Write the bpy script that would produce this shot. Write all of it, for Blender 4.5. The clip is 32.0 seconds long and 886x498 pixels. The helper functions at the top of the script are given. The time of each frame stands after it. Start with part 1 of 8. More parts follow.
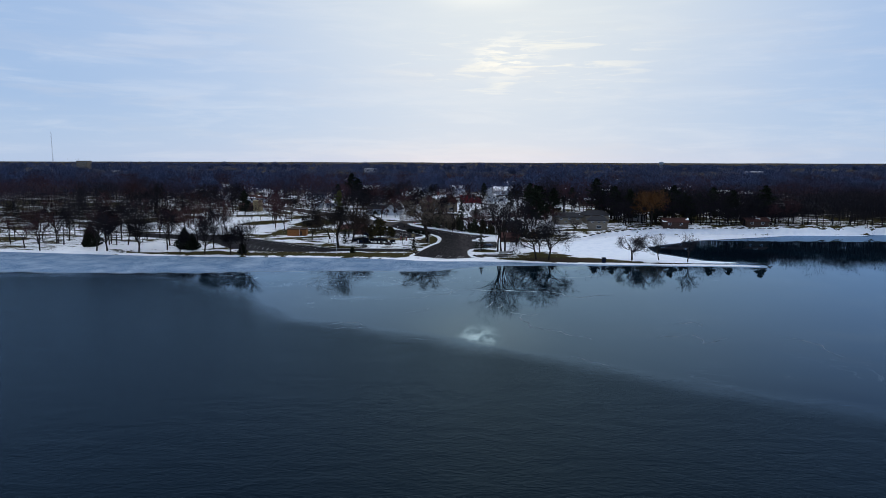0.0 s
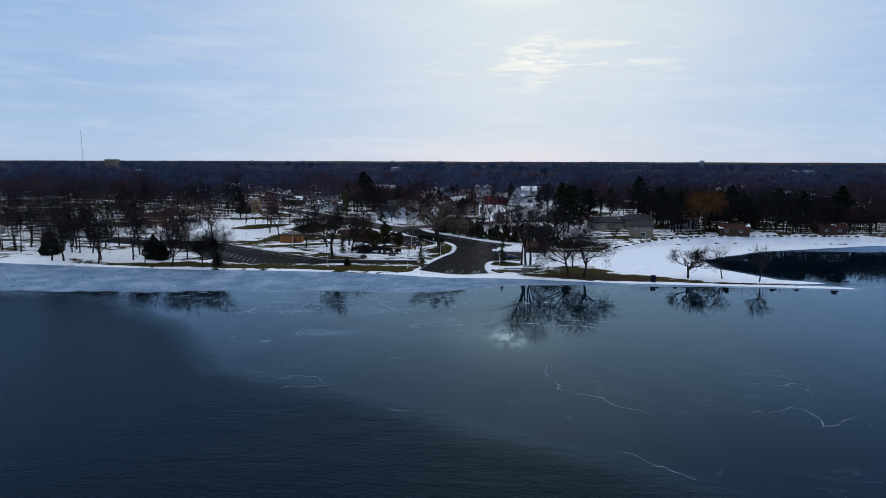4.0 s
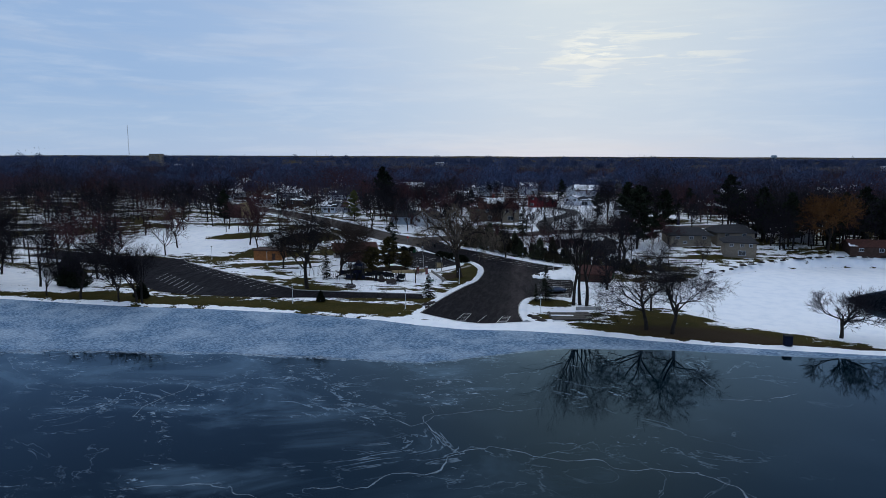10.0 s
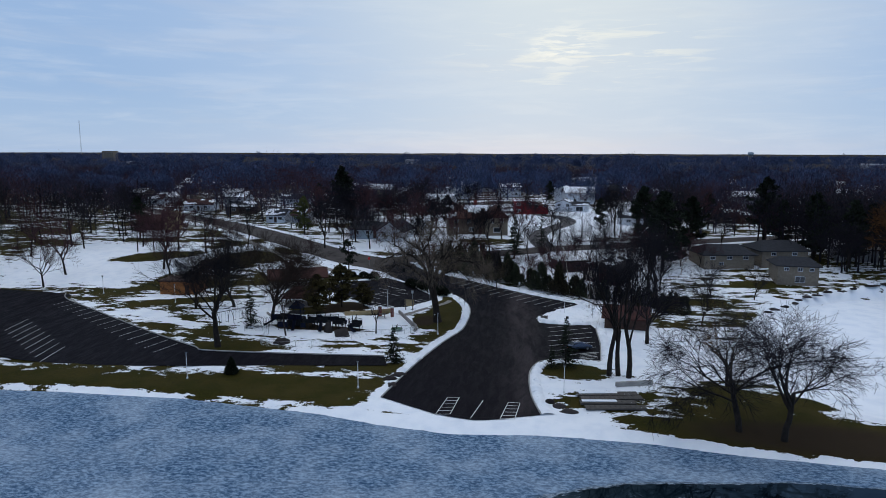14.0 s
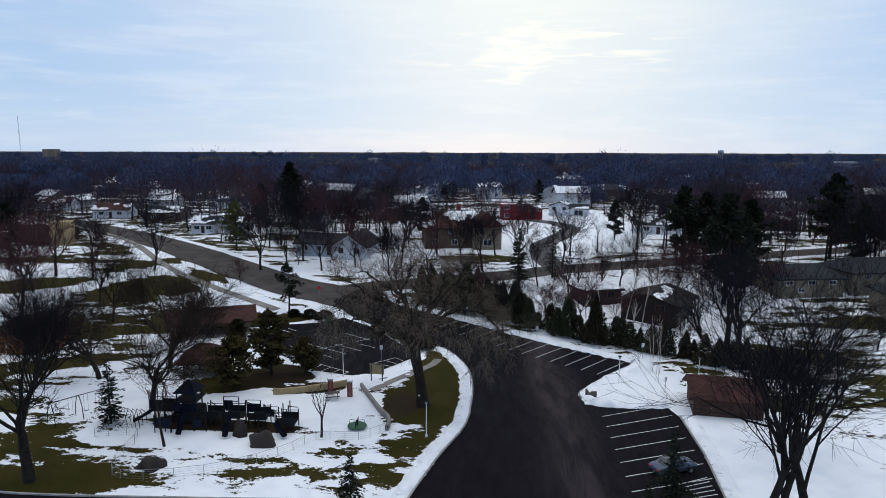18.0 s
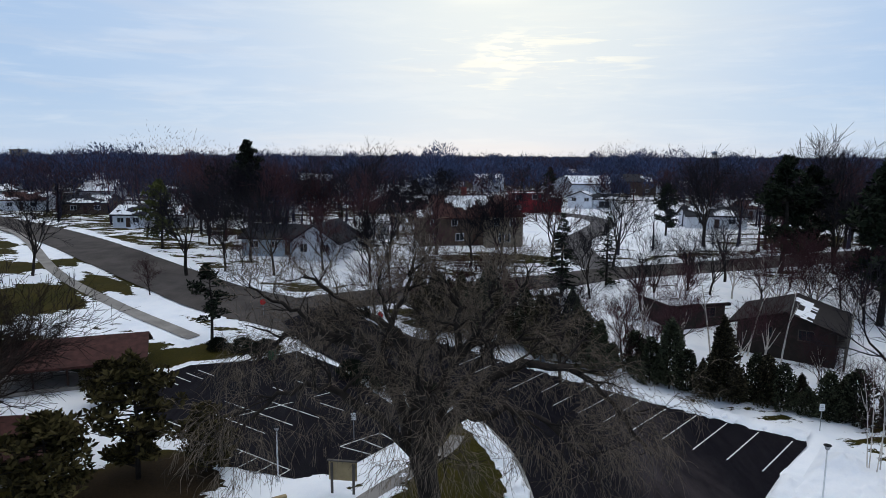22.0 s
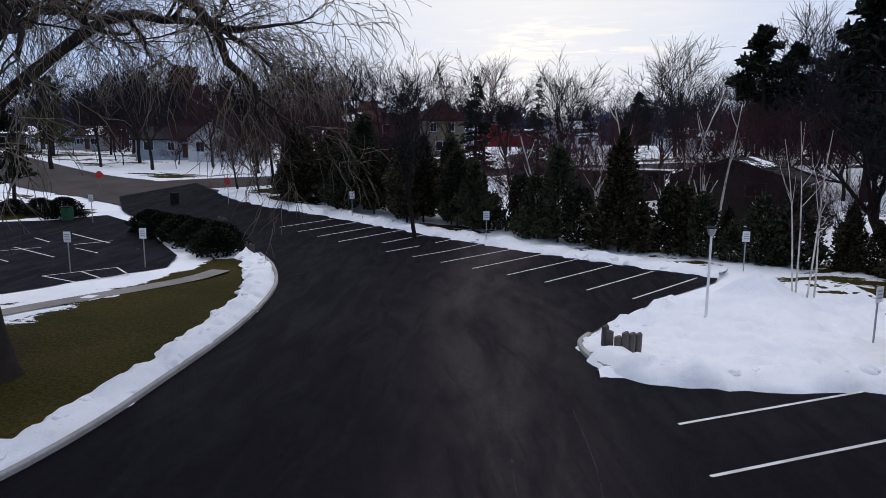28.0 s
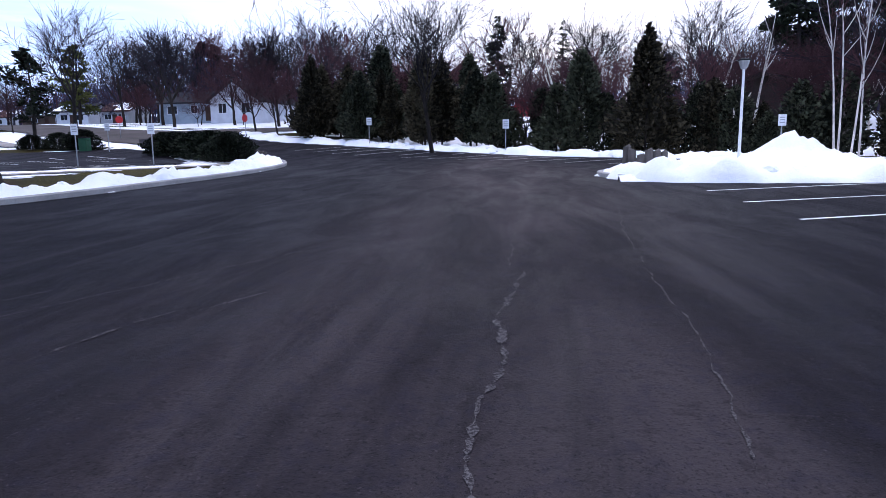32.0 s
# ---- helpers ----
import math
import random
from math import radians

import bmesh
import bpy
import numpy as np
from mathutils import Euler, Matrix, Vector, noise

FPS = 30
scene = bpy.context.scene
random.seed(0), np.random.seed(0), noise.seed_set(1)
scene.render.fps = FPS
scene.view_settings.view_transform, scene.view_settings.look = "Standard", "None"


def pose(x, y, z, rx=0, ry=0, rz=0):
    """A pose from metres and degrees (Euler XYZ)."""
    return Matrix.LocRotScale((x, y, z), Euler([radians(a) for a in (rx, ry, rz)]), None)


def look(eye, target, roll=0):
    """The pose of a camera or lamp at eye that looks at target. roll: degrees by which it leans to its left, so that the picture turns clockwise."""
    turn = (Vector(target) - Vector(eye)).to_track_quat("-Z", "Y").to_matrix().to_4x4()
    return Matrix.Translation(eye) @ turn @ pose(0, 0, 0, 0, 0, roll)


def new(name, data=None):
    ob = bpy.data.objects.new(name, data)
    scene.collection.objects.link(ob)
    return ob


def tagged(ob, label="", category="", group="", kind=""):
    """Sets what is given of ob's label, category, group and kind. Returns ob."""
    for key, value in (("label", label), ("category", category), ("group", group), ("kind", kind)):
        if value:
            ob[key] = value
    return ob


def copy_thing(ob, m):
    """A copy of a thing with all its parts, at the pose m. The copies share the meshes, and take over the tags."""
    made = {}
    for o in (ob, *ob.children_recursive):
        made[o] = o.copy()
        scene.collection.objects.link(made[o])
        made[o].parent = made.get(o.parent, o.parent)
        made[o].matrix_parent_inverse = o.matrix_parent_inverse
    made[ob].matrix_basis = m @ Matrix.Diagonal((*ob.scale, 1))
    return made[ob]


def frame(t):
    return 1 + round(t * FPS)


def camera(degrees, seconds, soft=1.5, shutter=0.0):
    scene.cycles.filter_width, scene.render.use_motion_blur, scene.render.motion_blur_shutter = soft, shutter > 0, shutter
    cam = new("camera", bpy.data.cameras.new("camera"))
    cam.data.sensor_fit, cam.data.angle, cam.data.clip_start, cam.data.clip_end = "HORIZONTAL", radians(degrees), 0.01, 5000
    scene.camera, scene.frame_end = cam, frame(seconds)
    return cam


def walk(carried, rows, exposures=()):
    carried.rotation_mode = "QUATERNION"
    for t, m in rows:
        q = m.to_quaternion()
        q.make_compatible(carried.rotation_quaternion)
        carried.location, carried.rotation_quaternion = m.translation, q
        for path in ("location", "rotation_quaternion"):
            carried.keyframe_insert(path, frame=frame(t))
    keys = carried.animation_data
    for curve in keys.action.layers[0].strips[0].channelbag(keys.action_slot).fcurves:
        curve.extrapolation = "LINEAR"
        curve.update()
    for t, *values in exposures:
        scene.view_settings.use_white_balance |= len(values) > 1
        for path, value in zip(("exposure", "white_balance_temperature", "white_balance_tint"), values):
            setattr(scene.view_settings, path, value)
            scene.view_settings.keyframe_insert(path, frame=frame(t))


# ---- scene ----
cam = camera(68.0, 32.0, soft=0.7)
PATH = [
    (0, (5.07, -189.10, 36.73), (4.768, -179.198, 35.363), 0.15),
    (0.5, (6.08, -184.34, 36.96), (5.786, -174.440, 35.599), 0.15),
    (1, (6.70, -179.08, 36.98), (6.445, -169.180, 35.611), 0.15),
    (1.5, (7.14, -173.50, 36.81), (6.561, -163.611, 35.445), 0.15),
    (2, (7.59, -167.77, 36.52), (6.723, -157.904, 35.150), 0.15),
    (2.5, (8.12, -162.06, 36.16), (7.159, -152.196, 34.796), 0.15),
    (3, (8.72, -156.39, 35.81), (7.896, -146.521, 34.439), 0.15),
    (3.5, (9.35, -150.77, 35.45), (8.552, -140.894, 34.083), 0.15),
    (5.5, (11.90, -128.35, 34.15), (11.226, -118.474, 32.707), 0.15),
    (6, (12.46, -122.65, 33.96), (11.834, -112.778, 32.520), 0.15),
    (6.5, (12.99, -116.94, 33.82), (12.393, -107.063, 32.379), 0.15),
    (7, (13.46, -111.24, 33.74), (12.868, -101.365, 32.294), 0.15),
    (7.5, (13.79, -105.62, 33.72), (13.172, -95.747, 32.277), 0.15),
    (8, (13.89, -100.07, 33.77), (13.287, -90.191, 32.318), 0.15),
    (8.5, (13.79, -94.49, 33.83), (12.445, -84.692, 32.382), 0.15),
    (9, (13.50, -88.83, 33.87), (11.989, -79.050, 32.417), 0.15),
    (9.5, (13.04, -83.02, 33.87), (11.498, -73.250, 32.419), 0.15),
    (10, (12.41, -77.09, 33.87), (10.863, -67.320, 32.416), 0.15),
    (10.5, (11.61, -71.09, 33.90), (10.032, -61.323, 32.448), 0.15),
    (11, (10.67, -65.06, 33.98), (9.123, -55.295, 32.514), 0.15),
    (11.5, (9.62, -59.03, 34.08), (7.997, -49.289, 32.538), 0.15),
    (12, (8.53, -52.98, 34.15), (6.949, -43.220, 32.641), 0.15),
    (12.5, (7.44, -46.88, 34.17), (5.875, -37.116, 32.645), 0.15),
    (13, (6.42, -40.73, 34.12), (5.147, -30.926, 32.620), 0.15),
    (13.5, (5.48, -34.57, 34.04), (4.310, -24.753, 32.530), 0.15),
    (14, (4.55, -28.39, 33.88), (3.446, -18.567, 32.384), 0.15),
    (14.5, (3.58, -22.16, 33.63), (2.543, -12.326, 32.139), 0.15),
    (16.5, (-1.06, 3.45, 31.41), (-1.785, 13.311, 29.944), 0.15),
    (17, (-2.03, 9.08, 31.28), (-2.697, 18.951, 29.816), 0.15),
    (17.5, (-2.93, 14.47, 31.31), (-3.536, 24.340, 29.824), 0.15),
    (18, (-3.77, 19.68, 31.44), (-4.325, 29.547, 29.935), 0.15),
    (18.5, (-4.59, 24.84, 31.44), (-5.103, 34.712, 29.924), 0.15),
    (19, (-5.41, 30.02, 31.10), (-5.880, 39.893, 29.600), 0.15),
    (19.5, (-6.22, 35.20, 30.39), (-6.626, 45.070, 28.856), 0.15),
    (20, (-7.00, 40.39, 29.33), (-7.372, 50.262, 27.784), 0.15),
    (20.5, (-7.72, 45.63, 27.99), (-8.067, 55.502, 26.450), 0.15),
    (21, (-8.33, 50.94, 26.43), (-8.655, 60.820, 24.927), 0.15),
    (21.5, (-8.77, 56.34, 24.76), (-9.083, 66.232, 23.314), 0.15),
    (22, (-9.20, 61.63, 23.57), (-9.523, 71.520, 22.140), 0.28),
    (22.5, (-9.63, 65.58, 22.60), (-9.958, 75.486, 21.253), 0.29),
    (23, (-10.09, 68.23, 21.37), (-10.433, 78.134, 20.047), 0.35),
    (23.5, (-10.64, 69.53, 20.05), (-11.014, 79.438, 18.720), 0.30),
    (24, (-11.12, 70.71, 18.53), (-11.548, 80.603, 17.159), -0.12),
    (24.5, (-10.92, 71.93, 16.93), (-11.413, 81.822, 15.566), -0.40),
    (25, (-9.47, 71.83, 16.25), (-9.938, 81.712, 14.796), -0.55),
    (26, (-3.88, 72.96, 13.78), (-4.376, 82.833, 12.244), -0.65),
    (26.5, (-1.31, 73.57, 12.39), (-1.854, 83.441, 10.861), -0.43),
    (28.5, (6.29, 76.47, 7.01), (5.625, 86.323, 5.439), 0.44),
    (29, (6.37, 76.62, 6.05), (5.635, 86.470, 4.470), 0.34),
    (29.5, (6.37, 76.68, 5.11), (5.580, 86.530, 3.545), 0.09),
    (30, (6.32, 76.68, 4.21), (5.467, 86.517, 2.650), -0.15),
    (30.5, (6.20, 76.68, 3.43), (5.294, 86.522, 1.888), -0.28),
    (31, (6.15, 76.72, 2.80), (5.195, 86.560, 1.266), -0.32),
    (31.5, (6.13, 76.76, 2.29), (5.114, 86.589, 0.755), -0.48),
    (32, (6.11, 76.72, 1.88), (5.033, 86.543, 0.348), -0.61),
]
EXPOSURES = [(0, 0.05, 6350, 8), (3.5, 0.02, 6250, 7), (6, -0.12, 6100, 6), (12, -0.12, 6100, 6), (14.5, -0.02, 6200, 6), (16.5, 0.3, 6650, 6), (22, 0.22, 6700, 6), (24, 0.25, 6850, 9), (26.5, 0.40, 6700, 13), (28.5, 0.20, 6700, 14), (29, 0.22, 6700, 14), (30, 0.40, 6500, 16), (31, 0.78, 6250, 19), (32, 1.20, 5950, 22)]
walk(cam, [(t, look(eye, target, roll)) for t, eye, target, roll in PATH], EXPOSURES)

# ---- sky and sun: low winter sun behind thin cloud, over the houses ----
SUN_AZ, SUN_EL = 1.5, 15.5   # degrees to the right of +y, and above the horizon
sun_dir = Vector((math.sin(radians(SUN_AZ)) * math.cos(radians(SUN_EL)), math.cos(radians(SUN_AZ)) * math.cos(radians(SUN_EL)), math.sin(radians(SUN_EL))))
world = bpy.data.worlds.new("winter_sky")
scene.world = world
world.use_nodes = True
wn, wl = world.node_tree.nodes, world.node_tree.links
wn.clear()


def wnode(kind, **sets):
    n = wn.new(kind)
    for k, v in sets.items():
        n.inputs[k].default_value = v
    return n


def wmath(op, a, b=None, c=None):
    n = wn.new("ShaderNodeMath")
    n.operation = op
    for k, v in enumerate((a, b, c)):
        if v is None:
            continue
        if isinstance(v, (int, float)):
            n.inputs[k].default_value = v
        else:
            wl.new(v, n.inputs[k])
    return n.outputs[0]


def wmix(fac, a, b):
    n = wn.new("ShaderNodeMix")
    n.data_type = "RGBA"
    for sock, v in ((n.inputs[0], fac), (n.inputs[6], a), (n.inputs[7], b)):
        if isinstance(v, (int, float, tuple)):
            sock.default_value = v
        else:
            wl.new(v, sock)
    return n.outputs[2]


def wramp(v, lo, hi):
    n = wn.new("ShaderNodeMapRange")
    n.interpolation_type = "SMOOTHSTEP"
    n.inputs[1].default_value, n.inputs[2].default_value = lo, hi
    wl.new(v, n.inputs[0])
    return n.outputs[0]


tc = wn.new("ShaderNodeTexCoord")
sky = wn.new("ShaderNodeTexSky")
sky.sky_type = "NISHITA"
sky.sun_disc = False
sky.sun_elevation, sky.sun_rotation = radians(SUN_EL), radians(SUN_AZ)
sky.air_density, sky.dust_density, sky.ozone_density = 1.0, 0.3, 2.0
skyc = wn.new("ShaderNodeVectorMath")
skyc.operation = "SCALE"
skyc.inputs[3].default_value = 0.06
wl.new(sky.outputs[0], skyc.inputs[0])
sep = wn.new("ShaderNodeSeparateXYZ")
wl.new(tc.outputs["Generated"], sep.inputs[0])
# high overcast: pale blue veil, whiter towards the sun and the horizon
dot = wn.new("ShaderNodeVectorMath")
dot.operation = "DOT_PRODUCT"
dot.inputs[1].default_value = sun_dir
wl.new(tc.outputs["Generated"], dot.inputs[0])
veil = wmix(wramp(dot.outputs["Value"], 0.80, 1.0), (0.38, 0.52, 0.78, 1), (0.50, 0.61, 0.82, 1))
low = wramp(sep.outputs[2], 0.10, 0.0)
veil = wmix(wmath("MULTIPLY", low, 0.55), veil, (0.49, 0.61, 0.82, 1))
# flat streaks of cloud
mp = wn.new("ShaderNodeMapping")
mp.inputs["Scale"].default_value = (3.0, 3.0, 22.0)
wl.new(tc.outputs["Generated"], mp.inputs[0])
cn = wnode("ShaderNodeTexNoise", Scale=2.2, Detail=6.0, Roughness=0.6, Distortion=0.4)
wl.new(mp.outputs[0], cn.inputs["Vector"])
streak = wramp(cn.outputs[0], 0.42, 0.72)
veil = wmix(wmath("MULTIPLY", streak, 0.35), veil, (0.70, 0.75, 0.88, 1))
# a bank of thin streaks below the sun, lit from behind: as the turn from north and the height
azim = wmath("ARCTAN2", sep.outputs[0], sep.outputs[1])
elev = wmath("ARCSINE", sep.outputs[2])


def sky_patch(az, el, wide, tall, inner=0.0):
    """1 at a place in the sky, falling to 0 round it."""
    u = wmath("DIVIDE", wmath("SUBTRACT", azim, radians(az)), radians(wide))
    v = wmath("DIVIDE", wmath("SUBTRACT", elev, radians(el)), radians(tall))
    return wramp(wmath("SQRT", wmath("ADD", wmath("MULTIPLY", u, u), wmath("MULTIPLY", v, v))), 1.0, inner)


def streaks(across, up, seed):
    where = wn.new("ShaderNodeCombineXYZ")
    for sock, v in zip(where.inputs, (wmath("MULTIPLY", azim, across), wmath("MULTIPLY", elev, up), seed)):
        if isinstance(v, float):
            sock.default_value = v
        else:
            wl.new(v, sock)
    n = wnode("ShaderNodeTexNoise", Scale=1.0, Detail=5.0, Roughness=0.58, Distortion=0.5)
    wl.new(where.outputs[0], n.inputs["Vector"])
    return n.outputs[0]


veil = wmix(wmath("MULTIPLY", sky_patch(4.5, 9.0, 30.0, 14.0), 0.40), veil, (0.90, 0.86, 0.78, 1))
veil = wmix(wmath("MULTIPLY", wmath("MULTIPLY", sky_patch(5.5, 8.0, 15.0, 4.4), wramp(streaks(11.0, 95.0, 2.0), 0.50, 0.66)), 0.85), veil, (1.02, 0.95, 0.84, 1))
veil = wmix(wmath("MULTIPLY", wmath("MULTIPLY", sky_patch(3.6, 8.4, 4.2, 2.6), wramp(streaks(24.0, 120.0, 7.0), 0.44, 0.60)), 0.9), veil, (1.16, 1.06, 0.92, 1))
veil = wmix(wmath("MULTIPLY", wramp(streaks(4.0, 30.0, 11.0), 0.50, 0.74), 0.22), veil, (0.66, 0.66, 0.74, 1))
# sky above the view, darkened away from the sun to deepen the lake's reflection
veil = wmix(wmath("MULTIPLY", wmath("MULTIPLY", wramp(elev, radians(11), radians(21)), wmath("SUBTRACT", 1.0, sky_patch(SUN_AZ + 2, 13.0, 36.0, 15.0))), 0.88), veil, (0.12, 0.24, 0.50, 1))
# glow round and above the sun, added mostly unseen to brighten the lake's reflection
veil = wmix(wmath("MULTIPLY", sky_patch(SUN_AZ + 3, 19.0, 34.0, 17.0), 0.62), veil, (0.92, 0.93, 0.84, 1))
veil = wmix(wmath("MULTIPLY", sky_patch(SUN_AZ + 3, 27.0, 17.0, 14.0), 0.55), veil, (0.98, 0.98, 0.82, 1))
# the sun itself, dimmed by the cloud above the streaks
veil = wmix(wmath("MULTIPLY", sky_patch(SUN_AZ, SUN_EL, 9.0, 4.0), 0.7), veil, (1.4, 1.3, 1.1, 1))
veil = wmix(wmath("MULTIPLY", sky_patch(SUN_AZ, SUN_EL, 2.6, 1.3), wramp(streaks(60.0, 120.0, 21.0), 0.36, 0.62)), veil, (4.6, 4.2, 3.5, 1))
# an overcast sky is brightest overhead
high = wn.new("ShaderNodeVectorMath")
high.operation = "SCALE"
wl.new(veil, high.inputs[0])
wl.new(wmath("ADD", 1.0, wmath("MULTIPLY", wramp(sep.outputs[2], 0.5, 0.95), 0.7)), high.inputs[3])
white = wmix(wramp(sep.outputs[2], 0.48, 0.85), high.outputs[0], (0.88, 0.92, 1.02, 1))
final = wmix(0.88, skyc.outputs[0], white)
bgn = wnode("ShaderNodeBackground", Strength=1.0)
wl.new(final, bgn.inputs[0])
wout = wn.new("ShaderNodeOutputWorld")
wl.new(bgn.outputs[0], wout.inputs[0])

sun_data = bpy.data.lights.new("sun", "SUN")
sun_data.energy, sun_data.angle, sun_data.color = 0.62, radians(160), (1.0, 0.94, 0.86)
sun = new("sun", sun_data)
sun.matrix_world = look(sun_dir * 800, (0, 0, 0))

# ---- materials ----
class Mat:
    """A small builder of node materials, in object or world space."""

    def __init__(self, name):
        self.m = bpy.data.materials.new(name)
        self.m.use_nodes = True
        self.n, self.l = self.m.node_tree.nodes, self.m.node_tree.links
        self.b = self.n["Principled BSDF"]
        self.g = self.n.new("ShaderNodeNewGeometry")
        self.pos = self.g.outputs["Position"]

    def put(self, sock, v):
        if isinstance(v, (int, float)):
            sock.default_value = v if sock.type != "RGBA" else (v, v, v, 1)
        elif isinstance(v, tuple):
            sock.default_value = v if len(v) == 4 or sock.type != "RGBA" else (*v, 1)
        else:
            self.l.new(v, sock)

    def noise(self, scale, detail=4.0, rough=0.55, stretch=None, distortion=0.0, out=0):
        n = self.n.new("ShaderNodeTexNoise")
        n.inputs["Scale"].default_value, n.inputs["Detail"].default_value = scale, detail
        n.inputs["Roughness"].default_value, n.inputs["Distortion"].default_value = rough, distortion
        if stretch:
            mp = self.n.new("ShaderNodeMapping")
            mp.inputs["Scale"].default_value = stretch
            self.l.new(self.pos, mp.inputs[0])
            self.l.new(mp.outputs[0], n.inputs["Vector"])
        else:
            self.l.new(self.pos, n.inputs["Vector"])
        return n.outputs[out]

    def voronoi(self, scale, feature="F1", stretch=None):
        n = self.n.new("ShaderNodeTexVoronoi")
        n.feature = feature
        n.inputs["Scale"].default_value = scale
        if stretch:
            mp = self.n.new("ShaderNodeMapping")
            mp.inputs["Scale"].default_value = stretch
            self.l.new(self.pos, mp.inputs[0])
            self.l.new(mp.outputs[0], n.inputs["Vector"])
        else:
            self.l.new(self.pos, n.inputs["Vector"])
        return n.outputs[0]

    def math(self, op, a, b=0.0):
        n = self.n.new("ShaderNodeMath")
        n.operation = op
        self.put(n.inputs[0], a)
        self.put(n.inputs[1], b)
        return n.outputs[0]

    def step(self, v, lo, hi, a=0.0, b=1.0):
        n = self.n.new("ShaderNodeMapRange")
        n.interpolation_type = "SMOOTHSTEP"
        self.put(n.inputs[0], v)
        for k, x in enumerate((lo, hi, a, b)):
            n.inputs[k + 1].default_value = x
        return n.outputs[0]

    def mix(self, fac, a, b):
        n = self.n.new("ShaderNodeMix")
        n.data_type = "RGBA"
        self.put(n.inputs[0], fac)
        self.put(n.inputs[6], a)
        self.put(n.inputs[7], b)
        return n.outputs[2]

    def attr(self, name):
        n = self.n.new("ShaderNodeAttribute")
        n.attribute_name = name
        return n.outputs["Fac"]

    def random(self):
        n = self.n.new("ShaderNodeObjectInfo")
        return n.outputs["Random"]

    def island(self):
        return self.g.outputs["Random Per Island"]

    def bump(self, height, strength=0.4, distance=0.02):
        n = self.n.new("ShaderNodeBump")
        n.inputs["Strength"].default_value, n.inputs["Distance"].default_value = strength, distance
        self.put(n.inputs["Height"], height)
        self.l.new(n.outputs[0], self.b.inputs["Normal"])
        return self

    def done(self, color=None, rough=0.8, metal=0.0, spec=None, ior=None):
        if color is not None:
            self.put(self.b.inputs["Base Color"], color)
        self.put(self.b.inputs["Roughness"], rough)
        self.put(self.b.inputs["Metallic"], metal)
        if spec is not None:
            self.put(self.b.inputs["Specular IOR Level"], spec)
        if ior is not None:
            self.b.inputs["IOR"].default_value = ior
        return self.m


def plain(name, color, rough=0.7, vary=0.25, scale=3.0, metal=0.0, bump=0.0, spec=0.3, per=0.0, leafy=0.0):
    """Paint, metal or wood with stains at two scales and a little grain."""
    m = Mat(name)
    big, fine = m.noise(scale * 0.35, 3), m.noise(scale * 6, 5, 0.7)
    lo = tuple(c * (1 - vary) for c in color)
    hi = tuple(min(1, c * (1 + vary)) for c in color)
    v = m.math("ADD", m.math("MULTIPLY", big, 0.6), m.math("MULTIPLY", fine, 0.4))
    if per:
        v = m.math("ADD", v, m.math("MULTIPLY", m.math("SUBTRACT", m.random(), 0.5), per))
    if leafy:
        v = m.math("ADD", v, m.math("MULTIPLY", m.math("SUBTRACT", m.island(), 0.5), leafy))
    col = m.mix(m.step(v, 0.3, 0.7), lo, hi)
    if bump:
        m.bump(fine, bump, 0.01)
    return m.done(col, m.step(fine, 0.2, 0.8, rough - 0.1, min(1, rough + 0.1)), metal, spec)


def snow_color(m):
    drift, grain = m.noise(0.35, 4, 0.6), m.noise(14, 4, 0.7)
    return m.mix(m.step(m.math("ADD", m.math("MULTIPLY", drift, 0.7), m.math("MULTIPLY", grain, 0.3)), 0.3, 0.6), (0.80, 0.83, 0.88), (0.92, 0.93, 0.95))


def make_ground():
    """Snow lying in patches on winter lawn: the attribute says how much of it has stayed."""
    m = Mat("ground")
    snowy = m.attr("snow")
    edge = m.math("ADD", m.math("MULTIPLY", m.noise(0.085, 4, 0.6, (0.50, 1.5, 1.0), 0.8), 0.55), m.math("MULTIPLY", m.noise(0.48, 5, 0.66, (0.6, 1.2, 1.0), 0.4), 0.42))
    edge = m.math("ADD", edge, m.math("MULTIPLY", m.noise(2.4, 5, 0.75), 0.15))
    cover = m.step(m.math("ADD", snowy, m.math("MULTIPLY", m.math("SUBTRACT", edge, 0.56), 2.8)), 0.475, 0.525)
    tuft, tone = m.noise(9, 5, 0.75), m.noise(0.22, 4, 0.6)
    grass = m.mix(m.step(tone, 0.35, 0.65), (0.056, 0.050, 0.007), (0.088, 0.067, 0.014))
    grass = m.mix(m.step(tuft, 0.35, 0.75), m.mix(0.8, grass, (0.008, 0.008, 0.003)), grass)
    litter = m.mix(m.step(m.attr("bare"), 0.3, 0.7), grass, m.mix(m.step(tuft, 0.3, 0.7), (0.020, 0.014, 0.009), (0.044, 0.029, 0.015)))
    col = m.mix(cover, litter, snow_color(m))
    m.bump(m.math("ADD", m.math("MULTIPLY", cover, 1.0), m.math("MULTIPLY", tuft, 0.5)), 0.6, 0.08)
    return m.done(col, 0.9, 0.0, 0.06)


def make_snow():
    m = Mat("snow")
    lumps = m.noise(2.6, 6, 0.65)
    dirt = m.step(m.noise(5.5, 5, 0.75), 0.60, 0.78)
    col = m.mix(m.math("MULTIPLY", dirt, 0.35), snow_color(m), (0.30, 0.29, 0.28))
    m.bump(m.math("ADD", lumps, m.math("MULTIPLY", m.noise(22, 4, 0.7), 0.35)), 0.7, 0.10)
    return m.done(col, 0.75, 0.0, 0.25)


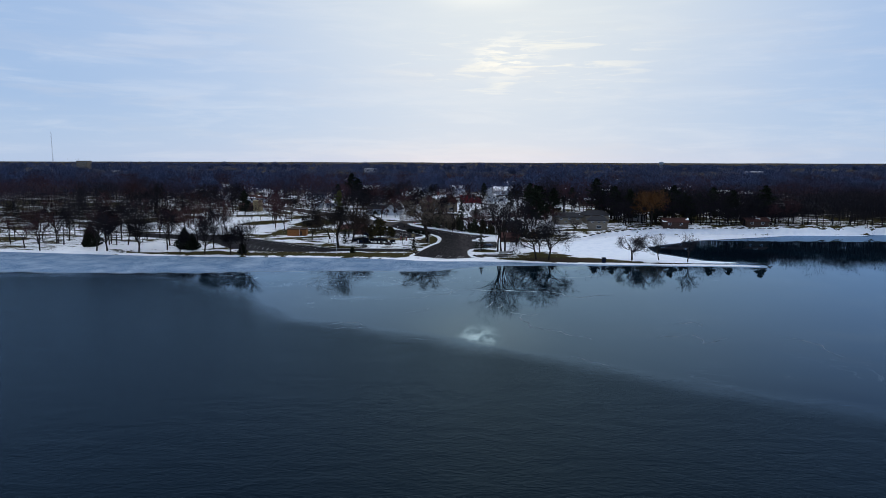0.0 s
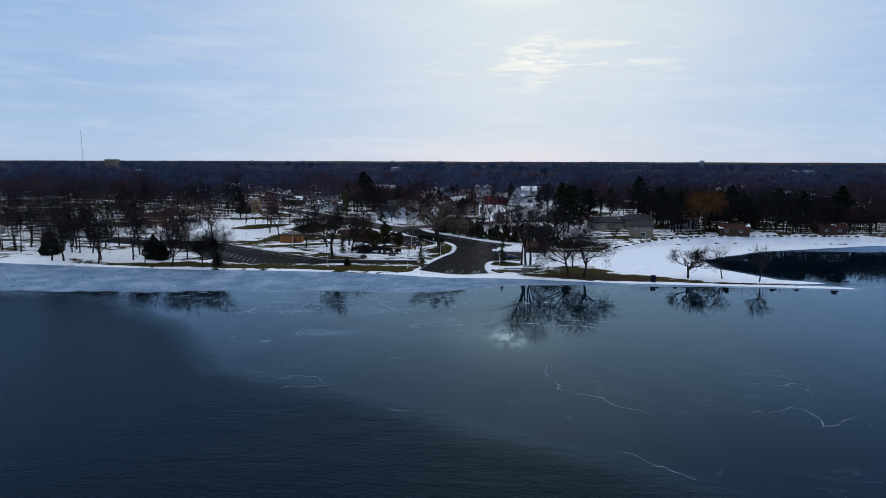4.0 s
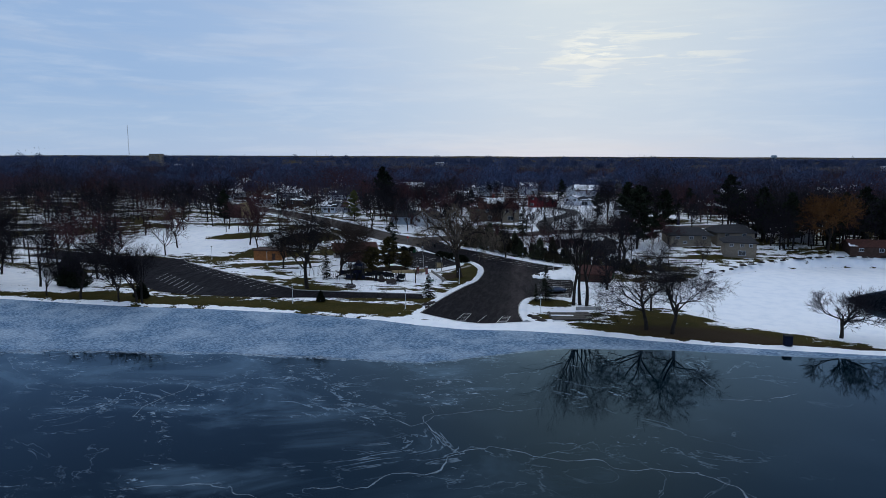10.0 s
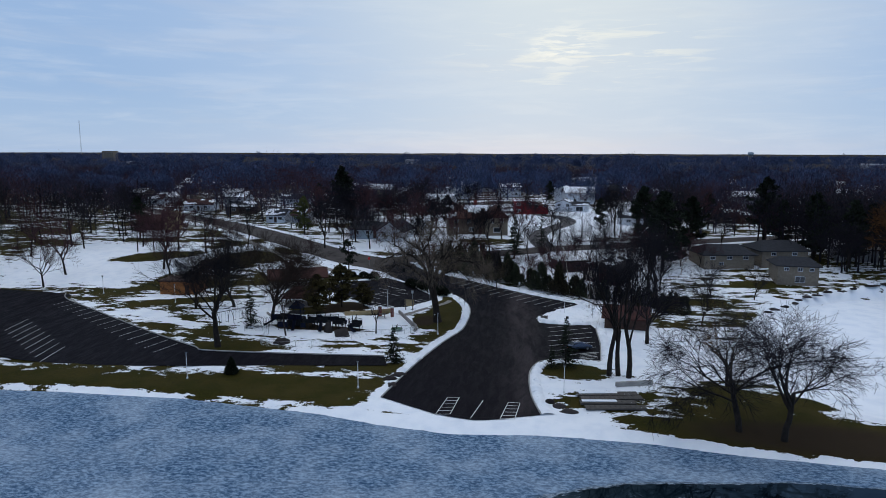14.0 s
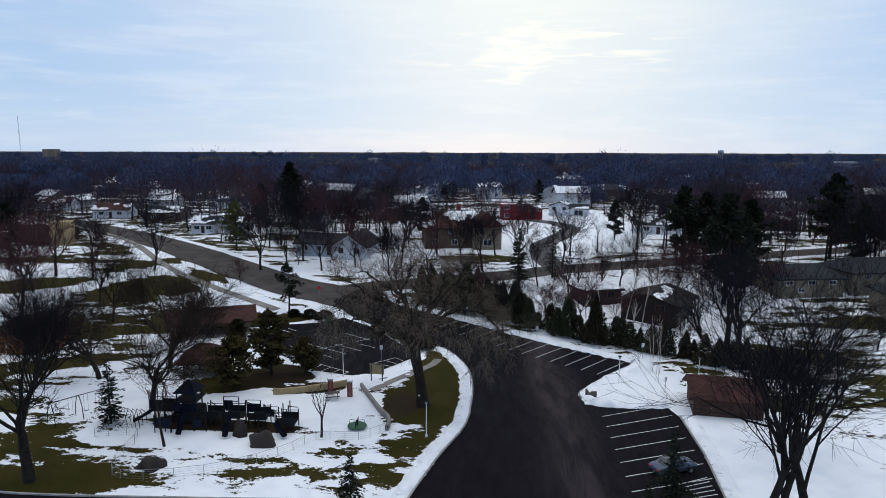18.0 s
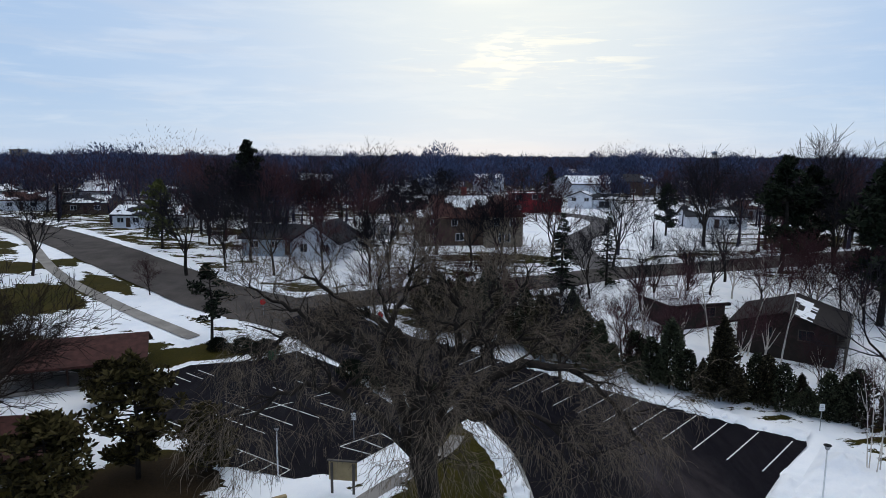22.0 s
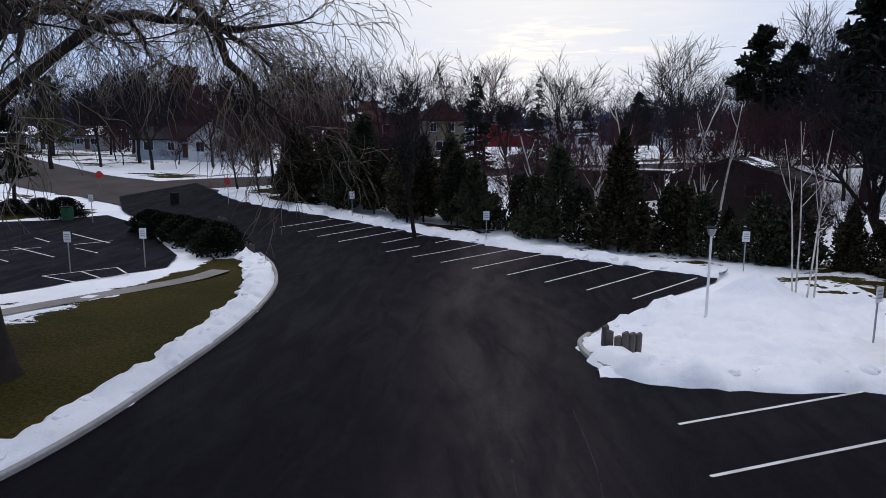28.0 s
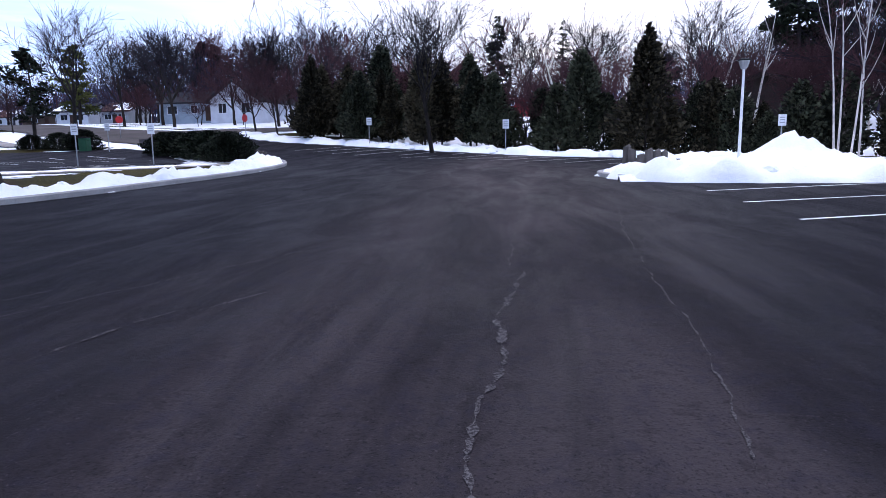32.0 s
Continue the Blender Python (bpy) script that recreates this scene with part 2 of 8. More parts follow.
def make_asphalt(name, tone=0.022, warm=1.0):
    """Dark sealed asphalt with drifts of dried salt and patches of other tone."""
    m = Mat(name)
    broad, streak = m.noise(0.12, 4, 0.6, (1.6, 0.6, 1), 0.5), m.noise(0.5, 5, 0.65, (2.2, 0.5, 1), 0.8)
    grit, crack = m.noise(60, 3, 0.8), m.noise(0.9, 6, 0.7, None, 1.6)
    base = m.mix(m.step(broad, 0.3, 0.7), (tone * 0.45, tone * 0.37, tone * 0.68), (tone * 0.95 * warm, tone * 0.74, tone * 1.02))
    base = m.mix(m.math("MULTIPLY", m.step(streak, 0.52, 0.75), 0.2), base, (tone * 2.4, tone * 2.0, tone * 2.4))
    # dust along the travelled lane, its colour brightened for sky sheen, and faint tyre tracks
    sx = m.n.new("ShaderNodeSeparateXYZ")
    m.l.new(m.pos, sx.inputs[0])
    off = m.math("ABSOLUTE", m.math("SUBTRACT", m.math("ADD", sx.outputs[0], m.math("MULTIPLY", m.noise(0.06, 3), 5.0)), 8.5), 0.0)
    lane = m.math("MULTIPLY", m.step(off, 4.6, 0.2), m.step(m.noise(0.3, 5, 0.6, (1.5, 0.35, 1), 0.6), 0.2, 0.75))
    base = m.mix(m.math("MULTIPLY", lane, 0.9), base, (tone * 11.0, tone * 8.9, tone * 8.8))
    # asphalt above the ramp painted paler, standing in for a brighter exposure there
    used = m.math("MULTIPLY", m.math("MULTIPLY", m.step(sx.outputs[0], -17.0, -12.0), m.step(sx.outputs[1], 97.0, 84.0)), m.step(m.noise(0.25, 4, 0.6), 0.2, 0.6, 0.5, 1.0))
    base = m.mix(m.math("MULTIPLY", used, 0.6), base, m.mix(lane, (tone * 0.9, tone * 0.76, tone * 1.1), (tone * 4.4, tone * 3.6, tone * 4.2)))
    # tyre tracks in wide arcs round the turn of the drive
    hub, ring = m.n.new("ShaderNodeVectorMath"), m.n.new("ShaderNodeCombineXYZ")
    hub.operation = "DISTANCE"
    hub.inputs[1].default_value = (-40.0, 82.0, 1.0)
    m.l.new(m.pos, hub.inputs[0])
    m.put(ring.inputs[0], hub.outputs["Value"])
    m.put(ring.inputs[1], m.math("MULTIPLY", sx.outputs[1], 0.05))
    arcs = m.n.new("ShaderNodeTexNoise")
    arcs.inputs["Scale"].default_value, arcs.inputs["Detail"].default_value, arcs.inputs["Roughness"].default_value = 1.1, 5, 0.7
    m.l.new(ring.outputs[0], arcs.inputs["Vector"])
    base = m.mix(m.math("MULTIPLY", m.step(arcs.outputs[0], 0.50, 0.36), 0.55), base, (tone * 0.55, tone * 0.45, tone * 0.7))
    base = m.mix(m.math("MULTIPLY", m.step(arcs.outputs[0], 0.56, 0.72), 0.30), base, (tone * 2.6, tone * 2.1, tone * 2.5))
    base = m.mix(m.step(grit, 0.35, 0.75, 0.0, 0.6), base, m.mix(lane, (tone * 0.75, tone * 0.60, tone * 1.0), (tone * 7.0, tone * 5.7, tone * 6.0)))
    mottle = m.noise(5.5, 4, 0.7, None, 0.6)
    base = m.mix(m.math("MULTIPLY", m.step(mottle, 0.48, 0.66), 0.40), base, (tone * 2.0, tone * 1.8, tone * 3.2))
    base = m.mix(m.math("MULTIPLY", m.step(mottle, 0.46, 0.34), 0.35), base, (tone * 0.8, tone * 0.6, tone * 0.7))
    stones = m.step(m.noise(85, 2, 0.9), 0.60, 0.72)
    base = m.mix(m.math("MULTIPLY", stones, 0.75), base, (tone * 4.6, tone * 3.9, tone * 4.8))
    pits, chips = m.step(m.noise(48, 3, 0.8), 0.47, 0.36), m.step(m.noise(32, 2, 0.8), 0.62, 0.72)
    base = m.mix(m.math("MULTIPLY", pits, 0.6), base, (tone * 0.35, tone * 0.3, tone * 0.5))
    base = m.mix(m.math("MULTIPLY", chips, 0.8), base, (tone * 7.0, tone * 5.6, tone * 6.4))
    m.bump(m.math("ADD", grit, m.math("MULTIPLY", m.noise(7, 3), 0.6)), 0.5, 0.012)
    return m.done(base, m.step(streak, 0.3, 0.7, 0.60, 0.80), 0.0, 0.045)


def make_lake():
    """Open water, clear thin ice and the white band of old ice near the shore, as the plan's fields say."""
    m = Mat("lake_ice_and_water")
    wob = m.math("ADD", m.math("MULTIPLY", m.noise(0.06, 6, 0.66, None, 0.9), 0.6), m.math("MULTIPLY", m.noise(0.45, 6, 0.75, (0.6, 1.3, 1), 0.8), 0.4))
    white = m.step(m.math("ADD", m.attr("white"), m.math("MULTIPLY", m.math("SUBTRACT", wob, 0.5), 1.3)), 0.38, 0.62)
    open_ = m.step(m.math("ADD", m.attr("open"), m.math("MULTIPLY", m.math("SUBTRACT", wob, 0.5), 0.5)), 0.18, 0.80)
    speck = m.noise(1.9, 6, 0.8, (0.8, 1.3, 1))
    flecks = m.math("MULTIPLY", m.step(m.noise(0.60, 6, 0.80, (0.75, 1.3, 1), 0.8), 0.565, 0.64), m.step(m.math("ADD", m.attr("frost"), m.math("MULTIPLY", m.math("SUBTRACT", m.noise(0.07, 4, 0.6, None, 1.0), 0.5), 2.6)), 0.48, 0.90))
    clear = m.mix(m.step(m.noise(0.035, 4, 0.6), 0.35, 0.7), (0.0010, 0.0038, 0.0068), (0.0028, 0.0085, 0.0140))
    clear = m.mix(m.math("MULTIPLY", flecks, 0.75), clear, (0.36, 0.45, 0.54))
    # a breath of rime in wide soft patches
    haze = m.math("MULTIPLY", m.step(m.noise(0.045, 5, 0.62, (0.8, 1.2, 1), 1.2), 0.46, 0.72), m.step(m.attr("frost"), 0.05, 0.7))
    clear = m.mix(m.math("MULTIPLY", haze, 0.30), clear, (0.22, 0.34, 0.46))
    # thin curling lines where the ice has cracked and frozen again
    vein = m.math("ABSOLUTE", m.math("SUBTRACT", m.noise(0.075, 5, 0.58, (0.8, 1.2, 1), 1.6), 0.5))
    vein = m.math("MULTIPLY", m.step(vein, 0.010, 0.002), m.step(m.noise(0.05, 3, 0.6), 0.48, 0.62))
    vein = m.math("MULTIPLY", vein, m.step(m.attr("frost"), 0.05, 0.5, 0.2, 0.8))
    clear = m.mix(m.math("MULTIPLY", vein, 0.7), clear, (0.24, 0.31, 0.38))
    band = m.mix(m.step(speck, 0.40, 0.64), (0.030, 0.072, 0.140), (0.26, 0.36, 0.48))
    band = m.mix(m.step(m.noise(0.12, 4, 0.6), 0.35, 0.75), band, m.mix(0.35, band, (0.56, 0.64, 0.72)))
    # the broken rim of the old ice
    rim = m.step(m.math("ABSOLUTE", m.math("SUBTRACT", m.math("ADD", m.attr("white"), m.math("MULTIPLY", m.math("SUBTRACT", wob, 0.5), 1.3)), 0.46)), 0.07, 0.0)
    band = m.mix(m.math("MULTIPLY", rim, m.step(speck, 0.42, 0.58)), band, (0.58, 0.66, 0.74))
    col = m.mix(m.math("MAXIMUM", white, m.math("MULTIPLY", rim, 0.6)), clear, band)
    col = m.mix(m.step(m.math("ADD", m.attr("snowice"), m.math("MULTIPLY", m.math("SUBTRACT", wob, 0.5), 0.6)), 0.45, 0.55), col, snow_color(m))
    col = m.mix(open_, col, (0.0010, 0.0044, 0.0085))
    frosty = m.math("MAXIMUM", m.math("MAXIMUM", white, flecks), m.attr("snowice"))
    rough = m.math("ADD", m.math("MULTIPLY", frosty, 0.55), m.math("ADD", 0.014, m.math("MULTIPLY", open_, 0.14)))
    ripple = m.math("ADD", m.noise(1.7, 4, 0.65, (0.85, 1.2, 1), 0.3), m.math("MULTIPLY", m.noise(0.16, 3, 0.6, (0.7, 1.4, 1), 0.5), 2.0))
    height = m.math("ADD", m.math("MULTIPLY", m.math("MULTIPLY", ripple, open_), 1.5), m.math("MULTIPLY", m.noise(0.3, 3), 0.006))
    m.bump(m.math("ADD", height, m.math("MULTIPLY", m.math("MULTIPLY", speck, white), 0.2)), 0.25, 0.25)
    # a blue-green mirror whose strength follows the angle, over the dark body of the water
    m.done(col, 0.8, 0.0, 0.0)
    gloss, fres, both = m.n.new("ShaderNodeBsdfGlossy"), m.n.new("ShaderNodeFresnel"), m.n.new("ShaderNodeMixShader")
    fres.inputs["IOR"].default_value = 1.19
    m.put(gloss.inputs["Color"], m.mix(open_, (0.52, 0.77, 1.06), (0.30, 0.45, 0.60)))
    m.put(gloss.inputs["Roughness"], rough)
    bumped = m.b.inputs["Normal"].links[0].from_socket
    m.l.new(bumped, gloss.inputs["Normal"])
    m.l.new(bumped, fres.inputs["Normal"])
    m.put(both.inputs[0], m.math("MULTIPLY", fres.outputs[0], m.step(frosty, 0.0, 1.0, 1.0, 0.25)))
    m.l.new(m.b.outputs[0], both.inputs[1])
    m.l.new(gloss.outputs[0], both.inputs[2])
    m.l.new(both.outputs[0], m.n["Material Output"].inputs[0])
    return m.m


M_GROUND, M_SNOW, M_LAKE = make_ground(), make_snow(), make_lake()
M_ASPHALT = make_asphalt("asphalt_sealed", 0.0068)
M_ROAD = plain("worn_brown_grey_asphalt", (0.075, 0.065, 0.060), 0.92, 0.35, 0.7, 0, 0.2, 0.1)
M_PAINT = plain("road_paint", (0.62, 0.62, 0.60), 0.7, 0.25, 6)
M_KERB = plain("kerb_concrete", (0.33, 0.32, 0.30), 0.9, 0.25, 2, 0, 0.3)
M_PATH = plain("path_concrete", (0.24, 0.22, 0.20), 0.9, 0.25, 1.5, 0, 0.3)
M_BARK = plain("bark", (0.026, 0.021, 0.018), 0.95, 0.45, 5, 0, 0.6, 0.15)
M_BARK_OLD = plain("old_furrowed_bark", (0.027, 0.021, 0.017), 0.95, 0.5, 5, 0, 0.7, 0.15)
M_TWIG = plain("twigs", (0.017, 0.015, 0.019), 0.95, 0.4, 1.2, 0, 0, 0.1, 0.5)
M_TWIG_PALE = plain("pale_brown_twigs", (0.125, 0.098, 0.074), 0.95, 0.6, 1.2, 0, 0, 0.1, 0.3, 0.6)
M_TWIG_BROWN = plain("brown_twigs", (0.032, 0.022, 0.018), 0.95, 0.4, 1.2, 0, 0, 0.1, 0.4)
M_TWIG_RED = plain("reddish_twigs", (0.056, 0.026, 0.029), 0.95, 0.35, 1.2, 0, 0, 0.1, 0.5)
# skyline twigs: distance haze is put into this pale blue base colour
M_TWIG_FAR = plain("haze_blue_far_twigs", (0.060, 0.080, 0.150), 0.95, 0.35, 0.05, 0, 0, 0.1, 0, 0.8)
# grey-brown twigs, lightened and blued to carry some distance haze in the colour
M_TWIG_MID = plain("grey_brown_hazed_twigs", (0.036, 0.034, 0.054), 0.95, 0.4, 0.05, 0, 0, 0.1, 0, 0.6)
M_ROAD_PALE = plain("pale_worn_asphalt", (0.095, 0.088, 0.088), 0.9, 0.3, 0.8, 0, 0.2)
M_BIRCH = plain("birch_bark", (0.55, 0.50, 0.45), 0.8, 0.35, 5, 0, 0.3)
M_NEEDLE = plain("needles", (0.011, 0.015, 0.008), 0.85, 0.6, 1.0, 0, 0, 0.15, 0.4, 0.8)
M_CEDAR = plain("cedar_leaves", (0.037, 0.041, 0.024), 0.85, 0.65, 1.0, 0, 0, 0.15, 0.5, 0.9)
M_CEDAR_BROWN = plain("brownish_cedar_leaves", (0.050, 0.042, 0.024), 0.85, 0.65, 1.0, 0, 0, 0.15, 0.5, 0.9)
M_NEEDLE_LIGHT = plain("yellowish_needles", (0.065, 0.070, 0.020), 0.85, 0.4, 1.0, 0, 0, 0.15, 0.4)
M_TWIG_ORANGE = plain("orange_brown_twigs", (0.085, 0.040, 0.014), 0.95, 0.4, 1.2, 0, 0, 0.1, 0.3, 0.5)
M_NEEDLE_BROWN = plain("brownish_needles", (0.044, 0.035, 0.012), 0.85, 0.6, 1.0, 0, 0, 0.15, 0.4, 0.8)
M_DARK_METAL = plain("dark_metal", (0.010, 0.011, 0.013), 0.7, 0.3, 6, 0, 0, 0.12)
M_GREY_METAL = plain("galvanised_metal", (0.35, 0.36, 0.37), 0.5, 0.2, 6, 0.7)
M_SIGN_WHITE = plain("sign_white", (0.72, 0.73, 0.74), 0.5, 0.12, 8)
M_SIGN_RED = plain("sign_red", (0.50, 0.03, 0.03), 0.5, 0.15, 8)
M_WOOD_DARK = plain("dark_brown_boards", (0.055, 0.030, 0.022), 0.8, 0.35, 4, 0, 0.4)
M_WOOD_UMBER = plain("umber_stained_boards", (0.026, 0.020, 0.017), 0.85, 0.35, 4, 0, 0.4)
M_WOOD_ORANGE = plain("orange_stained_boards", (0.24, 0.095, 0.028), 0.8, 0.35, 4, 0, 0.4)
M_WOOD_GREY = plain("grey_weathered_timber", (0.095, 0.084, 0.074), 0.9, 0.3, 5, 0, 0.5)
M_ROOF_BROWN = plain("red_brown_shingles", (0.056, 0.021, 0.017), 0.9, 0.4, 5, 0, 0.5)
M_ROOF_DARK = plain("dark_shingles", (0.022, 0.023, 0.028), 0.9, 0.4, 5, 0, 0.5)
M_WALL_WHITE = plain("white_siding", (0.62, 0.65, 0.70), 0.7, 0.12, 3, 0, 0.15)
M_WALL_PALE = plain("pale_blue_grey_siding", (0.30, 0.36, 0.42), 0.75, 0.15, 3, 0, 0.15)
M_ROOF_UMBER = plain("umber_shingles", (0.014, 0.010, 0.009), 0.9, 0.4, 5, 0, 0.5)
M_WALL_GREY = plain("grey_siding", (0.34, 0.35, 0.37), 0.75, 0.15, 3, 0, 0.15)
M_WALL_TAN = plain("tan_brick", (0.20, 0.165, 0.125), 0.85, 0.25, 6, 0, 0.4)
M_WALL_RED = plain("red_siding", (0.18, 0.012, 0.017), 0.75, 0.2, 3, 0, 0.2)
M_WALL_BROWN = plain("brown_siding", (0.085, 0.060, 0.045), 0.8, 0.25, 3, 0, 0.3)
M_BRICK_RED = plain("red_brick", (0.17, 0.045, 0.040), 0.9, 0.35, 7, 0, 0.4)
M_MORTAR = plain("mortar", (0.30, 0.27, 0.25), 0.95, 0.2, 7)
M_GLASS = plain("window_glass", (0.020, 0.024, 0.030), 0.08, 0.1, 1, 0, 0, 0.6)
M_BLUE_PLASTIC = plain("dark_blue_plastic", (0.007, 0.010, 0.024), 0.7, 0.2, 6, 0, 0, 0.1)
M_GREEN = plain("green_paint", (0.020, 0.085, 0.040), 0.5, 0.2, 6)
M_TAN_BOARD = plain("tan_panel", (0.34, 0.26, 0.14), 0.8, 0.2, 5, 0, 0.2)
M_STONE = plain("boulder_stone", (0.036, 0.030, 0.028), 0.9, 0.4, 2, 0, 0.5, 0.2, 0.5)
M_CAR = plain("slate_blue_car_paint", (0.055, 0.075, 0.12), 0.25, 0.08, 3, 0.3, 0, 0.5)
M_RUBBER = plain("rubber", (0.015, 0.015, 0.016), 0.85, 0.2, 8)

# ---- building helpers ----
def mesh_of(name, verts, faces, materials, smooth=False):
    me = bpy.data.meshes.new(name)
    me.from_pydata([tuple(map(float, v)) for v in verts], [], [tuple(map(int, f)) for f in faces])
    for m in materials if isinstance(materials, (list, tuple)) else [materials]:
        me.materials.append(m)
    if smooth:
        me.polygons.foreach_set("use_smooth", [True] * len(me.polygons))
    me.update()
    return me


def part(name, bm, material, parent=None, label=""):
    """Links a bmesh, or a ready mesh, as ONE object under a thing or part."""
    if isinstance(bm, bmesh.types.BMesh):
        me = bpy.data.meshes.new(name)
        bm.to_mesh(me)
        bm.free()
        me.materials.append(material)
    else:
        me = bm
    ob = new(name, me)
    if parent is not None:
        ob.parent = parent
    if label:
        tagged(ob, label)
    return ob


def thing(name, label, category, group="", at=(0, 0, 0), turn=0.0, scale=1.0):
    ob = new(name)
    ob.location, ob.rotation_euler, ob.scale = at, (0, 0, radians(turn)), (scale,) * 3
    ob.empty_display_size = 0.3
    return tagged(ob, label, category, group)


def box(bm, lo, hi, bevel=0.0, turn=None):
    """A bevelled box between two corners."""
    ret = bmesh.ops.create_cube(bm, size=1.0)
    lo, hi = Vector(lo), Vector(hi)
    for v in ret["verts"]:
        v.co = Vector([lo[k] + (v.co[k] + 0.5) * (hi[k] - lo[k]) for k in range(3)])
        if turn is not None:
            v.co = turn @ v.co
    if bevel:
        edges = list({e for v in ret["verts"] for e in v.link_edges})
        bmesh.ops.bevel(bm, geom=edges, offset=bevel, segments=1, affect="EDGES")
    return bm


def boxes(*specs, bevel=0.0):
    bm = bmesh.new()
    for lo, hi in specs:
        box(bm, lo, hi, bevel)
    return bm


def tube(bm, path, radii, sides=8, cap=True):
    """A round bar along a path of points."""
    rings = []
    for k, p in enumerate(path):
        p = Vector(p)
        a = Vector(path[max(k - 1, 0)])
        b = Vector(path[min(k + 1, len(path) - 1)])
        d = (b - a).normalized()
        u = d.orthogonal().normalized()
        w = d.cross(u)
        r = radii[k] if isinstance(radii, (list, tuple)) else radii
        rings.append([bm.verts.new(p + r * (math.cos(2 * math.pi * s / sides) * u + math.sin(2 * math.pi * s / sides) * w)) for s in range(sides)])
    for a, b in zip(rings, rings[1:]):
        # line up the rings, which may turn against each other
        off = min(range(sides), key=lambda o: (a[0].co - b[o].co).length)
        for s in range(sides):
            bm.faces.new((a[s], a[(s + 1) % sides], b[(s + 1 + off) % sides], b[(s + off) % sides]))
    if cap:
        bm.faces.new(rings[0][::-1])
        bm.faces.new(rings[-1])
    return bm


def bar(path, radii, sides=8):
    return tube(bmesh.new(), path, radii, sides)


def curved(points, n=6, closed=False):
    """A smooth line through points in the plan."""
    p = [np.array(q, float) for q in points]
    out = []
    count = len(p) if closed else len(p) - 1
    for k in range(count):
        a, b, c, d = (p[(k + j) % len(p)] if closed else p[min(max(k + j, 0), len(p) - 1)] for j in (-1, 0, 1, 2))
        for t in np.linspace(0, 1, n, endpoint=False):
            out.append(0.5 * ((2 * b) + (c - a) * t + (2 * a - 5 * b + 4 * c - d) * t**2 + (3 * b - a - 3 * c + d) * t**3))
    if not closed:
        out.append(p[-1])
    return [tuple(q) for q in out]


def inside(poly, x, y):
    """Which of the points lie within the polygon."""
    hit = np.zeros(np.shape(x), bool)
    for (ax, ay), (bx, by) in zip(poly, poly[1:] + poly[:1]):
        cross = (ay > y) != (by > y)
        hit ^= cross & (x < (bx - ax) * (y - ay) / (by - ay + 1e-12) + ax)
    return hit


def far_from(line, x, y, closed=True):
    """The distance of points to a line in the plan."""
    best = np.full(np.shape(x), 1e9)
    for (ax, ay), (bx, by) in zip(line, line[1:] + (line[:1] if closed else [])):
        dx, dy = bx - ax, by - ay
        t = np.clip(((x - ax) * dx + (y - ay) * dy) / (dx * dx + dy * dy + 1e-12), 0, 1)
        best = np.minimum(best, np.hypot(x - ax - t * dx, y - ay - t * dy))
    return best


def ease(v, lo, hi):
    t = np.clip((np.asarray(v, float) - lo) / (hi - lo), 0, 1)
    return t * t * (3 - 2 * t)


# ---- the lie of the land ----
LAKE_Z = -0.45
SLOPE_Y = [-3000, 30, 50, 80, 110, 120, 135, 150, 180, 250, 330, 600, 4000]
SLOPE_Z = [-0.1, -0.1, 0.0, 0.50, 0.98, 1.20, 2.30, 4.1, 6.3, 8.2, 8.6, 7.0, 6.0]
SHORE = [(-4000, 90), (-400, 72), (-180, 64), (-123, 56.5), (-80, 53.6), (-60, 54.6), (-40, 54.0), (-21, 51.2), (-12, 48.6), (-3, 47.0), (8, 47.9), (20, 47.2),
         (30, 45.2), (50, 43.0), (75, 41.8), (100, 40.6), (109, 40.4), (109.5, 42.2), (95, 45.5), (75, 48.5), (60, 55), (50, 60), (45, 66), (44, 78), (48, 94), (57, 110),
         (67, 120.5), (79, 128.5), (98, 136), (130, 138), (165, 138), (210, 142), (400, 140), (4000, 170)]
LAND = SHORE + [(4000, 6000), (-4000, 6000)]


def level(y):
    """The even slope that rises from the shore to the houses."""
    return np.interp(y, SLOPE_Y, SLOPE_Z)


LOT_MAIN = curved([(-13.4, 56.4), (-12.4, 62), (-10.6, 71), (-7.9, 81.3), (-5.15, 89.6), (-4.5, 96), (-4.4, 102), (-5.1, 108), (-6.8, 113), (-9.0, 117), (-12.5, 120),
                   (-17, 123.2), (-22.5, 128), (-27.5, 133.4)], 5) + \
    [(-31.5, 140), (-27, 148), (-22.3, 142.5)] + curved([(-18.0, 138.2), (-9.5, 132.6), (-0.8, 126.0), (8.5, 119.2), (18.2, 112.2)], 4) + \
    curved([(17.8, 111.3), (13.6, 106.6), (9.8, 101.6), (8.9, 99.2), (10.2, 96.4), (14.0, 95.8), (19.0, 96.0)], 4) + \
    [(19.6, 93.5), (19.3, 84.0), (18.3, 75.0)] + curved([(12.0, 75.2), (8.6, 73.6), (6.9, 68.5), (6.9, 60.0), (8.1, 53.0)], 4) + \
    curved([(3.1, 51.2), (-0.4, 50.5), (-5.4, 51.8)], 3)
LOT_LEFT = [(-41.5, 121.0), (-37.5, 126.6), (-31.0, 128.2), (-27.5, 131.0), (-22.0, 126.6), (-18.2, 121.6), (-14.2, 116.2), (-13.1, 112.6), (-18.2, 105.4), (-21.0, 104.6), (-25.6, 106.0), (-34.8, 113.8)]
LOT_WEST = curved([(-150, 118), (-125, 112), (-98, 108.5), (-94, 103.5), (-80, 94.0), (-62, 82.0), (-50, 74.8), (-45, 72.8)], 4) + \
    [(-16.5, 73.4), (-15.2, 69.2)] + curved([(-40, 66.3), (-60, 64.3), (-78, 66.0), (-92, 75.0), (-108, 92.0), (-150, 106)], 4)
